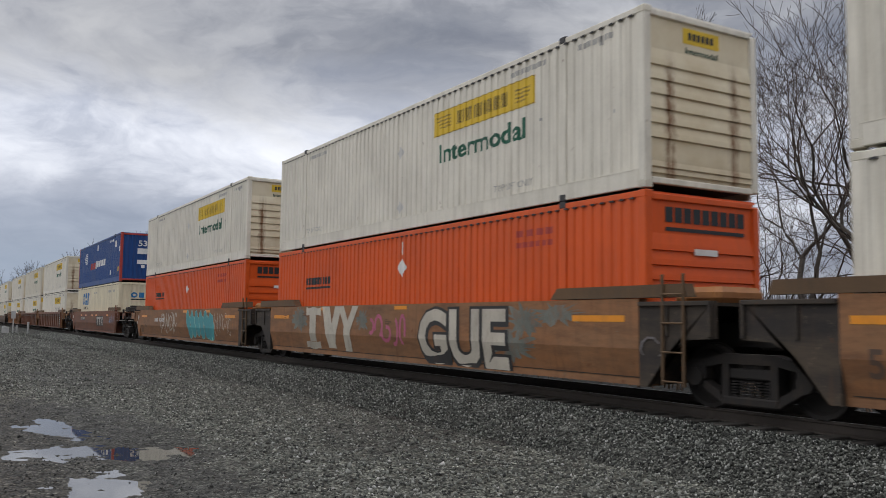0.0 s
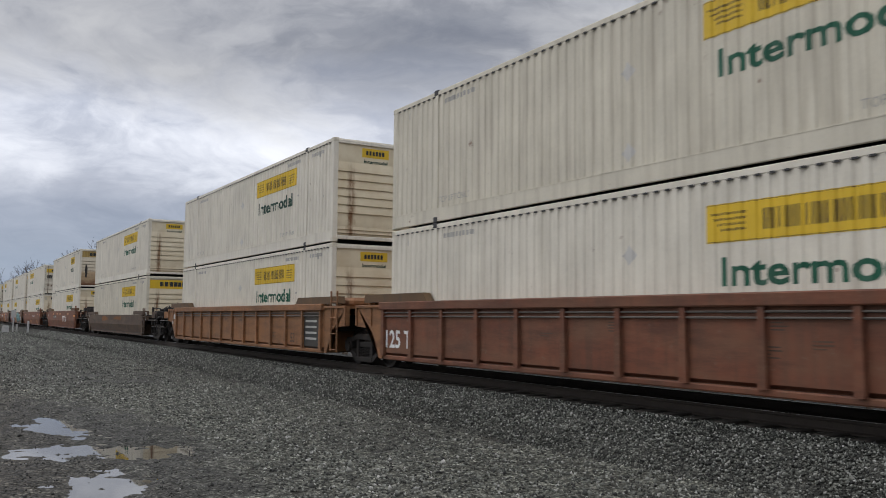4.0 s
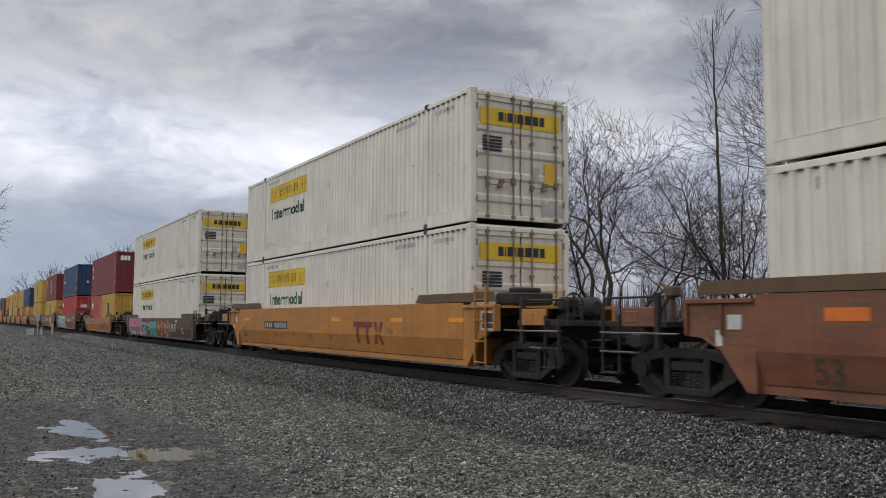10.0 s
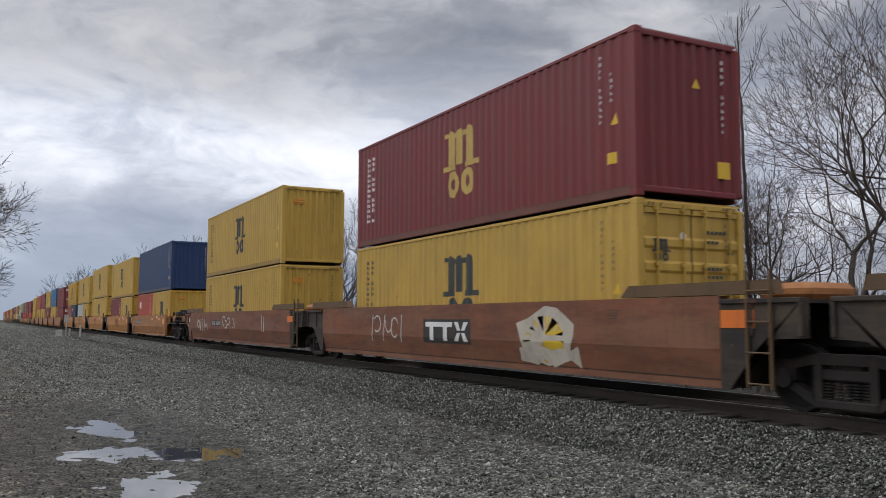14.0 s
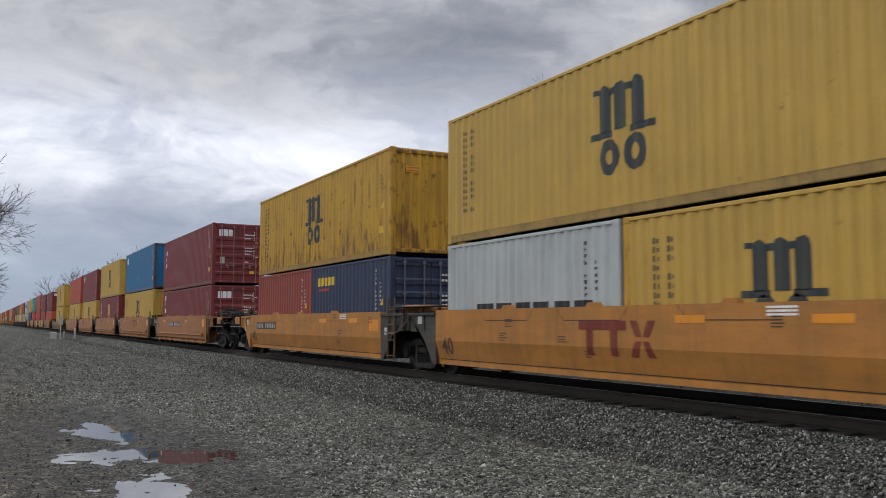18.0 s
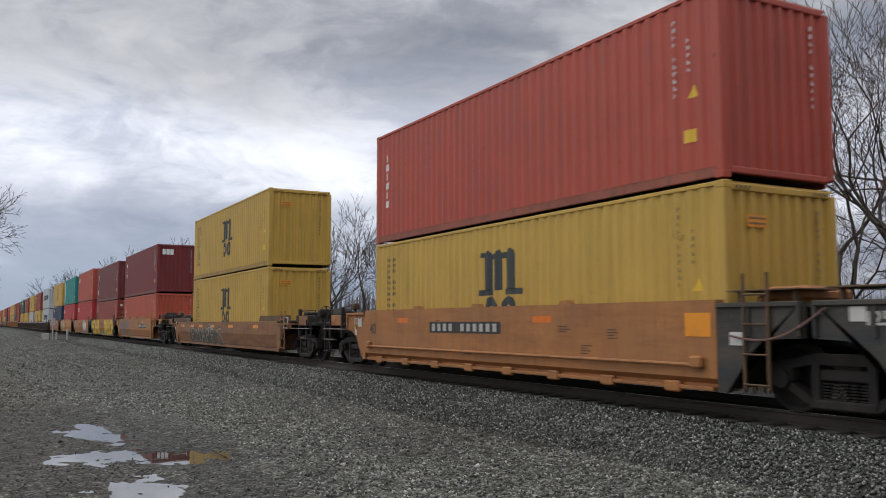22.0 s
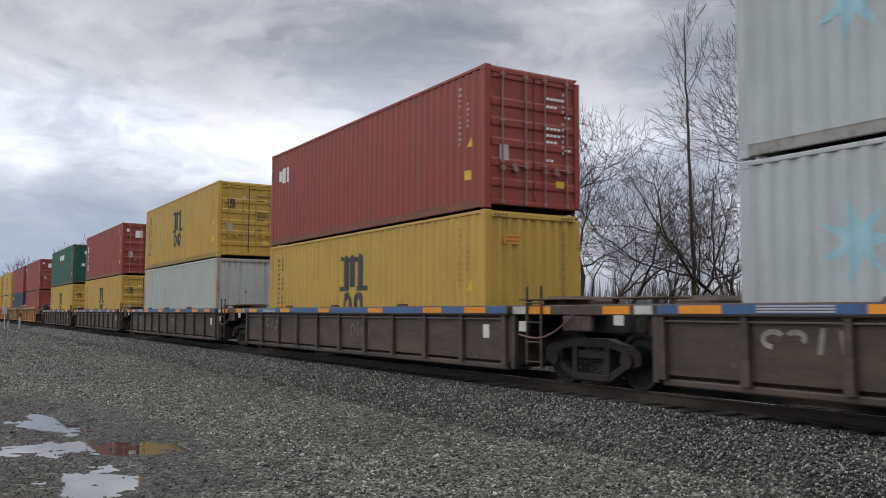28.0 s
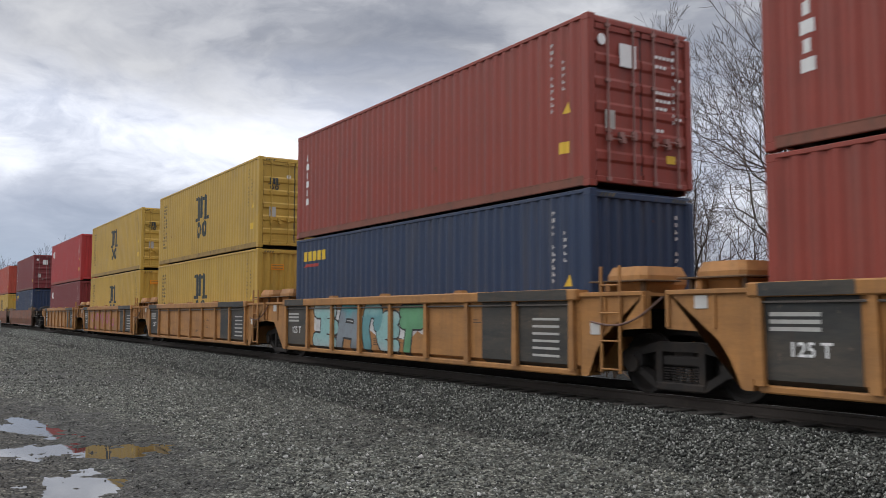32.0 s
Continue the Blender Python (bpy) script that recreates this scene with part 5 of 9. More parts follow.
def small_stencils(ob, reverse=False):
    """Small stencils, corner marks and the placard outlines of the white containers."""
    bits = []
    for x, z in ((-4.15, 0.42), (-14.0, 0.42)):
        bits += word("TOP LIFT ONLY", x, z, 0.13, 1.25)
    on_side(ob, 53, "stencil", bits, FAINT_INK, "grey stencilled words")
    bits = []
    for x0, x1 in ((-3.6, -2.5), (-1.6, -0.75), (-13.8, -12.6)):
        bits += blocks(x0, x1, 2.56, 2.66, [1, 1, 1, 1, 0.4, 1, 1, 1], 0.3)
    bits += [bar(-1.05, 2.50, -0.98, 2.66), bar(-15.4, 2.50, -15.33, 2.66), bar(-0.75, 1.30, -0.71, 1.36), bar(-2.7, 1.55, -2.64, 1.6)]
    on_side(ob, 53, "code_mark", bits, FAINT_INK, "small grey marks")
    for z in (0.55, 1.85):
        on_side(ob, 53, "placard", [[(-8.26, z), (-8.1, z - 0.16), (-7.94, z), (-8.1, z + 0.16)]], PLACARD, "pale diamond placard holder")


def banner_end(ob, kind, tall=TALL):
    """Marks on a leading end: small banner, wide banner, or the doors' banner."""
    x = SIZES[53][0] / 2
    if kind == "small":
        painted_end("end_banner", [[(-0.42, 2.42), (0.42, 2.42), (0.42, 2.68), (-0.42, 2.68)]], x - 0.045, BANNER, ob, "small yellow banner")
        painted_end("end_banner_mark", [bar(-0.30 + 0.1 * i, 2.49, -0.23 + 0.1 * i, 2.61) for i in range(6)], x - 0.038, INK, ob)
        painted_end("end_lettering", word("Intermodal", -0.36, 2.26, 0.10, 0.74), x - 0.045, DARKGREEN_INK, ob)
    elif kind == "wide":
        painted_end("end_banner", [[(-1.12, 2.26), (1.12, 2.26), (1.12, 2.70), (-1.12, 2.70)]], x - 0.045, BANNER, ob, "wide yellow banner")
        painted_end("end_banner_mark", blocks(-0.62, 0.62, 2.37, 2.60, [0.5, 0.12, 0.6, 0.12, 0.62, 0.66, 0.58, 0.50], 0.12), x - 0.038, INK, ob)
    elif kind == "old":
        painted_end("end_banner", [[(-1.13, 2.28), (1.13, 2.28), (1.13, 2.72), (-1.13, 2.72)]], x - 0.045, BANNER_OLD, ob, "faded stained banner")
        painted_end("end_banner_mark", blocks(-0.62, 0.72, 2.37, 2.60, [0.5, 0.12, 0.6, 0.12, 0.62, 0.66, 0.58, 0.50], 0.12), x - 0.038, INK, ob)
        for y, z0, z1, w in ((-0.82, 0.72, 1.75, 0.17), (0.62, 0.9, 1.55, 0.16), (0.82, 0.7, 1.2, 0.2)):
            painted_end("soot_stain", disc(y, (z0 + z1) / 2, w * 0.5, (z1 - z0) / 2, 16, 0.22, int(z0 * 90)), x - 0.008, BLACKPLATE, ob, "dark sooty stain")
    elif kind == "plate":
        painted_end("end_banner_mark", blocks(-0.55, 0.62, 2.40, 2.60, [0.5, 0.12, 0.6, 0.12, 0.62, 0.66, 0.58, 0.50], 0.12), x - 0.040, INK, ob)
        for s in (-1, 1):
            painted_end("end_swoosh", [bar(s * 0.98 - 0.16 + 0.03 * i, 2.58 - 0.07 * i, s * 0.98 + 0.10, 2.61 - 0.07 * i) for i in range(4)], x - 0.040, FAINT_INK, ob)
    elif kind == "door":
        painted_end("end_banner", [[(-1.05, 2.12), (-0.03, 2.12), (-0.03, 2.50), (-1.05, 2.50)], [(0.03, 2.12), (1.05, 2.12), (1.05, 2.50), (0.03, 2.50)]], x - 0.016, BANNER, ob, "yellow banner across both doors")
        painted_end("end_banner_mark", blocks(-0.60, 0.62, 2.22, 2.42, [0.5, 0.12, 0.6, 0.12, 0.62, 0.66, 0.58, 0.50], 0.12), x - 0.008, INK, ob)
        painted_end("door_label", [bar(0.62, 0.92, 0.95, 1.40)], x - 0.012, STICKER, ob, "yellow label")
        painted_end("door_plate", [bar(0.28, 1.0, 0.48, 1.28)], x - 0.012, FAINT_INK, ob, "grey plate")
        painted_end("door_vent", [bar(-1.0, 1.55 + 0.07 * i, -0.50, 1.60 + 0.07 * i) for i in range(5)], x - 0.012, INK, ob, "dark louvred placard holder")
        painted_end("lower_grime", wavy(0.55, 0.14, 1.12, 0.62, 3, 0.35, 5), x - 0.013, BLACKPLATE if ob.get("dirty") else FAINT_INK, ob, "grime near the sill")


RUST = surface("rust_stain", (0.20, 0.085, 0.030), 0.8, 0, 0.35, 0, 0.3, (0.08, 0.04, 0.02), bump=0)


def crest_logo(x, z, k, ink):
    """Three upright bars under one head bar with feet, over two rings: the plain shape of a line's mark."""
    out = []
    for i in range(3):
        a, r = x + 0.42 * k * i, 0.31 * k
        out.append([(a, z + 0.08 * k), (a + r, z + 0.08 * k), (a + r, z + 0.76 * k), (a + 0.86 * r, z + 0.86 * k), (a + 0.55 * r, z + 0.92 * k), (a + 0.15 * r, z + 0.89 * k), (a, z + 0.80 * k)])
        if i:
            out.append(bar(a - 0.13 * k, z + 0.72 * k, a + 0.02 * k, z + 0.84 * k))
    out += [bar(x - 0.14 * k, z + 0.78 * k, x + 0.02 * k, z + 0.88 * k), bar(x - 0.26 * k, z - 0.02 * k, x + 0.34 * k, z + 0.10 * k), bar(x + 0.80 * k, z - 0.02 * k, x + 1.42 * k, z + 0.10 * k)]
    return out


def ring_logo(x, z, k):
    """Two thick rings side by side."""
    return arc(x + 0.28 * k, z + 0.32 * k, 0.27 * k, 0.32 * k, 0.19 * k, 0, 360, 12) + arc(x + 0.95 * k, z + 0.32 * k, 0.28 * k, 0.32 * k, 0.17 * k, 0, 360, 12)


def crest_side(ob, feet, ink, rings=True, tall=TALL):
    """The big mark in the middle of a side."""
    if feet == 20:
        on_side(ob, 20, "crest", crest_logo(-3.35, 1.20, 0.86, ink), ink, "large dark mark")
        on_side(ob, 20, "crest_base", ring_logo(-3.38, 0.72, 0.80), ink)
    else:
        on_side(ob, 40, "crest", crest_logo(-6.66, 1.42, 1.0, ink), ink, "large mark amidships")
        on_side(ob, 40, "crest_base", ring_logo(-6.68, 0.74, 1.0), ink)
    back = -SIZES[feet][0] + 0.72
    col = []
    for dx in (0.0, 0.32):
        for i in range(13):
            if dx == 0 or i % 4 != 3:
                col += [bar(back + dx, tall - 0.50 - 0.145 * i, back + dx + 0.045, tall - 0.40 - 0.145 * i), bar(back + dx + 0.06 + 0.01 * (i % 3), tall - 0.49 - 0.145 * i, back + dx + 0.115, tall - 0.42 - 0.145 * i)]
    on_side(ob, feet, "name_column", col, WORN_MARK if ink is LOGO_DARK else PALE_INK, "column of small marks")


def hazard_edge(ob, tall):
    """Slanted dark ticks at the two corners of the upper end beam of a high container."""
    x = SIZES[40][0] / 2
    for side in (-1, 1):
        ticks = [bar(side * 0.84 - 0.17 + 0.085 * i, tall - 0.125, side * 0.84 - 0.13 + 0.085 * i, tall - 0.065, 0.04) for i in range(4)]
        painted_end("hazard_tick", ticks, x + 0.001, WORN_MARK, ob, "dark slanted ticks")


def code_marks(ob, feet, ink, tall=TALL, tri=True):
    """Number columns, warning stickers and plates at the leading end of a side and on the end."""
    rng = random.Random(len(ob.name) * 7 + feet)
    ink = CODE_INK if ink is PALE_INK else ink

    def digit(x, z, w, h):
        """One small figure, drawn as two thin bars."""
        return [bar(x, z, x + w * 0.45, z + h), bar(x + w * 0.55, z + h * rng.choice((0.0, 0.4)), x + w, z + h * rng.choice((0.6, 1.0)))]
    col = [b for i in range(12) if i not in (4, 11) for b in digit(-0.98, tall - 0.38 - 0.115 * i, 0.06, 0.07)]
    col += [b for i in range(3, 8) for b in digit(-0.68, tall - 0.38 - 0.115 * i, 0.05, 0.06)]
    on_side(ob, feet, "number_column", col, ink, "column of small numbers")
    x = SIZES[feet][0] / 2
    if tri:
        on_side(ob, feet, "warning_triangle", [[(-0.68, 1.30), (-0.46, 1.30), (-0.57, 1.50)]], STICKER, "yellow warning triangle")
        on_side(ob, feet, "warning_label", [bar(-0.80, 0.62, -0.54, 0.82)], STICKER, "yellow label")
    painted_end("end_code", [b for i in range(12) if i not in (4, 11) for b in digit(0.74, tall - 0.42 - 0.125 * i, 0.06, 0.07)], x - 0.018, ink, ob)


def door_marks(ob, feet, ink, tall=TALL, crest=None):
    x = SIZES[feet][0] / 2
    bits = []
    for i, (z, n) in enumerate(((2.35, 5), (2.18, 3), (1.72, 4), (1.58, 4), (1.44, 3), (1.05, 2))):
        bits += blocks(0.32, 0.32 + 0.09 * n, z * tall / 2.9, z * tall / 2.9 + 0.055, [1] * n, 0.35)
    bits += blocks(0.80, 0.95, 2.0, 2.05, [1, 1], 0.4) + blocks(0.80, 0.95, 1.3, 1.35, [1, 1], 0.4)
    painted_end("door_code", bits, x - 0.012, ink, ob, "small numbers on the door")
    painted_end("door_plate", [bar(-0.86, 0.98, -0.64, 1.30)], x - 0.012, FAINT_INK, ob, "grey plate")
    painted_end("door_label", [bar(0.56, 0.52, 0.78, 0.66)], x - 0.012, STICKER, ob, "yellow label")
    if crest is not None:
        painted_end("door_crest", [[(px * 0.24 - 0.92, pz * 0.24 + tall * 0.62) for px, pz in p] for p in crest_logo(0.3, 0.9, 1.0, crest) + ring_logo(0.3, 0.2, 1.0)], x - 0.010, crest, ob, "small dark mark")


def corner_word(ob, feet, ink, z0, z1, count=3, width=0.34, lean=0.0):
    """A word set upright at the trailing corner, as a column of plain blocks."""
    x = -SIZES[feet][0] + 0.55
    step = (z1 - z0) / count
    on_side(ob, feet, "corner_mark", [bar(x + 0.04 * (i % 2), z0 + step * i + 0.05 * step, x + width * (1 - 0.25 * (i % 2)), z0 + step * (i + 0.78), lean) for i in range(count)], ink, "upright white mark")


def block_logo(ob, feet, ink, z, k=0.46, w=0.92):
    x = -SIZES[feet][0] + 0.60
    on_side(ob, feet, "block_logo", [bar(x, z + 0.08, x + 0.26, z + k - 0.06, 0.05), bar(x + 0.36, z, x + 0.60, z + k, 0.04), bar(x + 0.72, z, x + 0.84, z + k)], ink, "white block mark")


# ---------------------------------------------------------------- well cars
HUB, WHEEL_R = 1.66, 0.457     # truck centre past the bay's end; wheel radius


def wheel_mesh():
    """A wheel on the axle's end: tread, flange, dished plate and hub."""
    prof = [(0.0, 0.20), (0.10, 0.20), (0.13, 0.05), (0.35, 0.035), (0.40, 0.075), (0.455, 0.075), (0.46, -0.04), (0.485, -0.05), (0.49, -0.065), (0.40, -0.065), (0.36, -0.03), (0.12, -0.03), (0.0, -0.03)]
    sides, v, f = 28, [], []
    for r, y in prof:
        for i in range(sides):
            t = 2 * math.pi * i / sides
            v.append((r * math.cos(t) if r else 0, -y, r * math.sin(t) if r else 0))
    for k in range(len(prof) - 1):
        for i in range(sides):
            a, b = k * sides + i, k * sides + (i + 1) % sides
            f.append((a, b, b + sides, a + sides))
    return mesh_of("wheel", v, f)


def side_frame_mesh():
    """Cast side frame with pedestals, two openings and the spring nest's pocket, lying in the x, z plane."""
    s = Shape()
    top = [(-1.18, 0.42), (-1.18, 0.60), (-1.02, 0.70), (-0.72, 0.72), (-0.42, 0.80), (0.42, 0.80), (0.72, 0.72), (1.02, 0.70), (1.18, 0.60), (1.18, 0.42), (1.04, 0.36), (0.80, 0.42),
           (0.74, 0.60), (0.44, 0.66), (-0.44, 0.66), (-0.74, 0.60), (-0.80, 0.42), (-1.04, 0.36)]
    k = len(top)
    for y0, y1 in ((-0.09, 0.09),):
        v = [(x, y0, z) for x, z in top] + [(x, y1, z) for x, z in top]
        f = [(i, (i + 1) % k, k + (i + 1) % k, k + i) for i in range(k)]
        quads = [(0, 1, 16, 17), (1, 2, 3, 16), (3, 4, 15, 16), (4, 5, 13, 14), (4, 14, 15), (5, 6, 12, 13), (6, 7, 8, 11), (6, 11, 12), (8, 9, 10, 11), (3, 15, 16)]
        v2 = v
        for q in quads:
            f.append(tuple(reversed(q)))
            f.append(tuple(i + k for i in q))
        s.add(v2, f)
    for sx in (-1, 1):
        s.prism([(0.90, 0.36), (0.98, 0.52), (0.50, 0.27), (0.44, 0.10)] if sx > 0 else [(-0.44, 0.10), (-0.50, 0.27), (-0.98, 0.52), (-0.90, 0.36)], -0.085, 0.085)
        s.box(sx * 0.40 - 0.06, -0.085, 0.20, sx * 0.40 + 0.06, 0.085, 0.70)
        s.tube((sx * 0.9, -0.15, 0.46), (sx * 0.9, 0.1, 0.46), 0.13, 12)
        s.box(sx * 0.9 - 0.15, -0.10, 0.42, sx * 0.9 + 0.15, 0.10, 0.66, 0.02)
    s.box(-0.46, -0.10, 0.10, 0.46, 0.10, 0.22, 0.02)
    return s.mesh("side_frame")


def spring_mesh():
    s = Shape()
    for i in range(5):
        x = -0.27 + i * 0.135
        for j in range(6):
            s.tube((x, -0.02, 0.225 + j * 0.038), (x, -0.02, 0.245 + j * 0.038), 0.058, 8)
    s.box(-0.36, -0.06, 0.46, 0.36, 0.06, 0.60, 0.02)
    return s.mesh("spring_nest")


def add_truck(car, x):
    bolster = cached("bolster", lambda: Shape().box(-0.20, -1.0, 0.44, 0.20, 1.0, 0.68, 0.03).tube((0, 0, 0.66), (0, 0, 0.86), 0.22, 14).mesh("truck"))
    truck = put("truck", bolster, BOGIE, car, "cast steel truck with two axles", at=(x, 0, 0))
    frame_me, spring_me, wheel_me = cached("side_frame", side_frame_mesh), cached("spring", spring_mesh), cached("wheel", wheel_mesh)
    axle = cached("axle", lambda: Shape().tube((0, -0.95, 0), (0, 0.95, 0), 0.075, 10).mesh("axle"))
    tread = cached("tread", lambda: Shape().tube((0, -0.075, 0), (0, 0.03, 0), 0.4635, 28).mesh("wheel_rim"))
    for s in (-1, 1):
        e = put("side_frame", frame_me, BOGIE, truck, at=(0, s * 1.0, 0))
        e.rotation_euler = (0, 0, 0 if s < 0 else math.pi)
        e = put("spring_nest", spring_me, GRIME, truck, at=(0, s * 1.0, 0))
        e["kind"] = "stuff"
        e.rotation_euler = (0, 0, 0 if s < 0 else math.pi)
    for dx in (-0.9, 0.9):
        put("axle", axle, GRIME, truck, at=(dx, 0, WHEEL_R))
        for s in (-1, 1):
            e = put("wheel", wheel_me, WHEEL, truck, at=(dx, s * 0.755, WHEEL_R))
            e.rotation_euler = (0, 0, 0 if s < 0 else math.pi)
    return truck


def sill_mesh(half, top, crease, low, side, lip):
    """Side of a well: upright plate, folded in below the crease, with a top flange, closed behind."""
    prof = [(0.0, top), (0.0, crease), (0.10, low + 0.10), (0.10, low), (0.42, low), (0.42, low + 0.03), (0.16, low + 0.06), (0.13, crease), (0.13, top - 0.10), (0.17, top - 0.10), (0.17, top)]
    k = len(prof)
    v, f = [], []
    xs = [-half, half]
    for x in xs:
        v += [(x, side * (1.5 - d), z) for d, z in prof]
    f = [(i, (i + 1) % k, k + (i + 1) % k, k + i) for i in range(k)]
    f += [(0, 1, 7, 8, 9, 10), (1, 2, 3, 4, 5, 6, 7)]
    f += [tuple(i + k for i in reversed(q)) for q in f[-2:]]
    return mesh_of("side_sill", v, f)


def end_plate_mesh(half, top, low, reach, side, arch):
    """Side plate past the bay, cut away over the truck."""
    if arch:
        cut = [(half + 0.12, low), (half + 0.18, low + 0.02), (half + 0.34, 0.62), (half + 0.52, 0.86), (half + 0.80, 0.97), (half + reach, 1.0)]
    else:
        cut = [(half + 0.10, low), (half + 0.16, low), (half + 0.60, 0.80), (half + 0.95, 0.98), (half + reach, 1.0)]
    outline = [(half, low)] + cut + [(half + reach, top), (half, top)]
    k = len(outline)
    v = [(x, side * 1.492, z) for x, z in outline] + [(x, side * 1.40, z) for x, z in outline]
    f = [(i, (i + 1) % k, k + (i + 1) % k, k + i) for i in range(k)]
    n = len(cut)
    # convex pieces between the cut edge and the top
    for i in range(1, n):
        f += [(i, i + 1, k - 2) if i + 1 <= n else (i, i + 1, k - 2)]
    f += [(0, 1, k - 2, k - 1)]
    f += [tuple(j + k for j in reversed(q)) for q in f[k:]]
    return mesh_of("end_plate", v, f)


def ladder_mesh(z0, z1, top):
    """Two uprights that rise past the deck as grab irons, tied by rungs below it."""
    s = Shape()
    for x in (-0.20, 0.20):
        s.box(x - 0.022, -0.02, z0, x + 0.022, 0.02, z1, 0.008)
    n = 4
    for i in range(n):
        z = z0 + 0.06 + i * (top + 0.05 - z0 - 0.06) / (n - 1)
        s.tube((-0.20, -0.02, z), (0.20, -0.02, z), 0.014, 6)
    return s.mesh("ladder")


def cut_level(poly, z, keep_upper):
    """The part of a flat shape above or below a level."""
    out = []
    for (ax, az), (bx, bz) in zip(poly, poly[1:] + poly[:1]):
        ina, inb = (az >= z) == keep_upper, (bz >= z) == keep_upper
        if ina:
            out.append((ax, az))
        if ina != inb:
            k = (z - az) / (bz - az)
            out.append((ax + (bx - ax) * k, z))
    return out


def decal(car, name, polys, material, half, label="", top=None, lift=0.004):
    """Paint on the side that faces the yard, following its fold; x runs back from the bay's leading end."""
    crease, low = car["crease"], car["low"]
    v, f = [], []
    for number, poly in enumerate(polys):
        poly = [(x + half, z) for x, z in poly]
        for upper in (True, False):
            piece = cut_level(poly, crease, upper)
            if len(piece) > 2:
                piece = cut_level(piece, car["low"] + 0.03, True)
            if len(piece) > 2:
                piece = cut_level(piece, car["top"] + 0.02, False)
            if len(piece) < 3:
                continue
            k = len(v)
            for x, z in piece:
                fold = 0.10 * min(1.0, max(0.0, (crease - z) / (crease - low - 0.10)))
                v.append((x, -1.5 + fold - lift - 0.00003 * (number % 60), z))
            f.append(tuple(range(k, k + len(piece))))
    return fine(put(name, mesh_of(name, v, f), material, car, label))


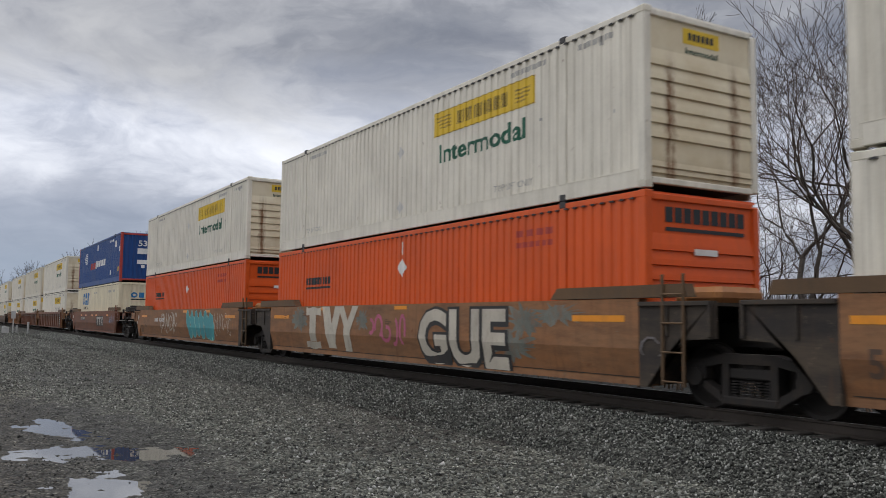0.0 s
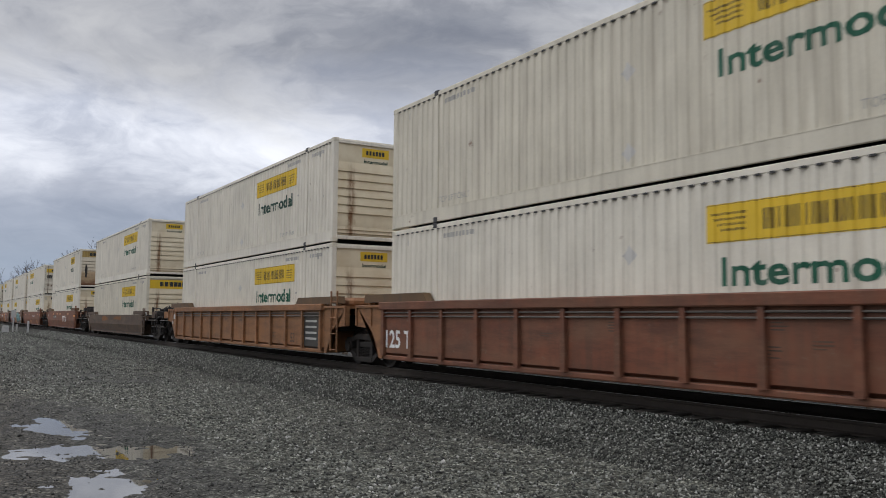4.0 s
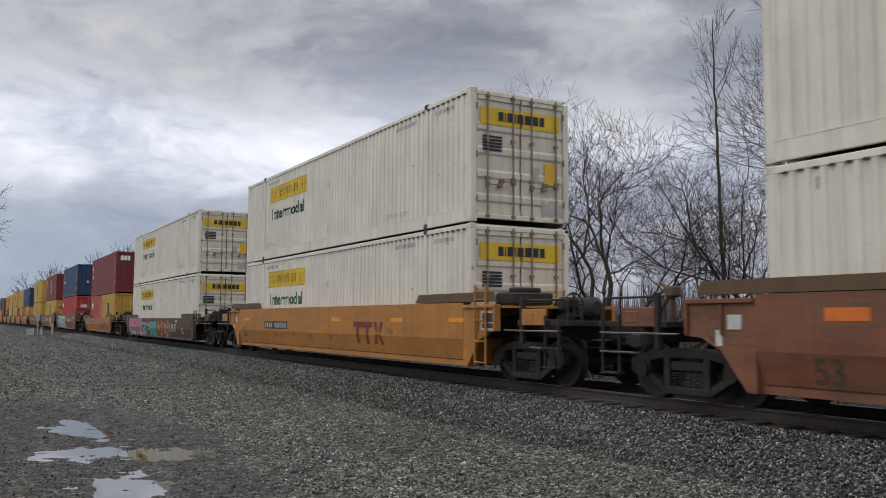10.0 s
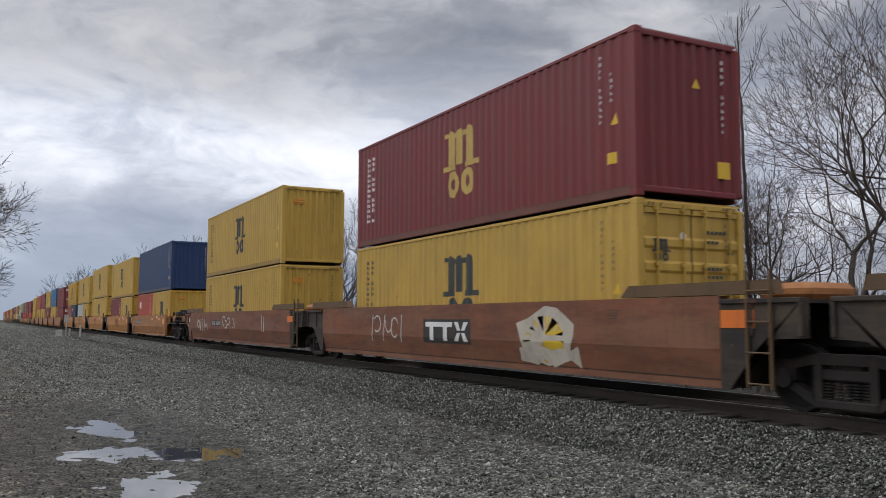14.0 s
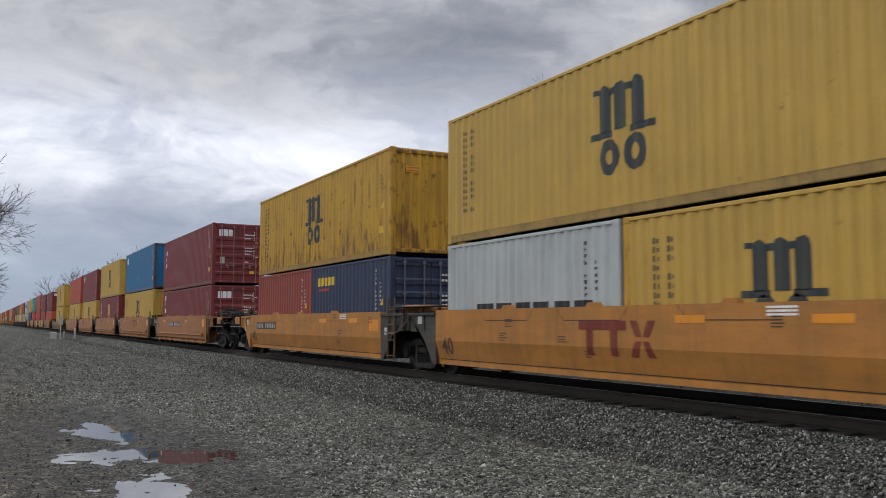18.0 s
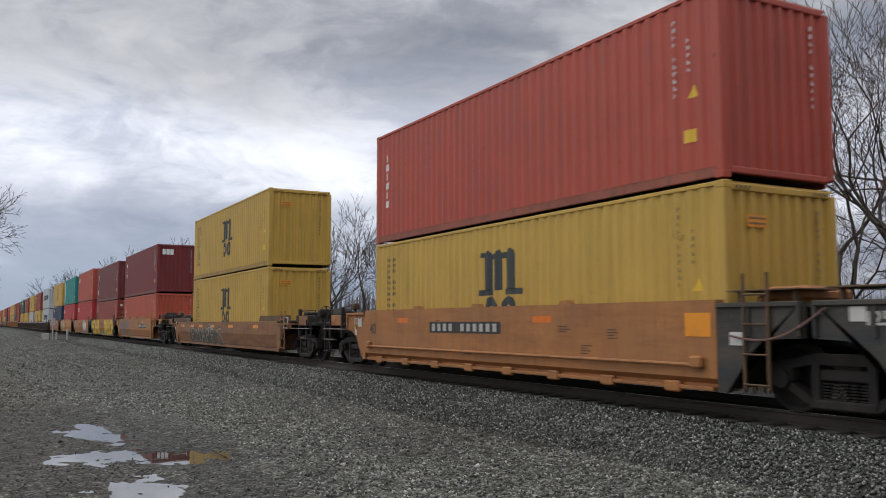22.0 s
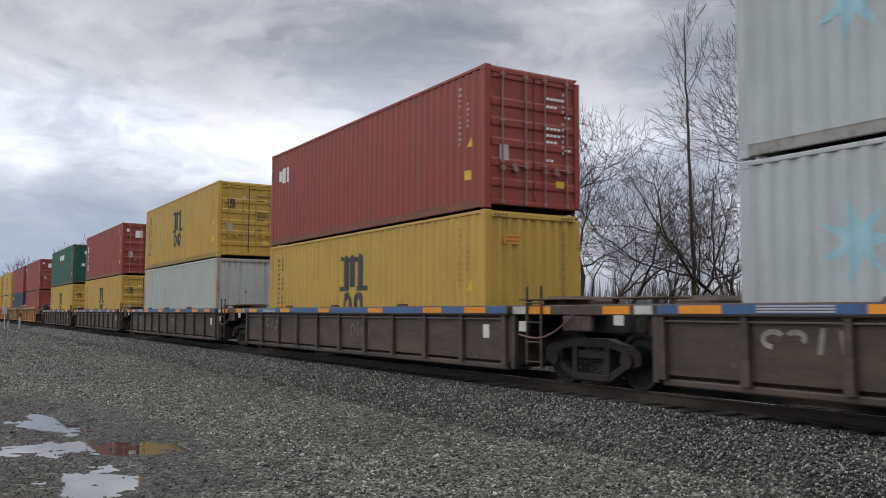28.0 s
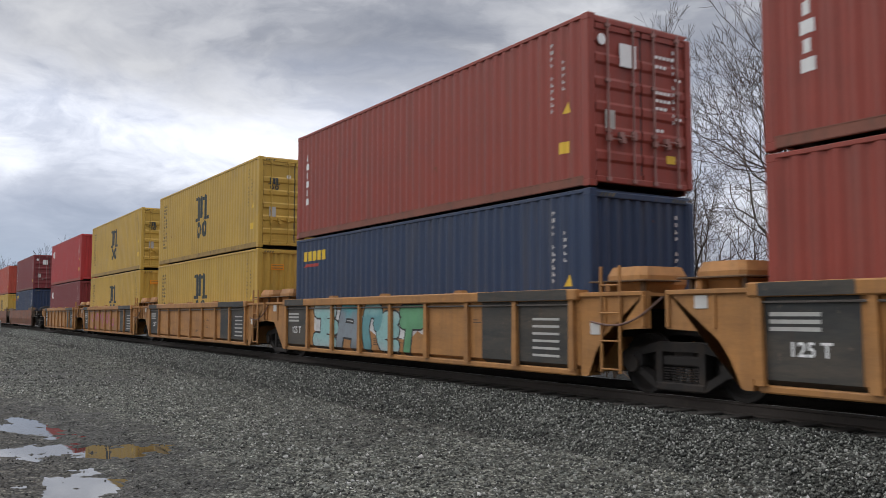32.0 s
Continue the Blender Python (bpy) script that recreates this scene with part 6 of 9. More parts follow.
def well_car(feet, style, paint, ends, top=1.57, crease=0.82, low=0.27, front_coupled=False, rear_coupled=False, label="", last=False, guides=True, rib=None, arch=False):
    """One well unit; origin in the middle of its bay on the rail's level. Carries the truck at its leading end."""
    half = {53: 8.12, 48: 7.36, 40: 6.14}[feet]
    tip = ends
    car = tagged(new("well_car"), label, "rail car", "well cars of the train")
    car["crease"], car["low"], car["top"] = crease, low, top
    for s in (-1, 1):
        me = cached(("sill", half, top, crease, low, s), lambda: sill_mesh(half, top, crease, low, s, 0.1))
        put("side_sill", me, paint, car)
    if style == "ribbed":
        n = {53: 12, 48: 10, 40: 8}[feet]
        me = cached(("rib", top, low), lambda: Shape().prism([(-0.07, low + 0.08), (0.07, low + 0.08), (0.05, top - 0.16), (-0.05, top - 0.16)], -0.075, 0.0).mesh("rib"))
        for i in range(n + 1):
            for s in (-1, 1):
                e = put("rib", me, rib or paint, car, at=(-half + 0.15 + (2 * half - 0.3) * i / n, s * 1.5, 0))
                e.rotation_euler = (0, 0, 0 if s < 0 else math.pi)
        me = cached(("chord", half, top), lambda: Shape().box(-half, -0.10, top - 0.17, half, 0.02, top + 0.012, 0.02).mesh("top_chord"))
        for s in (-1, 1):
            e = put("top_chord", me, rib or paint, car, at=(0, s * 1.5, 0))
            e.rotation_euler = (0, 0, 0 if s < 0 else math.pi)
        for k, dz in enumerate((0.235, 0.315) if feet == 53 else (0.235,)):
            pipe = cached(("conduit", half, top, dz), lambda: Shape().tube((-half + 0.2, -0.035, top - dz), (half - 0.2, -0.035, top - dz), 0.016, 6).mesh("conduit"))
            put("conduit", pipe, PALE_STEEL, car, "thin pipe under the top chord", at=(0, -1.5, 0))
        me = cached(("foot", half, low), lambda: Shape().box(-half + 0.1, -0.05, low - 0.01, half - 0.1, 0.10, low + 0.09, 0.02).mesh("bottom_chord"))
        for s in (-1, 1):
            e = put("bottom_chord", me, paint, car, at=(0, s * 1.46, 0))
            e.rotation_euler = (0, 0, 0 if s < 0 else math.pi)
    if style == "piped":
        me = cached("pipe", lambda: Shape().tube((-half + 0.3, -1.555, low + 0.36), (half - 0.3, -1.555, low + 0.36), 0.028, 8).mesh("air_pipe"))
        put("air_pipe", me, paint, car)
        lug = cached("lug", lambda: Shape().box(-0.16, -0.09, -0.08, 0.16, 0.0, 0.08, 0.02).mesh("bottom_lug"))
        for i in range(8):
            put("bottom_lug", lug, paint, car, at=(-half + 0.9 + i * (2 * half - 1.8) / 7, -1.42, low + 0.03))
        clampm = cached("clamp", lambda: Shape().box(-0.12, -0.10, -0.09, 0.12, 0.0, 0.09, 0.03).mesh("pipe_cover"))
        for x in (-half + 0.35, half - 0.35):
            put("pipe_cover", clampm, paint, car, at=(x, -1.5, low + 0.40))
        lip = cached(("lip", half), lambda: Shape().box(-half + 0.1, -0.05, 0, half - 0.1, 0.05, 0.06, 0.01).mesh("bottom_flange"))
        put("bottom_flange", lip, paint, car, at=(0, -1.44, low))
    # floor beams of the well
    me = cached(("wellfloor", half), lambda: well_floor(half))
    put("well_floor", me, GRIME, car, "dark floor members of the well")
    # ends
    for sx, coupled in ((1, front_coupled), (-1, rear_coupled)):
        reach = 1.42
        ends = (paint if tip in (CAR_SOOT, CAR_SLATE) else tip) if coupled else tip
        if coupled and style != "ribbed":
            reach = 1.25
        if style == "ribbed" and feet == 48:
            bar_me = cached(("endbar", half, top), lambda: Shape().box(0.0, -0.06, top - 0.16, 1.95, 0.06, top + 0.012, 0.015).box(1.45, -0.05, top - 0.42, 1.92, 0.04, top - 0.165, 0.02).box(-0.02, -0.05, low + 0.02, 0.10, 0.05, top - 0.165, 0.01).mesh("end_bar"))
            for s in (-1, 1):
                e = put("end_bar", bar_me, ends, car, "dark bar over the open truck", at=(sx * half, s * 1.45, 0))
                e.rotation_euler = (0, 0, 0 if sx > 0 else math.pi)
            wall = cached(("bulkhead", half, top, low), lambda: Shape().box(-0.06, -1.38, low + 0.04, 0.0, 1.38, top - 0.14, 0.01).mesh("end_bulkhead"))
            put("end_bulkhead", wall, GRIME, car, "dark wall at the end of the well", at=(sx * half - (0.0 if sx > 0 else -0.06), 0, 0))
            side_bits = (("amber_patch", 0.55, 1.15, AMBER), ("tape_patch", 0.08, 0.45, TAPE))
            for nm, xa, xb, mat in side_bits:
                v = [(sx * (half + px), -1.515, pz) for px, pz in ((xa, top - 0.14), (xb, top - 0.14), (xb, top - 0.01), (xa, top - 0.01))]
                put(nm, mesh_of(nm, v, [(0, 1, 2, 3) if sx > 0 else (3, 2, 1, 0)]), mat, car)
        for s in (() if style == "ribbed" and feet == 48 else (-1, 1)):
            me = cached(("endplate", half, top, low, reach, s, arch), lambda: end_plate_mesh(half, top - 0.05, low, reach, s, arch))
            e = put("end_plate", me, ends, car)
            if sx < 0:
                e.rotation_euler = (0, 0, math.pi)
        me = cached(("stub", half, coupled), lambda: stub_mesh(half, coupled))
        e = put("end_sill", me, GRIME, car, "dark end sill over the truck")
        e.rotation_euler = (0, 0, 0 if sx > 0 else math.pi)
        me = cached(("deck", half, top), lambda: Shape().box(half + 0.05, -1.38, top - 0.12, half + 1.35, 1.38, top - 0.07).box(half, -1.37, 0.30, half + 0.05, 1.37, top - 0.05).mesh("end_deck"))
        e = put("end_deck", me, ends, car)
        e.rotation_euler = (0, 0, 0 if sx > 0 else math.pi)
        lad = cached(("ladder", top), lambda: ladder_mesh(0.32, top + 0.34, top))
        if sx > 0:
            put("ladder", lad, GUIDE if tip in (CAR_SLATE, CAR_SOOT) else ends, car, at=(half + 0.72, -1.53, 0))
        else:
            e = put("ladder", lad, ends, car, at=(-half - 0.72, 1.53, 0))
            e.rotation_euler = (0, 0, math.pi)
        if coupled:
            add_coupled_end(car, sx, half, top, ends)
        else:
            joint = cached("joint", lambda: Shape().box(-0.30, -0.42, 0.0, 0.30, 0.42, 0.42, 0.05).tube((0, 0, 0.42), (0, 0, 0.5), 0.25, 12).mesh("joint_casting"))
            if sx > 0:
                put("joint_casting", joint, GRIME, car, at=(half + HUB - 0.1, 0, 0.84))
            lump = cached("lump", lambda: Shape().box(-0.42, -0.5, 0.0, 0.42, 0.5, 0.24, 0.09).box(-0.30, -0.62, 0.0, -0.18, 0.62, 0.10, 0.02).mesh("access_cover"))
            put("access_cover", lump, CAR_DULL if ends in (CAR_SLATE, CAR_SOOT) else ends, car, "rounded cover over the joint", at=(sx * (half + 0.72), -0.55 * sx if not arch else -0.75, top - 0.07)).scale = (1, 1, 1.7 if arch and feet == 40 else 1)
            if not guides:
                step = cached(("walkway", half), lambda: Shape().box(0.12, -1.42, 0.10, 1.30, -0.62, 0.125, 0.006).box(0.22, -1.30, -0.06, 0.28, -1.24, 0.10).box(1.12, -1.30, -0.06, 1.18, -1.24, 0.10).mesh("walkway"))
                e = put("walkway", step, GUIDE, car, "worn steel walkway over the joint", at=(sx * half, 0, top))
                e.scale = (sx, 1, 1)
                tag = cached("plate_tag_small", lambda: Shape().box(-0.11, -0.008, -0.09, 0.11, 0.0, 0.09, 0.003).mesh("plate_tag"))
                put("plate_tag", tag, PLACARD, car, "pale tag plate", at=(sx * (half + (0.35 if sx > 0 else 0.80)), -1.496, 0.98 if sx > 0 else top - 0.22))
                if sx > 0:
                    wire = cached("slack_cable", cable_mesh)
                    put("slack_cable", wire, WIRE, car, "slack reddish cable across the joint", at=(half, -1.5, top))
        # folded edges of the end plate
        if not (style == "ribbed" and feet == 48):
            lip = cached(("lip2", top, reach), lambda: Shape().box(0.02, -0.05, top - 0.115, reach - 0.02, 0.0, top - 0.05, 0.008).box(reach - 0.07, -0.045, 1.02, reach - 0.01, 0.0, top - 0.11, 0.008).box(0.55, -0.03, 1.02, 0.60, 0.0, top - 0.11, 0.006).mesh("end_flange"))
            for s in (-1,):
                e = put("end_flange", lip, ends, car, at=(sx * half, s * 1.492, 0))
                e.scale = (sx, -s, 1)
    add_truck(car, half + HUB)
    if rear_coupled or last:
        add_truck(car, -half - HUB)
    if guides:
        raised = cached(("raised", top), lambda: Shape().prism([(-1.55, 0.012), (1.55, 0.012), (1.50, 0.20), (-1.36, 0.20)], -0.07, 0.12).mesh("container_guide"))
        for sx in (-1, 1):
            for s in (-1,):
                e = put("container_guide", raised, GUIDE if paint is not CAR_DARK else CAR_DARK, car, at=(sx * (half - 0.58), s * 1.44, top))
                if sx < 0:
                    e.scale = (-1, 1, 1)
    else:
        lug = cached("toplug", lambda: Shape().prism([(-0.16, 0.0), (0.16, 0.0), (0.10, 0.07), (-0.10, 0.07)], -0.04, 0.10).mesh("guide_lug"))
        for k in (-0.52, -0.08, 0.42):
            put("guide_lug", lug, paint, car, at=(k * half, -1.44, top))
            put("guide_lug", lug, paint, car, at=(k * half, 1.38, top))
    return car


def well_floor(half):
    s = Shape()
    for i in range(9):
        x = -half + 0.3 + i * (2 * half - 0.6) / 8
        s.box(x - 0.12, -1.1, 0.27, x + 0.12, 1.1, 0.35)
    for y in (-1.1, 1.0):
        s.box(-half, y, 0.27, half, y + 0.1, 0.36)
    return s.mesh("well_floor")


def stub_mesh(half, coupled):
    s = Shape()
    s.prism([(half, 0.55), (half + 0.9, 0.88), (half + (3.35 if coupled else 1.55), 0.88), (half + (3.35 if coupled else 1.55), 1.14), (half, 1.30)], -0.42, 0.42)
    s.box(half - 0.05, -1.35, 0.85, half + 0.35, 1.35, 1.28, 0.03)
    return s.mesh("end_sill")


def add_coupled_end(car, sx, half, top, ends):
    """Platform, reservoir, brake wheel, steps and coupler of an end that is coupled to the next car."""
    turn = 0 if sx > 0 else math.pi
    c, s_ = math.cos(turn), math.sin(turn)

    def on(name, key, make, material, x, y, z, label=""):
        e = put(name, cached(key, make), material, car, label, at=(x * c - y * s_, x * s_ + y * c, z))
        e.rotation_euler = (0, 0, turn)
        return e
    on("crossover_platform", "crossover", lambda: platform_mesh(), GRIME, half + 2.55, 0, 1.18)
    on("platform_rail", "platform_rail", platform_rail_mesh, GRIME, half + 2.55, -1.3 if sx > 0 else 1.3, 1.2)
    on("coupler", "coupler", lambda: Shape().box(-0.5, -0.09, -0.09, 0.12, 0.09, 0.09, 0.02).box(0.08, -0.17, -0.15, 0.34, 0.15, 0.15, 0.05).box(0.28, -0.20, -0.14, 0.42, -0.06, 0.14, 0.04).mesh("coupler"), DARKSTEEL, half + 3.45, 0, 0.86)
    on("air_hose", "hose", lambda: hose_mesh(), DARKSTEEL, half + 3.3, 0.3, 0.85)
    near_y = -1.0
    on("end_step", "steps", lambda: Shape().box(-0.22, -0.02, 0, -0.18, 0.02, 0.95).box(0.18, -0.02, 0, 0.22, 0.02, 0.95).box(-0.2, -0.10, 0.02, 0.2, 0.06, 0.05).box(-0.2, -0.10, 0.36, 0.2, 0.06, 0.39).mesh("end_step"), GRIME, half + 2.95, near_y * c * 1.42 if sx > 0 else 1.42, 0.35)
    on("corner_stanchion", "stanchion", lambda: Shape().box(-0.05, -0.05, 0, 0.05, 0.05, 0.86, 0.01).mesh("corner_stanchion"), GRIME, half + 1.95, -1.35 if sx > 0 else 1.35, 0.78)
    # Grab irons in paler steel: the light along their tops is put into the colour.
    for z, a, b in ((1.02, 1.50, 3.15), (0.72, 2.35, 3.15)):
        grab = cached(("grab", z), lambda: Shape().tube((a, 0, 0), (b, 0, 0), 0.017, 6).tube((a, 0, 0), (a, 0.10, 0), 0.015, 6).tube((b, 0, 0), (b, 0.10, 0), 0.015, 6).mesh("grab_iron"))
        e = put("grab_iron", grab, PALE_STEEL, car, "pale grab iron", at=(sx * half, -1.47, z))
        e.scale = (sx, 1, 1)
    skirt = cached("skirt", lambda: Shape().box(-0.38, -0.02, 0.0, 0.38, 0.02, 0.30, 0.01).box(-0.30, -0.03, 0.06, 0.0, 0.0, 0.24, 0.008).mesh("side_skirt"))
    put("side_skirt", skirt, ends, car, "dirty plate hung below the deck", at=(sx * (half + 2.35), -1.38, 1.12))
    if sx > 0:
        plate = cached("plate_frame", lambda: Shape().box(-0.24, -0.012, -0.19, 0.24, 0.0, -0.15).box(-0.24, -0.012, 0.15, 0.24, 0.0, 0.19).box(-0.24, -0.012, -0.15, -0.20, 0.0, 0.15).box(0.20, -0.012, -0.15, 0.24, 0.0, 0.15)
                       .box(-0.20, -0.010, -0.05, 0.20, 0.0, -0.03).mesh("placard_frame"))
        panel = put("placard_panel", cached("plate_back", lambda: Shape().box(-0.20, -0.006, -0.15, 0.20, 0.0, 0.15).mesh("placard_panel")), CAR_SLATE, car, "dark test panel", at=(half + 0.95, -1.496, 1.20))
        put("placard_frame", plate, TAPE, panel, "pale painted frame", at=(0, -0.002, 0))
        on("air_reservoir", "reservoir", lambda: tank_mesh(), GRIME, half + 1.55, 0.25, 1.46, "round air tank")
        on("brake_stand", "stand", lambda: Shape().box(-0.09, -0.10, 0, 0.09, 0.10, 0.36, 0.02).box(-0.13, -0.20, 0.18, 0.13, 0.20, 0.44, 0.05).mesh("brake_stand"), GRIME, half + 2.55, -0.75, 1.2)
        on("brake_wheel", "handwheel", lambda: handwheel_mesh(), GRIME, half + 2.72, -0.75, 1.50)
        on("equipment_box", "ebox", lambda: Shape().box(-0.35, -0.5, 0, 0.35, 0.5, 0.26, 0.04).box(-0.15, -0.3, 0.26, 0.2, 0.3, 0.36, 0.03).mesh("equipment_box"), GRIME, half + 0.70, -0.45, top - 0.05)
    else:
        for k, (dx, z, w, h) in enumerate(((0.35, 1.20, 0.12, 0.10), (0.62, 0.98, 0.06, 0.11))):
            put("plate_tag", cached(("tag", k), lambda: Shape().box(-w, -0.008, -h, w, 0.0, h, 0.003).mesh("plate_tag")), PLACARD, car, "pale tag plate", at=(-half - dx, -1.496, z))
        on("brake_valve", "valve", lambda: Shape().box(-0.25, -0.2, 0, 0.25, 0.2, 0.3, 0.05).tube((0, -0.3, 0.15), (0, 0.3, 0.15), 0.12, 10).mesh("brake_valve"), GRIME, half + 1.4, 0.3, 1.25)
        on("hand_pump", "pump", lambda: Shape().tube((0, 0, 0), (0, 0, 0.5), 0.05, 8).box(-0.12, -0.1, 0.38, 0.12, 0.1, 0.56, 0.03).tube((0, 0, 0.45), (0.28, 0, 0.62), 0.03, 6).mesh("hand_pump"), CAR_DARK, half + 2.1, 0.9, 1.2)


def bent(points, r, sides=6):
    """A bent pipe through the points."""
    pts = [Vector(p) for p in points]
    v, f = [], []
    for i, p in enumerate(pts):
        d = (pts[min(i + 1, len(pts) - 1)] - pts[max(i - 1, 0)]).normalized()
        u = Vector((0.3, 1, 0.2)).cross(d).normalized()
        s = d.cross(u)
        v += [p + (u * math.cos(2 * math.pi * j / sides) + s * math.sin(2 * math.pi * j / sides)) * r for j in range(sides)]
    for i in range(len(pts) - 1):
        f += [(i * sides + j, i * sides + (j + 1) % sides, (i + 1) * sides + (j + 1) % sides, (i + 1) * sides + j) for j in range(sides)]
    return v, f


def cable_mesh():
    """A cable that sags from the ladder over the truck to the next unit."""
    v, f = bent([(0.30 + 1.5 * i / 10, -0.045, -0.50 + 0.36 * i / 10 - 0.20 * math.sin(math.pi * i / 10)) for i in range(11)], 0.017)
    return mesh_of("slack_cable", v, f)


def platform_mesh():
    return Shape().box(-0.78, -1.36, -0.07, 0.78, 1.36, 0.03, 0.012).mesh("crossover_platform")


def platform_rail_mesh():
    v, f = bent([(0.7, 0, 0), (0.7, 0, 0.34), (0.66, 0, 0.38), (-0.66, 0, 0.38), (-0.7, 0, 0.34), (-0.7, 0, 0)], 0.02)
    return mesh_of("platform_rail", v, f)


def tank_mesh():
    s = Shape().tube((-0.55, 0, 0), (0.55, 0, 0), 0.21, 16)
    s.tube((-0.62, 0, 0), (-0.55, 0, 0), 0.13, 16, 0.21).tube((0.55, 0, 0), (0.62, 0, 0), 0.21, 16, 0.13)
    s.box(-0.4, -0.18, -0.30, -0.32, 0.18, -0.1).box(0.32, -0.18, -0.30, 0.4, 0.18, -0.1)
    return s.mesh("air_reservoir")


def handwheel_mesh():
    n = 18
    v, f = bent([(0, 0.22 * math.cos(2 * math.pi * i / n), 0.22 * math.sin(2 * math.pi * i / n)) for i in range(n + 1)], 0.016)
    s = Shape().add(v, f)
    s.box(-0.012, -0.21, -0.02, 0.012, 0.21, 0.02).box(-0.012, -0.02, -0.21, 0.012, 0.02, 0.21)
    return s.mesh("brake_wheel")


def hose_mesh():
    v, f = bent([(0, 0, 0), (0.12, 0, -0.15), (0.28, -0.02, -0.28), (0.48, -0.05, -0.34)], 0.028, 7)
    return mesh_of("air_hose", v, f)


# ---------------------------------------------------------------- the train
MOVING = []               # thing, place along the track at the start, height of its base
FRONT, REAR = (-6.55, -2.86), (-13.55, -9.90)


def white_box(end, where, paint=None, small="", **more):
    kind = {"small": "slats", "wide": "slats", "old": "slats", "plate": "slats", "blank": "slats", "door": "doors"}[end]
    about = {"door": "white 53-foot container, door end leading, with a yellow banner", "old": "white 53-foot container with a rusty stained end wall",
             "plate": "white 53-foot container with a ribbed end and yellow banner"}.get(end, "white ribbed 53-foot container with a yellow banner on its side")
    ob = container(53, paint or WHITE, kind, TALL, about, rod_paint=RUSTY_ROD if end == "door" else None, casting_paint=WHITE_B,
                   end_paint=STAINED if end == "old" else RUSTY_END if end in ("wide", "small", "blank", "plate") else (WHITE_B if end == "door" else paint or WHITE))
    if where:
        banner_side(ob, where, **more)
    small_stencils(ob)
    banner_end(ob, end)
    return ob, 53


def orange_box():
    ob = container(53, ORANGE, "slats", TALL, "bright orange 53-foot container with a ribbed end wall")
    on_side(ob, 53, "dark_mark", blocks(-13.84, -12.1, 1.82, 2.02, [1] * 9, 0.25) + [bar(-13.84, 1.70, -12.1, 1.76)], INK, "dark mark over a bar")
    on_side(ob, 53, "placard", [[(-8.16, 2.06), (-7.94, 1.84), (-7.72, 2.06), (-7.94, 2.28)]], PALE_INK, "pale diamond placard")
    on_side(ob, 53, "pale_stripe", [bar(-7.98, 2.36, -7.90, 2.66)], PALE_INK)
    on_side(ob, 53, "side_code", blocks(-3.4, -2.3, 2.40, 2.52, [1, 1, 1, 1], 0.4) + blocks(-3.4, -2.3, 2.2, 2.3, [1, 1, 1, 1, 1, 1], 0.3), LOGO_RED, "faint numbers")
    x = SIZES[53][0] / 2
    painted_end("end_mark", blocks(-0.85, 0.95, 2.42, 2.66, [1] * 9, 0.22) + [bar(-0.85, 2.28, 0.95, 2.34)], x - 0.04, INK, ob, "dark mark over a bar")
    painted_end("end_plate_mark", [bar(-0.25, 1.92, 0.28, 2.02)], x - 0.008, PALE_INK, ob)
    return ob, 53


def royal_box():
    ob = container(53, ROYAL, "plain", TALL, "royal blue 53-foot container with red corner posts", posts=LOGO_RED)
    on_side(ob, 53, "red_mark", blocks(-10.85, -8.95, 1.12, 1.55, [1, 1, 1, 1, 1], 0.2, 0.04), LOGO_RED, "red mark")
    on_side(ob, 53, "white_mark", [bar(-8.8, 1.12, -8.4, 1.62, 0.05)] + blocks(-8.3, -5.05, 1.20, 1.60, [1] * 9, 0.22, 0.05), PALE_INK, "large white mark")
    on_side(ob, 53, "globe", [p for i in range(6) for p in [bar(-13.1 - 0.42 * math.sin(0.5 * i + 0.3), 1.62 + 0.13 * i, -12.3, 1.69 + 0.13 * i)]], PALE_INK, "white striped globe mark")
    on_side(ob, 53, "side_notice", [bar(-8.3, 2.3, -7.9, 2.66), bar(-2.0, 2.1, -1.3, 2.5), bar(-3.3, 0.5, -2.9, 0.8), bar(-0.55, 1.8, -0.3, 2.1)] + blocks(-3.6, -2.4, 2.5, 2.64, [1] * 5, 0.3), PALE_INK, "white plates and numbers")
    on_side(ob, 53, "side_label", [bar(-0.8, 0.62, -0.5, 0.9)], STICKER, "yellow label")
    x = SIZES[53][0] / 2
    painted_end("end_number", [[(p[0], p[1]) for p in t] for t in word("53", -0.30, 2.12, 0.34, 0.50)], x - 0.015, PALE_INK, ob, "white number")
    painted_end("end_notice", [bar(-0.34, 1.65, 0.22, 1.98), bar(-0.34, 1.05, 0.22, 1.30), bar(-0.1, 0.82, 0.1, 1.0)] + [bar(0.62, 1.0 + 0.15 * i, 0.72, 1.1 + 0.15 * i) for i in range(11)], x - 0.015, PALE_INK, ob)
    return ob, 53


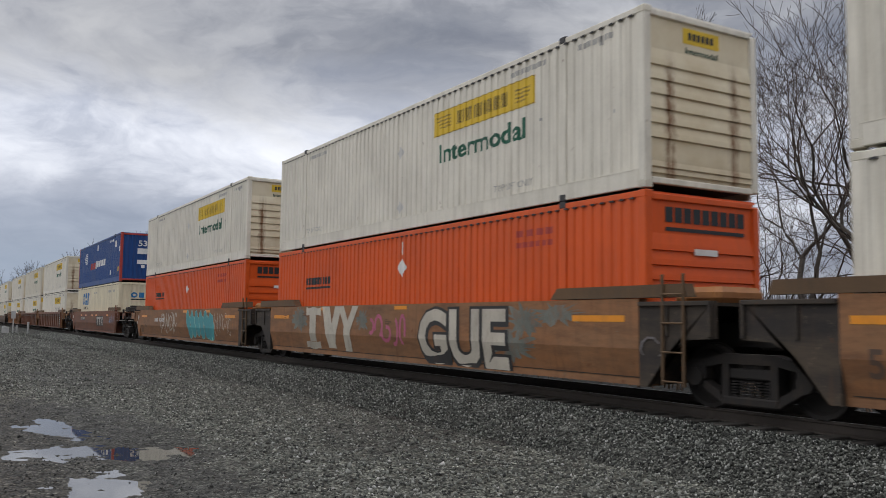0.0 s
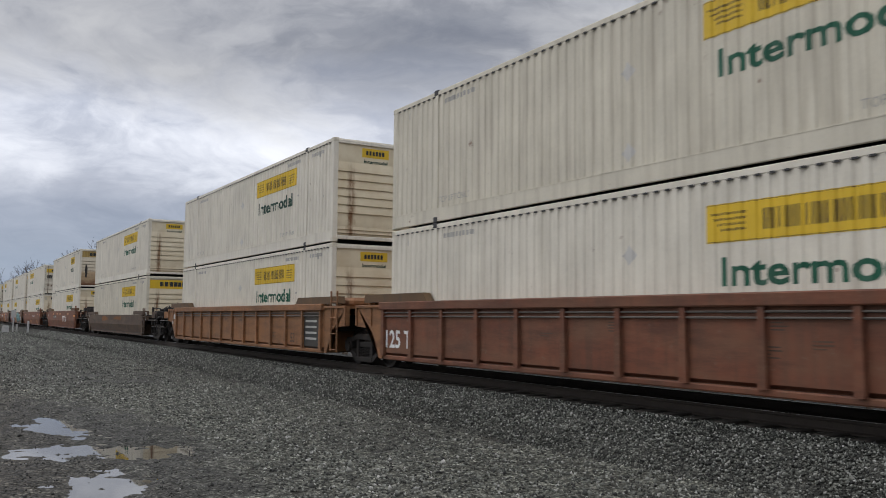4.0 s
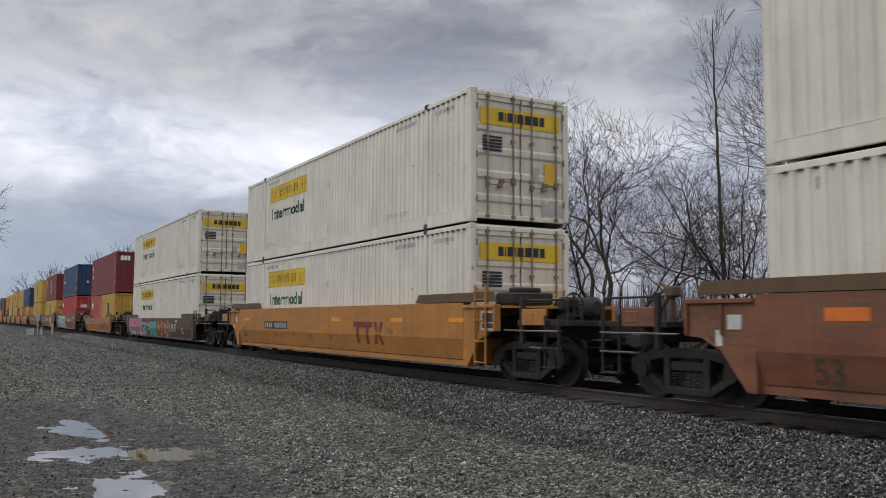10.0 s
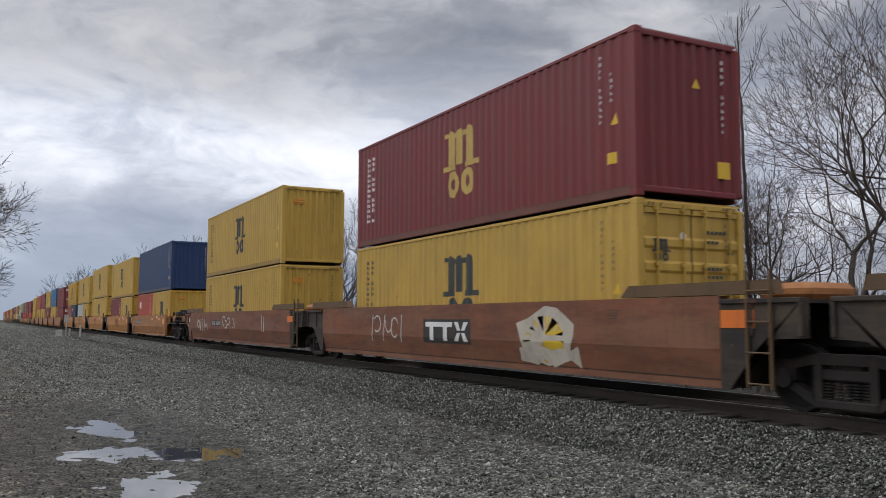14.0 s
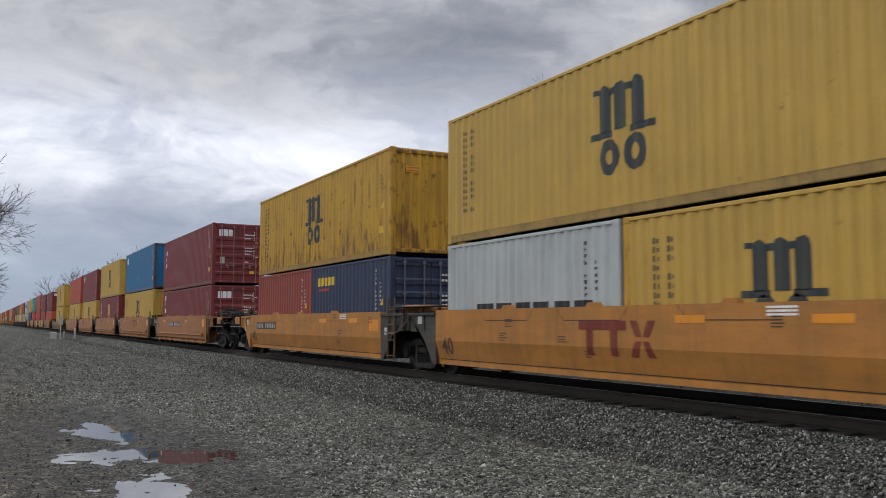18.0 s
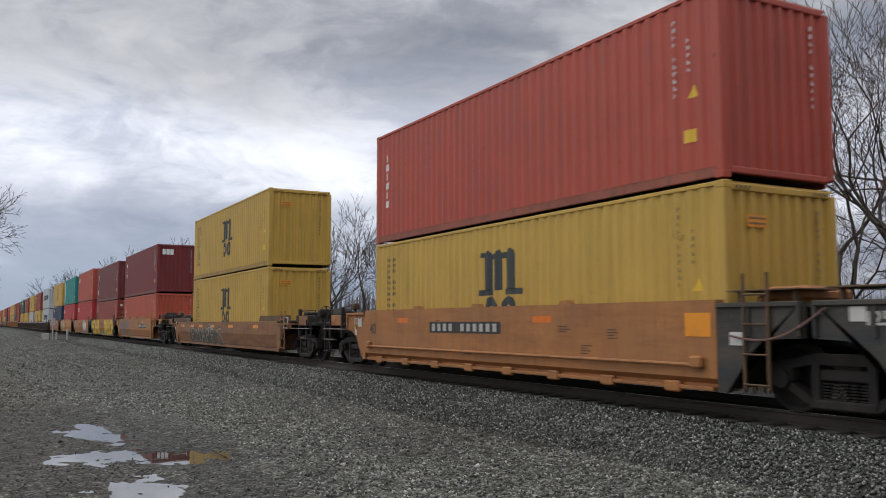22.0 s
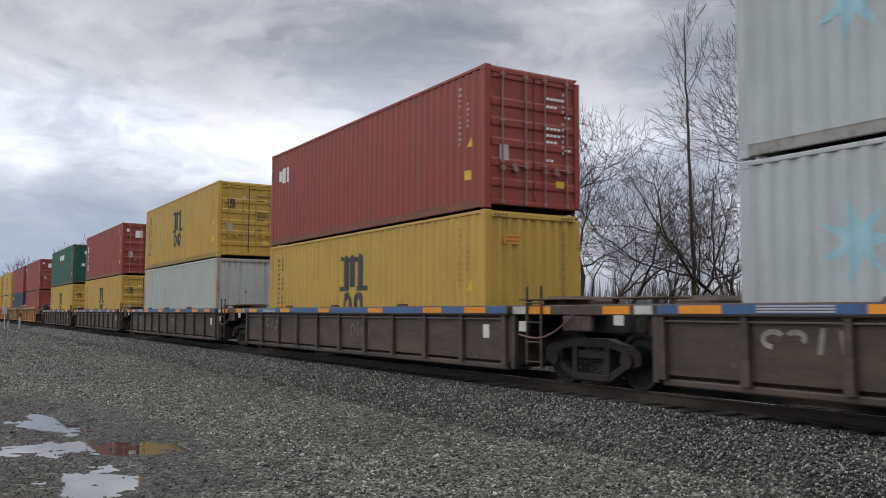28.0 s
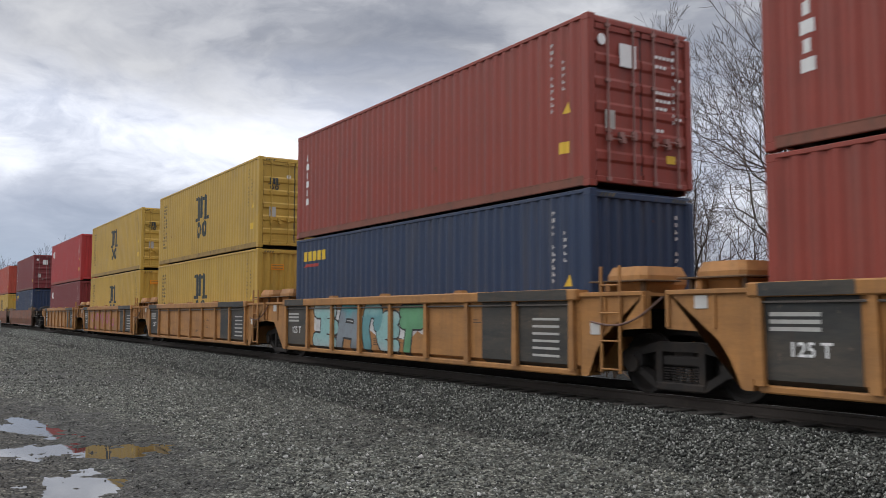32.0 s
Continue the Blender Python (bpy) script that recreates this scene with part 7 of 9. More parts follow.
def cream_box():
    ob = container(53, CREAM, "plain", TALL, "cream white 53-foot container with a blue mark")
    on_side(ob, 53, "blue_mark", arc(-13.2, 2.07, 0.42, 0.42, 0.22, 0, 360, 14) + [bar(-12.66, 1.66, -11.95, 1.98), bar(-12.66, 2.12, -11.95, 2.48)] +
            [bar(-11.75, 1.66, -11.2, 2.48, 0.22)], LOGO_BLUE, "large blue mark")
    on_side(ob, 53, "lettering", word("INTERMODAL", -13.58, 1.36, 0.20, 2.5), INK, "dark small word")
    on_side(ob, 53, "side_code", blocks(-3.6, -1.4, 2.34, 2.48, [1, 1, 1, 1, 0.5, 1, 1, 1, 1, 1, 1], 0.3) + blocks(-9.0, -7.6, 2.38, 2.46, [1] * 8, 0.3), FAINT_INK, "faint numbers")
    x = SIZES[53][0] / 2
    painted_end("end_mark", arc(-0.42, 2.15, 0.20, 0.17, 0.10, 0, 360) + [bar(-0.15, 2.0, 0.14, 2.3), bar(0.22, 2.0, 0.46, 2.3, 0.08)], x - 0.015, LOGO_BLUE, ob, "blue mark")
    painted_end("end_word", [bar(-0.6, 1.86, 0.55, 1.92)], x - 0.015, INK, ob)
    return ob, 53


def crest_box(feet=40, end="plain", paint=None, tall=TALL, rusty=False):
    paint = paint or (YELLOW_R if rusty else YELLOW)
    dark = paint is MAROON
    about = "maroon container with a large yellow mark" if dark else ("rusty yellow container with a large dark mark" if rusty else "mustard yellow container with a large dark mark")
    if end == "doors":
        about += ", door end leading"
    ob = container(feet, paint, end, tall, ("20-foot " if feet == 20 else "40-foot ") + about, posts=YELLOW_R if feet == 20 or rusty else None, rod_paint=paint)
    if feet == 40 and tall == TALL and not dark:
        hazard_edge(ob, tall)
    crest_side(ob, feet, LOGO_YELLOW if dark else LOGO_DARK, tall=tall)
    code_marks(ob, feet, PALE_INK if dark else YELLOW_MARK, tall)
    x = SIZES[feet][0] / 2
    if end == "doors":
        door_marks(ob, feet, LOGO_DARK, tall, LOGO_DARK)
        painted_end("round_sticker", disc(-0.22, tall * 0.79, 0.07, 0.07), x - 0.010, PALE_INK, ob, "white round sticker")
    elif not dark:
        painted_end("end_label", [bar(-0.76, tall * 0.77, -0.34, tall * 0.77 + 0.18)], x - 0.018, AMBER, ob, "orange yellow label")
        painted_end("stencil", [bar(-0.73, tall * 0.77 + a, -0.37, tall * 0.77 + a + 0.03) for a in (0.04, 0.12)], x - 0.014, YELLOW_MARK, ob, "faint lines of small print")
    else:
        painted_end("end_triangle", [[(0.05, tall * 0.68), (0.25, tall * 0.68), (0.15, tall * 0.74)]], x - 0.018, STICKER, ob, "yellow triangle")
        painted_end("end_label", [bar(0.62, 0.42, 0.92, 0.72)], x - 0.018, STICKER, ob, "yellow label")
    return ob, feet


def plain_box(paint, about, feet=40, end="plain", tall=TALL, ink=None, word_ink=None, column=None, posts=None, block=None, end_block=None, tri=True, rod=None):
    ob = container(feet, paint, end, tall, about, posts=posts, rod_paint=rod)
    ink = ink or PALE_INK
    code_marks(ob, feet, ink, tall, tri)
    if end == "doors":
        door_marks(ob, feet, ink, tall)
    if column:
        corner_word(ob, feet, ink, *column)
    if block is not None:
        block_logo(ob, feet, ink, block)
    if end_block:
        painted_end("end_mark", blocks(end_block[0], end_block[1], end_block[2], end_block[3], [1, 1, 1], 0.18), SIZES[feet][0] / 2 - 0.010, ink, ob, "white mark")
    return ob, feet


def maroon_box(end="plain", tall=TALL):
    kind = "maroon 40-foot container with white marks" + (", door end leading" if end == "doors" else "")
    ob, feet = plain_box(MAROON, kind, 40, end, tall, column=(1.35, 2.42, 3, 0.26), end_block=(-0.92, -0.28, tall - 0.62, tall - 0.30), rod=None)
    return ob, feet


def block_box(paint=None, feet=40, end="plain", tall=TALL):
    return plain_box(paint or BRIGHTRED, ("20-foot" if feet == 20 else "40-foot") + " red container with a white block mark", feet, end, tall, block=tall - 0.96,
                     end_block=(-0.85, -0.35, tall - 1.05, tall - 0.78) if end == "doors" else None, rod=None)


def star_box(feet):
    ob, _ = plain_box(GREY, ("20-foot" if feet == 20 else "40-foot") + " pale grey container with dark block letters' shapes", feet, "plain", TALL if feet == 40 else LOW, INK, tri=False)
    ob["label"] = "pale grey container with a row of dark blocks"
    if feet == 40:
        on_side(ob, 40, "dark_mark", blocks(-9.4, -1.8, 1.35, 2.05, [1.25, 1.1, 0.95, 1.0, 0.95, 1.05], 0.28), INK, "row of dark blocks")
        on_side(ob, 40, "star", star(-10.5, 1.72, 0.55), LOGO_STAR, "light blue star")
    else:
        on_side(ob, 20, "dark_mark", blocks(-4.75, -0.75, 0.82, 1.24, [1.25, 1.1, 0.95, 1.0, 0.95, 1.05], 0.28), INK, "row of dark blocks")
        on_side(ob, 20, "star", star(-5.35, 1.05, 0.34), LOGO_STAR, "light blue star")
    return ob, feet


def star(x, z, r):
    out = []
    for i in range(7):
        a, b = 2 * math.pi * i / 7, 2 * math.pi * (i + 0.5) / 7
        c = 2 * math.pi * (i - 0.5) / 7
        out.append([(x, z), (x + 0.35 * r * math.cos(c), z + 0.35 * r * math.sin(c)), (x + r * math.cos(a), z + r * math.sin(a)), (x + 0.35 * r * math.cos(b), z + 0.35 * r * math.sin(b))])
    return out


def navy_box(feet, end="plain", tall=TALL):
    ob, _ = plain_box(DARKNAVY, ("20-foot" if feet == 20 else "40-foot") + " navy blue container with a small yellow mark", feet, end, tall)
    if feet == 40:
        hazard_edge(ob, tall)
    x = -SIZES[feet][0] + 0.5
    on_side(ob, feet, "yellow_mark", blocks(x, x + 1.4, tall - 0.62, tall - 0.36, [1, 1, 1, 1, 1], 0.15), BANNER, "yellow mark")
    on_side(ob, feet, "red_mark", [bar(x, tall - 0.78, x + 0.9, tall - 0.70, 0.1)], LOGO_RED)
    return ob, feet


def cross_box():
    ob, _ = plain_box(NAVY, "navy blue 40-foot container with an orange cross mark", 40, "plain", posts=DARKSTEEL)
    x, z = -11.0, 2.18
    on_side(ob, 40, "orange_cross", [[(x - 0.5, z - 0.36), (x - 0.40, z - 0.36), (x + 0.12, z + 0.04), (x, z + 0.08)], [(x + 0.5, z + 0.36), (x + 0.42, z + 0.36), (x - 0.12, z), (x, z - 0.08)],
                                     [(x - 0.48, z + 0.22), (x - 0.44, z + 0.28), (x + 0.08, z + 0.08), (x, z - 0.06)], [(x + 0.5, z - 0.34), (x + 0.40, z - 0.34), (x - 0.06, z + 0.06), (x + 0.08, z + 0.08)]], SAFETY, "orange cross mark")
    on_side(ob, 40, "white_mark", blocks(-11.62, -10.25, 1.42, 1.66, [1, 0.4, 1, 1, 1], 0.22), PALE_INK, "white mark")
    xe = SIZES[40][0] / 2
    painted_end("end_label", [bar(-0.42, 1.18, -0.22, 1.38)], xe - 0.018, STICKER, ob)
    return ob, 40


def sea_blue():
    ob, _ = plain_box(SEABLUE, "sea blue 40-foot container with rusty corner posts", 40, "plain", posts=surface("rusty_post", (0.085, 0.055, 0.045), 0.8, 0, 0.3, 1, 0.5, (0.04, 0.05, 0.06)))
    on_side(ob, 40, "pale_patch", wavy(-7.2, 0.72, -5.6, 1.16, 5, 0.15), LOGO_BLUE, "paler paint patch")
    on_side(ob, 40, "white_plate", [bar(-11.5, 2.16, -11.05, 2.60)], PALE_INK, "white plate")
    painted_end("white_plate", [bar(0.62, 0.55, 0.95, 0.92)], SIZES[40][0] / 2 - 0.018, PALE_INK, ob)
    return ob, 40


def teal_box():
    ob, _ = plain_box(TEAL, "teal green 40-foot container with a white upright strip", 40, "plain")
    on_side(ob, 40, "white_strip", [bar(-11.72, 0.38, -11.14, 2.62)], PALE_INK, "white strip")
    on_side(ob, 40, "strip_mark", [bar(-11.55, 0.5 + 0.235 * i, -11.32, 0.66 + 0.235 * i) for i in range(9)], GREEN, "green marks on the strip")
    on_side(ob, 40, "sprayed_tag", arc(-6.9, 0.45, 0.22, 0.2, 0.09, 0, 360) + arc(-6.55, 0.5, 0.2, 0.17, 0.08, 30, 330), SPRAY["black"], "black sprayed scribble")
    xe = SIZES[40][0] / 2
    painted_end("sprayed_tag", arc(0.35, 0.62, 0.18, 0.2, 0.05, 0, 360) + arc(0.35, 1.0, 0.15, 0.18, 0.05, 0, 360), xe - 0.018, SPRAY["black"], ob)
    painted_end("end_triangle", [[(0.02, 1.78), (0.22, 1.78), (0.12, 1.98)]], xe - 0.018, STICKER, ob)
    return ob, 40


def green_box():
    ob, _ = plain_box(GREEN, "dark green 40-foot container with a white mark", 40, "plain", posts=surface("brown_post", (0.075, 0.06, 0.05), 0.8, 0, 0.3, 1, 0.5))
    on_side(ob, 40, "white_mark", blocks(-7.3, -4.96, 1.98, 2.36, [1, 0.9, 0.35, 0.8, 1, 0.7], 0.22, 0.03), PALE_INK, "white mark")
    on_side(ob, 40, "red_line", [bar(-7.2, 1.82, -5.0, 1.86)], LOGO_RED)
    xe = SIZES[40][0] / 2
    painted_end("end_notice", [bar(-0.45, 2.18, -0.18, 2.42), bar(0.0, 2.10, 0.26, 2.34), bar(-0.62, 1.28, -0.40, 1.48)], xe - 0.018, PALE_INK, ob)
    painted_end("end_triangle", [[(-0.08, 1.2), (0.14, 1.2), (0.02, 1.42)]], xe - 0.018, STICKER, ob)
    return ob, 40


def red_dull(about, paint, end="plain", tall=TALL, feet=40, column=(0.9, 2.35, 6, 0.22), plate=False):
    ob, f = plain_box(paint, about, feet, end, tall, column=column, rod=None)
    xe = SIZES[feet][0] / 2
    if end == "doors" or plate:
        painted_end("white_placard", [bar(-0.52, tall - 0.82, -0.14, tall - 0.42)], xe - 0.006, PALE_INK, ob, "white placard")
        painted_end("round_mark", disc(-0.92, tall - 0.42, 0.09, 0.1), xe - 0.008, PALE_INK, ob)
    return ob, f


def load(x, lowers, upper):
    """Set containers into a well whose load's leading end stands at x at the start. lowers run from rear to front."""
    low_tall = 0.0
    if len(lowers) == 2:
        places = [x - 12.192 + 3.029, x - 3.029]
    else:
        places = [x - SIZES[lowers[0][1]][0] / 2]
    for (ob, feet), at in zip(lowers, places):
        for child in list(ob.children):
            if child.name.split(".")[0] in ("corner_casting", "lift_casting") and (child.location.z < 0.2 or child.location.y > 0):
                bpy.data.objects.remove(child)
        MOVING.append((ob, at, RAIL + 0.365))
        low_tall = max(low_tall, ob["tall"])
    ob, feet = upper
    for child in list(ob.children):
        if child.name.split(".")[0] in ("corner_casting", "lift_casting") and child.location.y > 0:
            bpy.data.objects.remove(child)
    MOVING.append((ob, x - SIZES[feet][0] / 2, RAIL + 0.365 + low_tall + 0.030))


def note(pair, tall):
    pair[0]["tall"] = tall
    return pair


def H(pair):
    return note(pair, TALL)


def S(pair):
    return note(pair, LOW)


def amber(car, half, spots, z=1.30, w=0.62, h=0.10, material=None):
    for x in spots:
        decal(car, "reflector", [bar(x, z, x + w, z + h)], material or AMBER, half, "amber reflector")


def figures(x0, x1, z0, z1, n, blank):
    """A row of plain upright bars that stands for a number; one place stays blank."""
    step = (x1 - x0) / n
    return [bar(x0 + step * (i + 0.18), z0, x0 + step * (i + 0.74), z1) for i in range(n) if i != blank]


def car_number(car, half, x, z=0.92, w=2.1, plate=True, ink=None):
    if plate:
        decal(car, "number_panel", [bar(x, z, x + w, z + 0.24)], BLACKPLATE, half, "dark panel")
    decal(car, "number_row", figures(x + 0.08, x + w - 0.08, z + 0.04, z + 0.20, 11, 4), ink or FAINT_INK, half, "pale painted number", lift=0.008)


def car_logo(car, half, x, z=0.62, w=1.9, h=0.56, ink=None, plate=False):
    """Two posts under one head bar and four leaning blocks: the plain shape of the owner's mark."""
    if plate:
        decal(car, "logo_panel", [bar(x - 0.12, z - 0.06, x + w + 0.12, z + h + 0.06)], BLACKPLATE, half, "dark panel")
    k = w / 3.3
    polys = []
    polys.append(bar(x, z + h * 0.74, x + 2.15 * k, z + h))
    for i in (0, 1):
        a = x + i * 1.1 * k
        polys.append(bar(a + 0.36 * k, z, a + 0.66 * k, z + h * 0.75))
    a = x + 2.3 * k
    for side in (0, 1):
        b = a + 1.02 * k * side
        d = 1 - 2 * side
        for lo, hi in ((z + h, z + 0.56 * h), (z, z + 0.44 * h)):
            polys.append([(b, lo), (b + 0.30 * k * d, lo), (b + 0.48 * k * d, hi), (b + 0.24 * k * d, hi)])
    decal(car, "owner_mark", polys, ink or LOGO_CAR, half, "owner's mark", lift=0.008)


def stencil(car, half, x, text, z=0.66, h=0.36, ink=None):
    decal(car, "stencil", word(text, x, z, h * 0.8), ink or STENCIL, half, "stencilled number")


def small_stuff(car, half, seed, ink=None):
    """Little notices and tie-down marks along the side."""
    rng = random.Random(seed)
    bits = []
    for _ in range(5):
        x, z = rng.uniform(-2 * half + 0.8, -0.8), rng.uniform(0.5, 1.3)
        for k in range(rng.randint(2, 4)):
            bits.append(bar(x, z + 0.045 * k, x + rng.uniform(0.15, 0.35), z + 0.045 * k + 0.018))
    decal(car, "notice", bits, ink or STENCIL, half, "small stencilled notices")


def tag_strokes(x0, z0, x1, z1, seed, count, width=0.10):
    """Loose sprayed strokes within a field."""
    rng = random.Random(seed)
    out = []
    for i in range(count):
        cx = x0 + (x1 - x0) * (i + 0.5) / count
        r = (x1 - x0) / count
        if rng.random() < 0.55:
            a = rng.uniform(0, 360)
            out += arc(cx, rng.uniform(z0 + 0.3 * (z1 - z0), z0 + 0.7 * (z1 - z0)), r * rng.uniform(0.4, 0.7), (z1 - z0) * rng.uniform(0.25, 0.45), width, a, a + rng.uniform(180, 320), 9)
        else:
            out.append(bar(cx - width / 2, z0 + 0.1 * (z1 - z0), cx + width / 2, z1 - 0.1 * (z1 - z0) * rng.random(), rng.uniform(-0.4, 0.4) * r))
    return out


def swell(poly, m):
    """The same shape, larger all round."""
    cx, cz = sum(p[0] for p in poly) / len(poly), sum(p[1] for p in poly) / len(poly)
    out = []
    for px, pz in poly:
        d = math.hypot(px - cx, pz - cz) or 1.0
        out.append((px + (px - cx) / d * m * 1.3, pz + (pz - cz) / d * m * 1.3))
    return out


def brush(points, width, cuts=4):
    """A rounded sprayed line through the points, as convex pieces."""
    pts = []
    for i in range(len(points) - 1):
        a, b, c, d = points[max(i - 1, 0)], points[i], points[i + 1], points[min(i + 2, len(points) - 1)]
        for k in range(cuts):
            t = k / cuts
            pts.append(tuple(0.5 * (2 * q + (r - p) * t + (2 * p - 5 * q + 4 * r - e) * t * t + (3 * q - p - 3 * r + e) * t ** 3) for p, q, r, e in zip(a, b, c, d)))
    pts.append(points[-1])
    r, out = width / 2, []
    for (ax, az), (bx, bz) in zip(pts, pts[1:]):
        d = math.hypot(bx - ax, bz - az)
        if d > 1e-5:
            nx, nz = -(bz - az) / d * r, (bx - ax) / d * r
            out.append([(ax + nx, az + nz), (ax - nx, az - nz), (bx - nx, bz - nz), (bx + nx, bz + nz)])
    for px, pz in pts:
        out.append([(px + r * math.cos(0.785 * k), pz + r * math.sin(0.785 * k)) for k in range(8)])
    return out


def sprayed(car, half, field, strokes, width, fill, edge=None, rim=0.05, label="sprayed graffiti letters", lift=0.006, shine=None):
    """Hand-drawn strokes, given over a field of the side from 0 to 1, with a rim behind and a bright line on top."""
    x0, x1, z0, z1 = field
    lines = [[(x0 + (x1 - x0) * u, z0 + (z1 - z0) * v) for u, v in line] for line in strokes]
    if edge:
        decal(car, "graffiti_outline", [p for q in lines for p in brush(q, width + 2 * rim)], SPRAY[edge], half, "sprayed outline", lift=lift - 0.003)
    decal(car, "graffiti", [p for q in lines for p in brush(q, width)], SPRAY[fill], half, label, lift=lift)
    if shine:
        decal(car, "graffiti_tag", [p for q in lines for p in brush([(a - 0.18 * width, b + 0.22 * width) for a, b in q], 0.024)], SPRAY[shine], half, "fine sprayed lines", lift=lift + 0.003)


W53, W48, W40 = 8.12, 7.36, 6.14


def build_train():
    """Every unit in turn: where its load's leading end is at the start, the well under it, and what it carries."""
    def well(x, load_len, feet, style, paint, ends, **more):
        car = well_car(feet, style, paint, ends, **more)
        half = {53: W53, 48: W48, 40: W40}[feet]
        MOVING.append((car, x - load_len / 2, RAIL))
        small_stuff(car, half, int(-x) + 17)
        if style == "smooth":
            low, top = car["low"], more.get("top", 1.57)
            lines = [bar(-2 * half + 0.1, low + 0.115, -0.1, low + 0.13)]
            if feet == 40:
                for k in (-0.52, -0.08, 0.42):
                    m = (k - 1) * half
                    lines += [bar(m - 0.75, top - 0.24, m + 0.75, top - 0.226), bar(m - 0.985, top - 0.02, m - 0.97, top, 0.0), bar(m - 0.765, top - 0.24, m - 0.75, top - 0.02, -0.22), bar(m + 0.75, top - 0.24, m + 0.765, top - 0.02, 0.22)]
            decal(car, "seam", lines, BLACKPLATE, half, "dark weld seam", lift=0.0035)
        return car, half

    big, mid = 16.154, 12.192
    brown = "brown well car with smooth weathered sides"
    # 53-foot wells with white boxes
    x = 10.08
    car, h = well(x, big, 53, "smooth", CAR_TAN, CAR_SOOT, label="tan brown well car, end ladders and weathered sides", front_coupled=True)
    stencil(car, h, -15.9, "53", 0.62, 0.42)
    amber(car, h, [-16.1], 1.22, 1.4, 0.10)
    load(x, [H(white_box("small", None))], white_box("small", FRONT))
    x = -9.47
    car, h = well(x, big, 53, "smooth", CAR_TAN, CAR_SOOT, label="tan brown well car covered with silver graffiti letters")
    decal(car, "graffiti", wavy(-13.3, 0.38, -12.3, 0.62, 2, 0.2, 5) + [bar(-13.0, 0.6, -12.55, 1.35), *wavy(-13.25, 1.3, -12.2, 1.55, 3, 0.2, 5)[:]] +
          [bar(-11.75, 0.45, -11.25, 1.55, -0.35), bar(-11.75, 0.45, -11.35, 1.55, 0.5)] + [bar(-10.7, 0.4, -10.3, 1.0), bar(-10.62, 0.95, -10.28, 1.55, -0.42), bar(-10.62, 0.95, -10.28, 1.55, 0.45)], SPRAY["silver"], h, "large silver sprayed shapes", lift=0.008)
    decal(car, "graffiti", word("GUE", -6.75, 0.36, 1.10, 3.3), SPRAY["silver"], h, "large silver sprayed letters", lift=0.008)
    decal(car, "graffiti_shadow", [[(px + 0.02, pz - 0.02) for px, pz in t] for t in word("GUE ", -6.83, 0.36, 1.10, 3.46)], SPRAY["black"], h, "dark sprayed shadow", lift=0.005)
    decal(car, "graffiti_tag", tag_strokes(-9.3, 0.6, -7.3, 1.4, 12, 5, 0.09), SPRAY["pink"], h, "reddish sprayed strokes")
    decal(car, "paint_patch", disc(-13.8, 1.2, 0.5, 0.3, 40, 0.35, 6) + disc(-2.9, 1.22, 0.45, 0.30, 44, 0.45, 7) + disc(-2.0, 1.34, 0.6, 0.16, 44, 0.5, 8) + disc(-9.6, 1.2, 0.3, 0.25, 40, 0.4, 9) + disc(-3.3, 0.75, 0.7, 0.22, 44, 0.5, 10), SPRAY["haze"], h, "faded teal paint patches", lift=0.003)
    decal(car, "graffiti_tag", arc(0.25, 0.82, 0.22, 0.20, 0.035, 30, 340), SPRAY["grey"], h, lift=0.012)
    amber(car, h, [-1.55, -15.9], 1.22, 1.25, 0.10)
    amber(car, h, [-12.2, -7.9], 1.45, 0.6, 0.08)
    load(x, [H(orange_box())], white_box("small", FRONT))
    x = -28.96
    car, h = well(x, big, 53, "smooth", CAR_TAN, CAR_SOOT, label="tan brown well car with teal and white graffiti", rear_coupled=True)
    leaves = []
    for k in range(5):
        leaves += [(-6.85 + 0.66 * k, 1.22 - 0.03 * (k % 2), 0.20, 0.30), (-6.62 + 0.66 * k, 0.98, 0.26, 0.30), (-6.45 + 0.62 * k, 0.66 + 0.05 * (k % 3), 0.28, 0.28)]
    leaves.append((-3.45, 0.86, 0.48, 0.52))
    decal(car, "graffiti_outline", [p for i, (a, b, c, d) in enumerate(leaves) for p in disc(a, b, c + 0.025, d + 0.025, 14, 0.12, i)], SPRAY["mint"], h, "pale sprayed outline", lift=0.004)
    decal(car, "graffiti", [p for i, (a, b, c, d) in enumerate(leaves) for p in disc(a, b, c, d, 14, 0.12, i)], SPRAY["teal"], h, "teal sprayed leaves", lift=0.007)
    decal(car, "graffiti", tag_strokes(-11.9, 0.4, -8.6, 1.45, 33, 7, 0.07) + tag_strokes(-11.6, 0.5, -8.9, 1.4, 34, 6, 0.05), SPRAY["silver"], h, "pale sprayed scrawl", lift=0.006)
    decal(car, "graffiti_tag", tag_strokes(-3.1, 0.6, -0.9, 1.4, 15, 9, 0.03), SPRAY["silver"], h, "pale sprayed strokes")
    car_number(car, h, -13.0, 0.98, 2.1, False, PALE_INK)
    stencil(car, h, -15.9, "53", 0.5, 0.42)
    amber(car, h, [-7.6, -4.2], 1.42)
    amber(car, h, [-15.8, -1.6], 1.22, 1.2, 0.1)
    load(x, [H(orange_box())], white_box("small", FRONT))
    x = -52.45
    car, h = well(x, big, 53, "smooth", CAR_BROWN, CAR_BROWN, label=brown, front_coupled=True, rear_coupled=True)
    car_logo(car, h, -6.05, 0.70, 2.3, 0.5, FAINT_INK, True)
    car_number(car, h, -12.9, 0.98, 2.0)
    decal(car, "graffiti_tag", tag_strokes(-1.7, 0.85, -0.1, 1.3, 18, 6, 0.06), SPRAY["blue"], h, "blue sprayed tag")
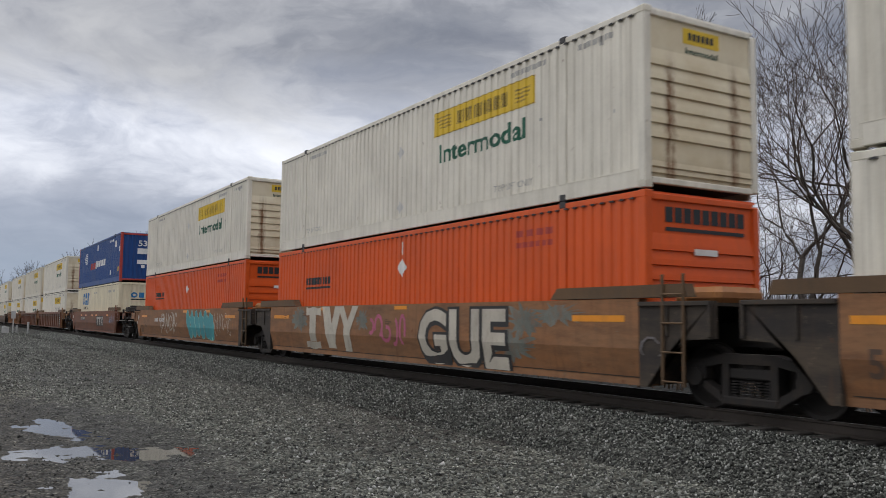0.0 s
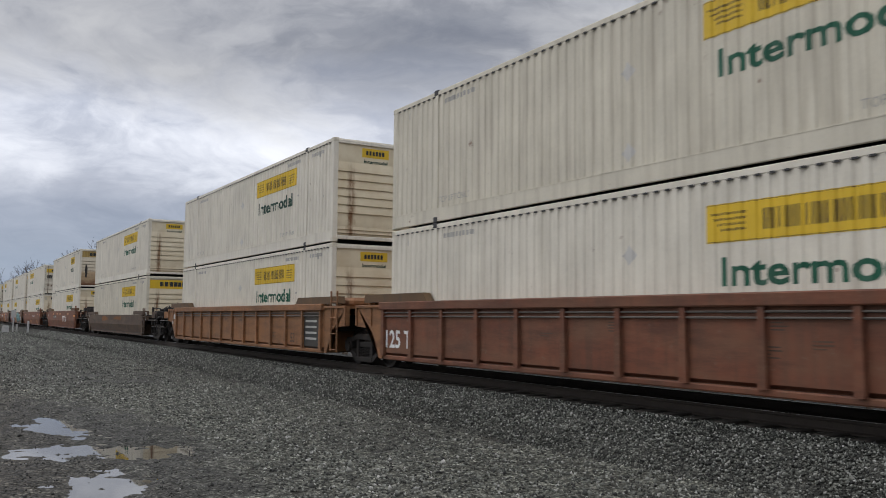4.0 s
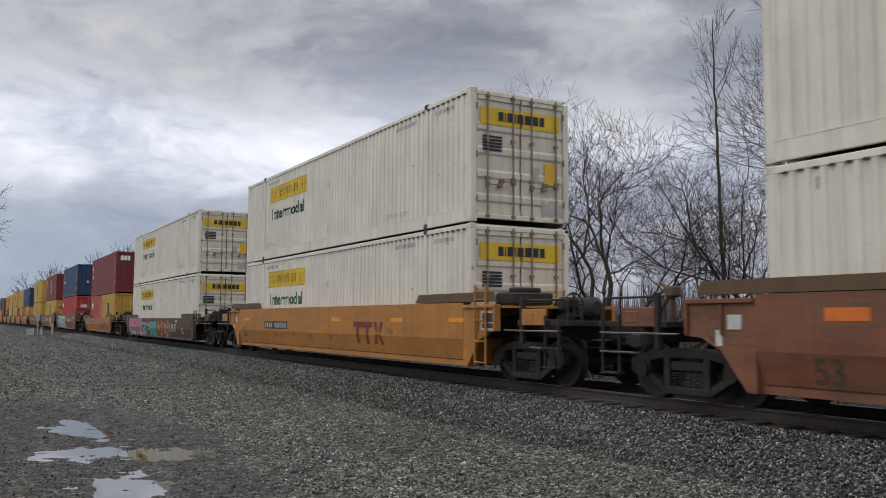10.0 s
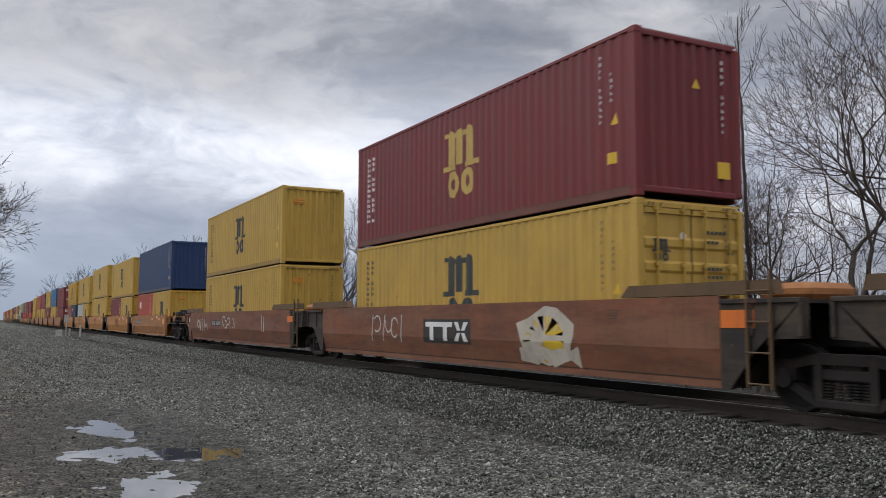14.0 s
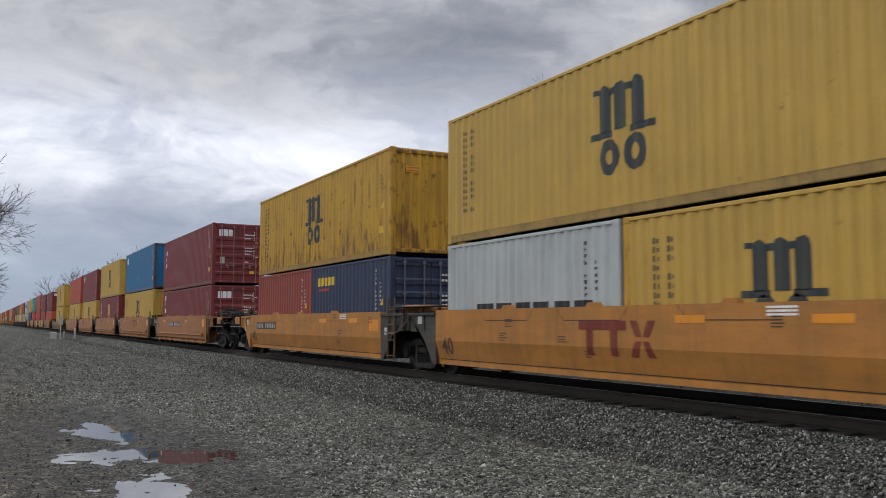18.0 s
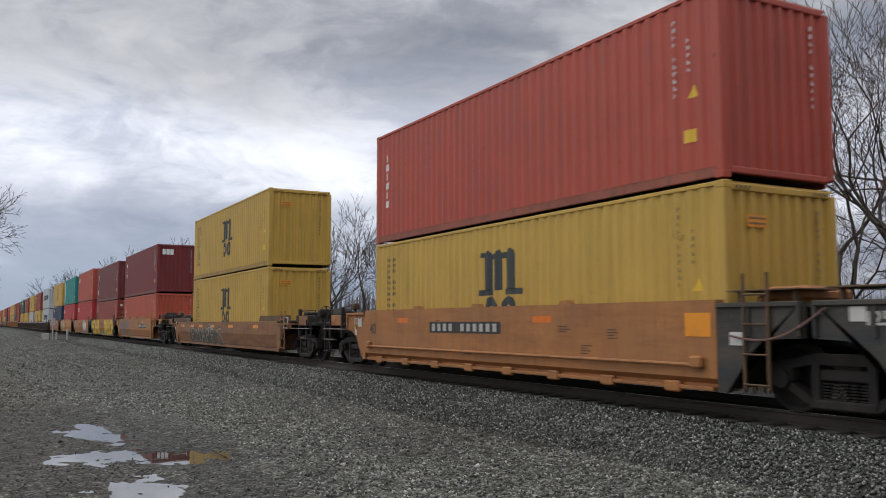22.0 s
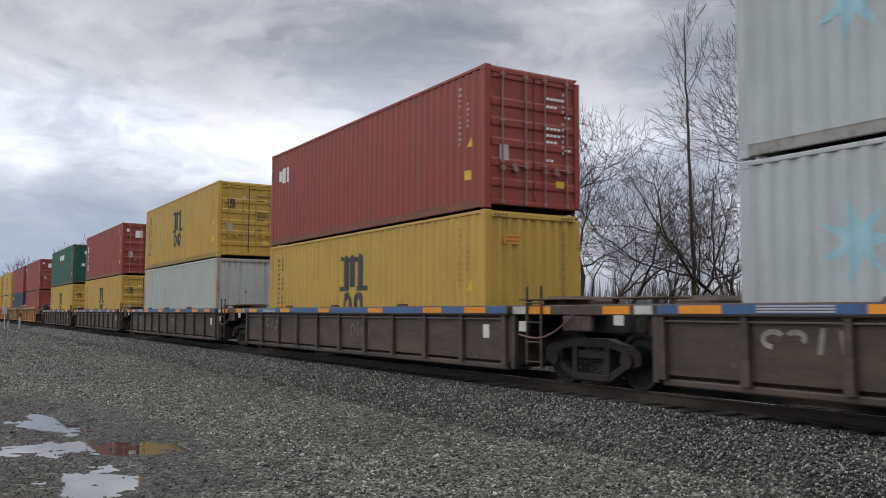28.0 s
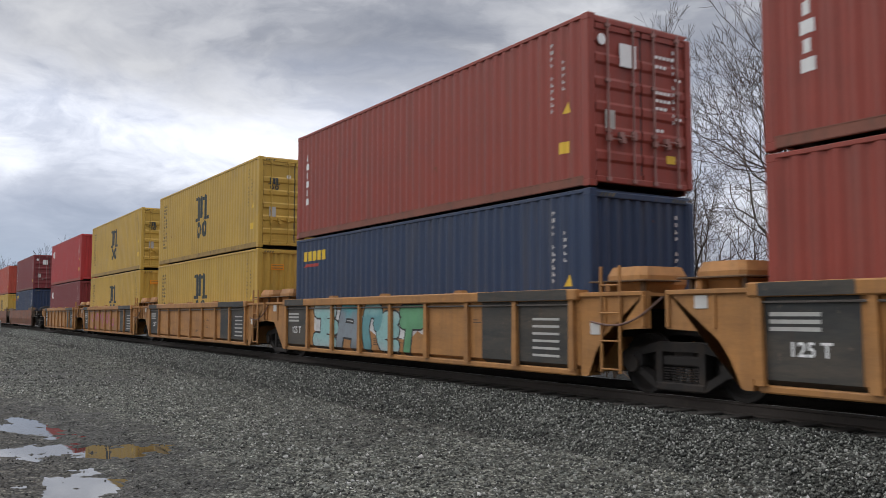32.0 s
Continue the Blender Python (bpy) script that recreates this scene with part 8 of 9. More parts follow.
    stencil(car, h, -15.6, "53", 0.55, 0.36)
    amber(car, h, [-12.9, -10.9, -8.2, -6.6, -2.6], 1.26)
    load(x, [H(cream_box())], royal_box())
    for i, (x, up, low) in enumerate(((-76.02, white_box("small", FRONT), white_box("blank", FRONT, pale=True)), (-95.14, white_box("small", FRONT, WHITE_B), white_box("wide", FRONT)),
                                      (-114.84, white_box("small", FRONT, dark=True), white_box("small", FRONT)))):
        car, h = well(x, big, 53, "ribbed", CAR_BROWN if i < 2 else CAR_TAN, CAR_TAN, label="brown well car with upright ribs along its sides", front_coupled=i == 0, rear_coupled=i == 2, arch=True, crease=0.42)
        decal(car, "end_panel", [bar(-1.7, 0.32, -0.15, 1.34)], CAR_SLATE, h, "dark end panel")
        stencil(car, h, -2.5, "53", 0.5, 0.34)
        decal(car, "notice", [bar(-1.3, 0.6 + 0.16 * k, -0.5, 0.66 + 0.16 * k) for k in range(4)], FAINT_INK, h, lift=0.009)
        if i == 1:
            decal(car, "stencil", word("125 T", -16.0, 0.55, 0.40), PALE_INK, h, "white stencilled figures", lift=0.009)
        load(x, [H(low)], up)
    x = -138.31
    car, h = well(x, big, 53, "smooth", CAR_DARK, CAR_DARK, label="low dark brown well car with grimy sides", front_coupled=True, rear_coupled=True, top=1.27, crease=0.75, low=0.24)
    decal(car, "rust_patch", wavy(-11.5, 0.9, -9.6, 1.2, 4, 0.3, 8) + wavy(-7.6, 0.95, -5.4, 1.2, 5, 0.3, 8), RUST, h, "rusty rubbed patches")
    load(x, [H(white_box("wide", FRONT, WHITE_B))], white_box("small", FRONT))
    x = -161.84
    car, h = well(x, big, 53, "smooth", CAR_RED, CAR_RED, label="red brown well car with smooth sides", front_coupled=True, rear_coupled=True)
    car_logo(car, h, -6.8, 0.72, 2.2, 0.45, PALE_INK, False)
    car_number(car, h, -12.7, 0.98, 2.0)
    decal(car, "paint_patch", wavy(-4.6, 0.35, -3.2, 1.3, 41, 0.2, 6), CAR_BROWN, h, "darker paint patch", lift=0.003)
    amber(car, h, [-13.2, -10.5, -8.6, -3.9], 1.28)
    amber(car, h, [-0.6], 1.12, 1.4, 0.12)
    load(x, [H(white_box("small", FRONT))], white_box("old", FRONT, WHITE, half=True))
    x = -185.70
    car, h = well(x, big, 53, "smooth", CAR_RED, CAR_RED, label="red brown well car with tan repaired patches", front_coupled=True)
    car_number(car, h, -6.9, 0.98, 2.3, False, PALE_INK)
    decal(car, "paint_patch", wavy(-9.6, 0.40, -7.3, 0.72, 43, 0.12, 6) + wavy(-3.1, 0.34, -2.2, 0.72, 44, 0.12, 4), CAR_DULL, h, "tan paint patches", lift=0.003)
    amber(car, h, [-0.2], 1.10, 0.7, 0.22, SAFETY)
    amber(car, h, [-14.6, -10.7, -2.4], 1.24, 0.6, 0.1, SAFETY)
    stencil(car, h, -15.6, "53", 0.5, 0.42)
    load(x, [H(white_box("plate", FRONT))], white_box("door", REAR))
    x = -205.26
    car, h = well(x, big, 53, "smooth", CAR_RED, CAR_SOOT, label="red brown well car with teal and blue graffiti")
    decal(car, "graffiti_cloud", wavy(-15.2, 0.36, -9.7, 1.5, 51, 0.25, 14), SPRAY["blush"], h, "faded pink sprayed cloud", lift=0.0015)
    sprayed(car, h, (-14.7, -9.9, 0.34, 1.46), [[(0.03, 0.85), (0.28, 0.90)], [(0.15, 0.88), (0.17, 0.45)], [(0.36, 0.87), (0.25, 0.75), (0.34, 0.60), (0.25, 0.46)], [(0.46, 0.92), (0.44, 0.45)], [(0.57, 0.95), (0.55, 0.48)],
                                            [(0.70, 0.92), (0.60, 0.70), (0.72, 0.48)], [(0.86, 0.92), (0.79, 0.70), (0.86, 0.50), (0.95, 0.62), (0.92, 0.85), (0.86, 0.92)]], 0.23, "ice", "blue", 0.03)
    sprayed(car, h, (-14.7, -9.9, 0.34, 1.46), [[(0.30, 0.30), (0.95, 0.34)]] + [[(0.32 + 0.15 * k, 0.28), (0.33 + 0.15 * k, 0.08)] for k in range(5)], 0.28, "sea", "violet", 0.03)
    sprayed(car, h, (-7.05, -2.15, 0.32, 1.50), [[(0.50, 0.95), (0.60, 0.72), (0.75, 0.56), (0.88, 0.40), (0.96, 0.08)], [(0.90, 0.38), (0.99, 0.08)]], 0.40, "teal", "black", 0.06)
    sprayed(car, h, (-7.05, -2.15, 0.32, 1.50), [[(0.03, 0.72), (0.08, 0.92), (0.19, 0.88), (0.19, 0.64), (0.11, 0.48), (0.07, 0.25), (0.10, 0.08)], [(0.10, 0.42), (0.14, 0.12)], [(0.28, 0.95), (0.23, 0.65), (0.22, 0.35), (0.27, 0.12)],
                                             [(0.38, 0.80), (0.34, 0.50), (0.34, 0.10)], [(0.47, 0.98), (0.43, 0.60), (0.42, 0.12)], [(0.56, 0.78), (0.46, 0.48), (0.57, 0.10)], [(0.62, 0.46), (0.57, 0.30), (0.62, 0.14), (0.68, 0.28), (0.62, 0.46)]],
            0.36, "lagoon", "black", 0.05, shine="ice")
    sprayed(car, h, (-7.05, -2.15, 0.32, 1.50), [[(0.70, 0.92), (0.71, 0.70)], [(0.76, 0.90), (0.81, 0.85), (0.77, 0.72), (0.83, 0.70)], [(0.88, 0.84), (0.93, 0.72), (0.88, 0.56)]], 0.17, "ice", "black", 0.04, lift=0.0095)
    decal(car, "tan_panel", wavy(-10.1, 0.34, -6.9, 1.55, 45, 0.04, 8), CAR_OCHRE, h, "tan repainted panel", lift=0.002)
    car_logo(car, h, -9.5, 0.62, 2.0, 0.62)
    decal(car, "graffiti_tag", wavy(-2.2, 0.55, -1.1, 0.95, 3, 0.2, 5), SPRAY["grey"], h)
    decal(car, "graffiti_tag", tag_strokes(-1.4, 0.3, -0.4, 1.5, 8, 3, 0.08), SPRAY["white"], h)
    amber(car, h, [0.05], 1.18, 0.55, 0.18, SAFETY)
    load(x, [H(white_box("door", REAR))], white_box("door", REAR))
    x = -224.75
    car, h = well(x, big, 53, "smooth", CAR_RED, CAR_SOOT, label="red brown well car with a tan panel and white tag", rear_coupled=True)
    decal(car, "tan_panel", wavy(-9.4, 0.30, -6.75, 1.54, 46, 0.03, 8), CAR_DULL, h, "tan repainted panel", lift=0.002)
    car_number(car, h, -13.3, 0.96, 2.5, False, PALE_INK)
    decal(car, "graffiti_tag", tag_strokes(-6.9, 0.3, -5.8, 1.5, 18, 5, 0.10), SPRAY["white"], h, "white sprayed tag", lift=0.009)
    decal(car, "graffiti_tag", disc(-5.35, 1.25, 0.22, 0.28) + disc(-5.0, 0.9, 0.16, 0.2) + disc(-5.5, 0.8, 0.18, 0.15) + disc(-5.0, 0.5, 0.15, 0.2), SPRAY["violet"], h, "faded violet spots")
    decal(car, "tag_plate", wavy(-2.4, 0.6, -1.6, 1.1, 5, 0.3, 5), SPRAY["grey"], h)
    amber(car, h, [-8.3], 1.22)
    amber(car, h, [-15.2, -12.0, -3.9, -0.2], 1.22, 0.6, 0.16, SAFETY)
    stencil(car, h, -15.4, "53", 0.45, 0.42)
    load(x, [H(white_box("small", FRONT))], white_box("door", REAR))
    x = -248.47
    car, h = well(x, big, 53, "smooth", CAR_YELLOW, CAR_YELLOW, label="clean orange yellow well car with smooth sides", front_coupled=True, rear_coupled=True)
    car_logo(car, h, -5.65, 0.60, 1.8, 0.56)
    car_number(car, h, -13.2, 0.90, 2.3)
    stencil(car, h, -15.7, "53", 0.6, 0.42)
    amber(car, h, [-7.2, -3.4, -15.6, -0.6], 1.16)
    load(x, [H(white_box("door", REAR, dark=False))], white_box("door", REAR, dark=True))
    x = -272.18
    car, h = well(x, big, 53, "smooth", CAR_DARK, CAR_DARK, label="low dark brown well car with coloured graffiti", front_coupled=True, rear_coupled=True, top=1.24, crease=0.72, low=0.24)
    decal(car, "graffiti_cloud", wavy(-16.2, 0.28, -14.6, 0.72, 61, 0.3, 7) + wavy(-11.9, 0.28, -10.6, 0.85, 62, 0.3, 6) + wavy(-9.75, 0.28, -7.9, 1.12, 63, 0.12, 8), SPRAY["teal"], h, "teal sprayed cloud", lift=0.0015)
    f = (-16.1, -11.15, 0.28, 1.18)
    sprayed(car, h, f, [[(0.04, 0.88), (0.05, 0.42)], [(0.05, 0.88), (0.19, 0.92), (0.23, 0.66), (0.12, 0.55), (0.20, 0.20)], [(0.30, 0.80), (0.44, 0.84), (0.40, 0.50), (0.30, 0.42), (0.36, 0.16)], [(0.52, 0.88), (0.48, 0.48), (0.56, 0.20)],
                        [(0.60, 0.88), (0.63, 0.50), (0.70, 0.16)], [(0.80, 0.88), (0.69, 0.76), (0.74, 0.55), (0.66, 0.30)], [(0.76, 0.12), (0.86, 0.34), (0.95, 0.14)]], 0.30, "pink", "white", 0.035)
    sprayed(car, h, f, [[(0.15, 0.62), (0.19, 0.58), (0.15, 0.50)], [(0.33, 0.52), (0.39, 0.40), (0.36, 0.30)], [(0.53, 0.42), (0.58, 0.32), (0.60, 0.46)], [(0.03, 0.22), (0.30, 0.14), (0.60, 0.10)], [(0.75, 0.62), (0.80, 0.58)]], 0.03, "white", label="pale sprayed lines", lift=0.0095)
    decal(car, "graffiti_tag", brush([(-10.4, 0.95), (-10.2, 0.80), (-10.1, 1.0), (-9.95, 0.82), (-9.75, 0.90)], 0.06) + brush([(-10.3, 0.45), (-10.2, 0.66), (-9.9, 0.62), (-9.7, 0.68)], 0.05), SPRAY["white"], h, "white sprayed scribble", lift=0.007)
    car_number(car, h, -12.05, 0.82, 1.5, False, FAINT_INK)
    decal(car, "graffiti", tag_strokes(-7.8, 0.28, -4.6, 1.2, 62, 6, 0.13) + tag_strokes(-7.6, 0.4, -4.9, 1.1, 63, 5, 0.10), SPRAY["orange"], h, "faded orange sprayed scrawl", lift=0.006)
    decal(car, "graffiti", wavy(-5.6, 0.28, -4.6, 1.15, 48, 0.4, 5), SPRAY["grey"], h, "grey sprayed ground", lift=0.002)
    decal(car, "graffiti_tag", tag_strokes(-4.7, 0.5, -3.1, 1.0, 22, 7, 0.06) , SPRAY["white"], h, "white sprayed strokes", lift=0.008)
    stencil(car, h, -2.0, "53", 0.5, 0.34, FAINT_INK)
    amber(car, h, [-3.4], 1.04, 0.5)
    load(x, [H(white_box("door", REAR))], white_box("door", REAR))
    # shipping containers from here on
    x = -295.97
    car, h = well(x, mid, 40, "smooth", CAR_DULL, CAR_DULL, label="weathered orange well car with smooth sides", front_coupled=True, rear_coupled=True, top=1.27, crease=0.78, low=0.26)
    car_number(car, h, -10.9, 0.94, 2.2)
    decal(car, "dark_panel", wavy(-4.3, 0.45, -1.2, 0.95, 49, 0.08, 8), CAR_TAN, h, "darker repainted panel", lift=0.003)
    load(x, [S(block_box(FADED, 20, tall=LOW)), S(crest_box(20, tall=LOW))], maroon_box())
    x = -318.03
    for i, (x, up, low) in enumerate(((-318.03, cross_box(), block_box(end="doors")), (-337.51, crest_box(paint=MAROON), crest_box(end="doors")), (-357.03, crest_box(), crest_box()))):
        car, h = well(x, mid, 53, "smooth", CAR_RED, CAR_SOOT, label="red brown well car with graffiti on its side", front_coupled=i == 0, rear_coupled=i == 2)
        o = -1.98
        if i == 0:
            f = (-14.3, -7.6, 0.30, 1.50)
            decal(car, "graffiti_cloud", wavy(-14.4, 0.30, -8.2, 1.5, 71, 0.16, 26) + wavy(-8.2, 0.30, -7.5, 0.62, 72, 0.3, 4), SPRAY["ice"], h, "mint sprayed ground of the piece", lift=0.0025)
            sprayed(car, h, f, [[(0.10, 0.76), (0.13, 0.58)], [(0.17, 0.80), (0.20, 0.50)], [(0.27, 0.76), (0.29, 0.62), (0.25, 0.50)], [(0.33, 0.46), (0.37, 0.34)], [(0.47, 0.32), (0.50, 0.12)], [(0.56, 0.60), (0.52, 0.66)],
                                [(0.43, 0.22), (0.46, 0.10)], [(0.68, 0.66), (0.77, 0.56)], [(0.65, 0.30), (0.71, 0.20), (0.77, 0.26)], [(0.85, 0.76), (0.82, 0.68)], [(0.87, 0.26), (0.90, 0.16)], [(0.22, 0.20), (0.25, 0.12)]], 0.14, "black", label="dark gaps of the piece")
            sprayed(car, h, f, [[(0.0, 0.95), (0.03, 0.60), (0.0, 0.36), (0.05, 0.12), (0.3, 0.09), (0.6, 0.04), (0.98, 0.04)], [(0.08, 0.90), (0.25, 0.95), (0.31, 0.70), (0.24, 0.42), (0.35, 0.28)], [(0.40, 0.86), (0.42, 0.52), (0.50, 0.44), (0.60, 0.52)],
                                [(0.62, 0.95), (0.59, 0.60), (0.68, 0.40), (0.80, 0.46), (0.87, 0.30)], [(0.90, 0.86), (0.70, 0.80), (0.72, 0.62), (0.87, 0.66), (0.91, 0.36)], [(0.04, 0.56), (0.12, 0.50), (0.16, 0.28)], [(0.45, 0.95), (0.47, 0.70), (0.55, 0.78)],
                                [(0.30, 0.55), (0.38, 0.62), (0.36, 0.88)], [(0.50, 0.30), (0.58, 0.34), (0.62, 0.14)], [(0.72, 0.14), (0.84, 0.20), (0.90, 0.32)]], 0.055, "white", label="pale sprayed lines", lift=0.0095)
            car_number(car, h, -6.0, 0.92, 2.8, True, PALE_INK)
            amber(car, h, [-7.4, -2.2], 1.18, 0.6, 0.12, SAFETY)
        elif i == 1:
            decal(car, "graffiti", disc(-4.3, 0.95, 0.95, 0.52, 16, 0.16, 3) + wavy(-5.2, 0.36, -3.3, 0.8, 9, 0.4, 7), SPRAY["silver"], h, "pale sprayed patch", lift=0.004)
            decal(car, "graffiti", disc(-4.35, 0.85, 0.62, 0.42, 16, 0.14, 5), SPRAY["yellow"], h, "yellow sprayed fill")
            car_logo(car, h, -9.2, 0.76, 2.0, 0.42, PALE_INK, True)
            decal(car, "graffiti_tag", tag_strokes(-12.6, 0.6, -10.4, 1.4, 33, 6, 0.04), SPRAY["white"], h, "thin white tag")
            amber(car, h, [0.02], 1.12, 0.6, 0.25, SAFETY)
        else:
            decal(car, "graffiti_tag", tag_strokes(-14.6, 0.6, -12.5, 1.3, 35, 5, 0.07) + tag_strokes(-9.5, 0.8, -7.2, 1.35, 36, 6, 0.05) + tag_strokes(-3.6, 0.7, -3.0, 1.4, 37, 2, 0.06), SPRAY["white"], h, "thin white tags")
            car_number(car, h, -11.6, 0.95, 1.8, True)
            amber(car, h, [-0.3], 1.15, 0.6, 0.2, SAFETY)
        load(x, [H(low)], up)
    five = ((-378.65, plain_box(NAVY, "navy blue 40-foot container with upright ribs"), [S(block_box(FADED, 20, tall=LOW)), S(crest_box(20, tall=LOW))]),
            (-393.86, crest_box(), [S(plain_box(MAROON, "20-foot maroon container with small white numbers", 20, tall=LOW)), S(crest_box(20, tall=LOW))]),
            (-409.55, crest_box(), [H(crest_box(end="doors"))]),
            (-425.43, crest_box(end="doors"), [S(star_box(20)), S(crest_box(20, tall=LOW))]),
            (-440.78, crest_box(rusty=True), [S(plain_box(BROWNRED, "20-foot brown red container with upright ribs", 20, tall=LOW)), S(navy_box(20, "doors", LOW))]))
    for i, (x, up, low) in enumerate(five):
        car, h = well(x, mid, 40, "smooth", CAR_YELLOW if i else CAR_DULL, CAR_SLATE if i else CAR_DULL, label="clean yellow well car with dark end frames", front_coupled=i == 0, rear_coupled=i == 4,
                      top=1.48, crease=0.80, guides=False)
        if i in (1, 2, 3):
            car_logo(car, h, -6.95, 0.66, 1.9, 0.58)
        else:
            car_number(car, h, -11.4, 0.96, 2.4)
        stencil(car, h, -12.0, "40", 0.52, 0.46)
        amber(car, h, [-4.6, -2.2], 1.20, 0.6, 0.12)
        amber(car, h, [-0.75], 0.98, 0.6, 0.30)
        decal(car, "tape", [bar(-2.9, 1.30 + 0.05 * k, -2.4, 1.33 + 0.05 * k) for k in range(3)], PALE_INK, h)
        load(x, low, up)
    five = ((-460.78, maroon_box("doors"), [S(maroon_box("doors", LOW))]), (-476.31, sea_blue(), [H(crest_box())]), (-491.76, crest_box(), [H(crest_box(paint=MAROON))]),
            (-507.21, framed_box(), [H(crest_box(end="doors"))]), (-522.49, red_dull("faded red 40-foot container with an upright white mark", FADED), [H(crest_box())]))
    for i, (x, up, low) in enumerate(five):
        car, h = well(x, mid, 40, "piped", CAR_DULL, CAR_SLATE, label="orange tan well car with an air pipe along its side", front_coupled=i == 0, rear_coupled=i == 4, top=1.52, crease=0.42, low=0.24, guides=False)
        if i in (1, 2, 3):
            car_logo(car, h, -(6.0, 6.0, 9.4, 9.4)[i], 0.92, 1.75, 0.42)
        else:
            car_number(car, h, -8.6, 0.98, 3.0)
        stencil(car, h, -11.95, "40", 0.92, 0.34)
        amber(car, h, [-4.5, -10.3], 1.20, 0.6, 0.12, SAFETY)
        amber(car, h, [-0.6], 1.0, 0.5, 0.34)
        decal(car, "stencil", word("125 T", -12.95, 1.17, 0.17), CODE_INK, h, "white stencilled figures", lift=0.014)
        load(x, low, up)
    x = -544.30
    car, h = well(x, mid, 53, "smooth", CAR_TAN, CAR_TAN, label="low tan well car with grey sprayed letters' shapes", front_coupled=True, rear_coupled=True, top=1.25, crease=0.78, low=0.22)
    decal(car, "graffiti_cloud", wavy(-13.5, 0.28, -8.3, 0.98, 42, 0.25, 14), SPRAY["grime"], h, "dark sprayed ground", lift=0.0015)
    sprayed(car, h, (-13.2, -7.2, 0.32, 1.00), [[(0.10, 0.90), (0.02, 0.86), (0.03, 0.12), (0.10, 0.10)], [(0.02, 0.50), (0.09, 0.52)], [(0.16, 0.10), (0.17, 0.90), (0.22, 0.50), (0.27, 0.90), (0.28, 0.10)], [(0.34, 0.10), (0.39, 0.90), (0.44, 0.10)],
                                            [(0.36, 0.42), (0.42, 0.42)], [(0.50, 0.08), (0.50, 0.90), (0.58, 0.82), (0.57, 0.56), (0.50, 0.48)], [(0.72, 0.88), (0.64, 0.86), (0.65, 0.12), (0.72, 0.10)], [(0.64, 0.50), (0.70, 0.52)],
                                            [(0.94, 0.95), (0.82, 0.80), (0.92, 0.50), (0.98, 0.10), (0.84, 0.06)], [(0.60, 1.25), (0.66, 1.05), (0.56, 0.98)]], 0.085, "dull", "grime", 0.04, label="thin grey sprayed letters")
    amber(car, h, [-15.4, -13.3, -11.6, -9.4, -6.4, -2.9], 1.0, 0.7, 0.12)
    load(x, [H(crest_box())], crest_box())
    five = ((-566.31, maroon_box(), [S(red_dull("rust orange 40-foot container with an upright white mark", RUSTORANGE, tall=LOW, column=(0.5, 2.0, 6, 0.28)))]),
            (-581.96, red_dull("dark maroon 40-foot container with three white marks", DARKRED, column=(0.6, 2.4, 3, 0.26)), [S(red_dull("brown red 40-foot container, door end leading", BROWNRED, "doors", LOW))]),
            (-597.70, block_box(FADED), [H(block_box())]), (-613.31, teal_box(), [H(block_box(end="doors"))]), (-629.00, crest_box(end="doors"), [H(navy_box(40))]))
    for i, (x, up, low) in enumerate(five):
        car, h = well(x, mid, 40, "smooth", (CAR_DULL, CAR_DULL, CAR_DULL, CAR_YELLOW, CAR_DULL)[i], (CAR_DULL, CAR_SLATE, CAR_SLATE, CAR_SLATE, CAR_SLATE)[i], label="orange well car with sprayed graffiti on its side", front_coupled=i == 0,
                      rear_coupled=i == 4, top=1.48, crease=0.78, guides=False)
        if i in (0, 3):
            for xa, xb in ((-10.09, -8.01), (-6.93, -4.84), (-3.74, -1.71)):
                m, w = 0.5 * (xa + xb), 0.5 * (xb - xa)
                cover = Shape().prism([(-w, 0.01), (w, 0.01), (w - 0.06, 0.12), (-w + 0.06, 0.12)], -0.09, 0.06)
                put("guide_cover", cover.mesh("guide_cover"), CAR_DULL, car, at=(m + h, -1.44, 1.475))
        if i == 0:
            f = (-12.1, -7.9, 0.34, 1.40)
            sprayed(car, h, f, [[(0.02, 0.15), (0.08, 0.85), (0.16, 0.90), (0.15, 0.50), (0.06, 0.45), (0.18, 0.12)], [(0.24, 0.85), (0.22, 0.20), (0.33, 0.12)], [(0.24, 0.55), (0.34, 0.60), (0.35, 0.88)],
                                [(0.42, 0.90), (0.39, 0.50), (0.46, 0.15), (0.54, 0.40), (0.50, 0.85), (0.42, 0.90)], [(0.60, 0.10), (0.62, 0.90), (0.70, 0.45), (0.78, 0.90), (0.77, 0.12)], [(0.94, 0.85), (0.84, 0.70), (0.95, 0.45), (0.84, 0.15), (0.97, 0.10)]],
                    0.16, "dusk", "haze", 0.05, shine="dull")
            car_number(car, h, -4.2, 0.90, 2.7)
        elif i == 1:
            box, feet = low[0]
            on_side(box, feet, "green_plate", [bar(-11.72, 0.35, -11.22, 1.72)], DARKGREEN_INK, "dark green upright panel")
            on_side(box, feet, "cream_plate", [bar(-11.72, 1.74, -11.22, 2.2)], FAINT_INK, "cream panel")
            for t, x0, x1 in (("EOHR", -12.5, -7.6), ("2MUCH", -5.0, 0.25)):
                decal(car, "graffiti_outline", [[(px + 0.06, pz - 0.05) for px, pz in q] for q in word(t, x0, 0.30, 1.12, x1 - x0)], SPRAY["black"], h, "dark outline", lift=0.005)
                decal(car, "graffiti", word(t, x0, 0.32, 1.12, x1 - x0), SPRAY["yellow"], h, "large yellow sprayed letters", lift=0.009)
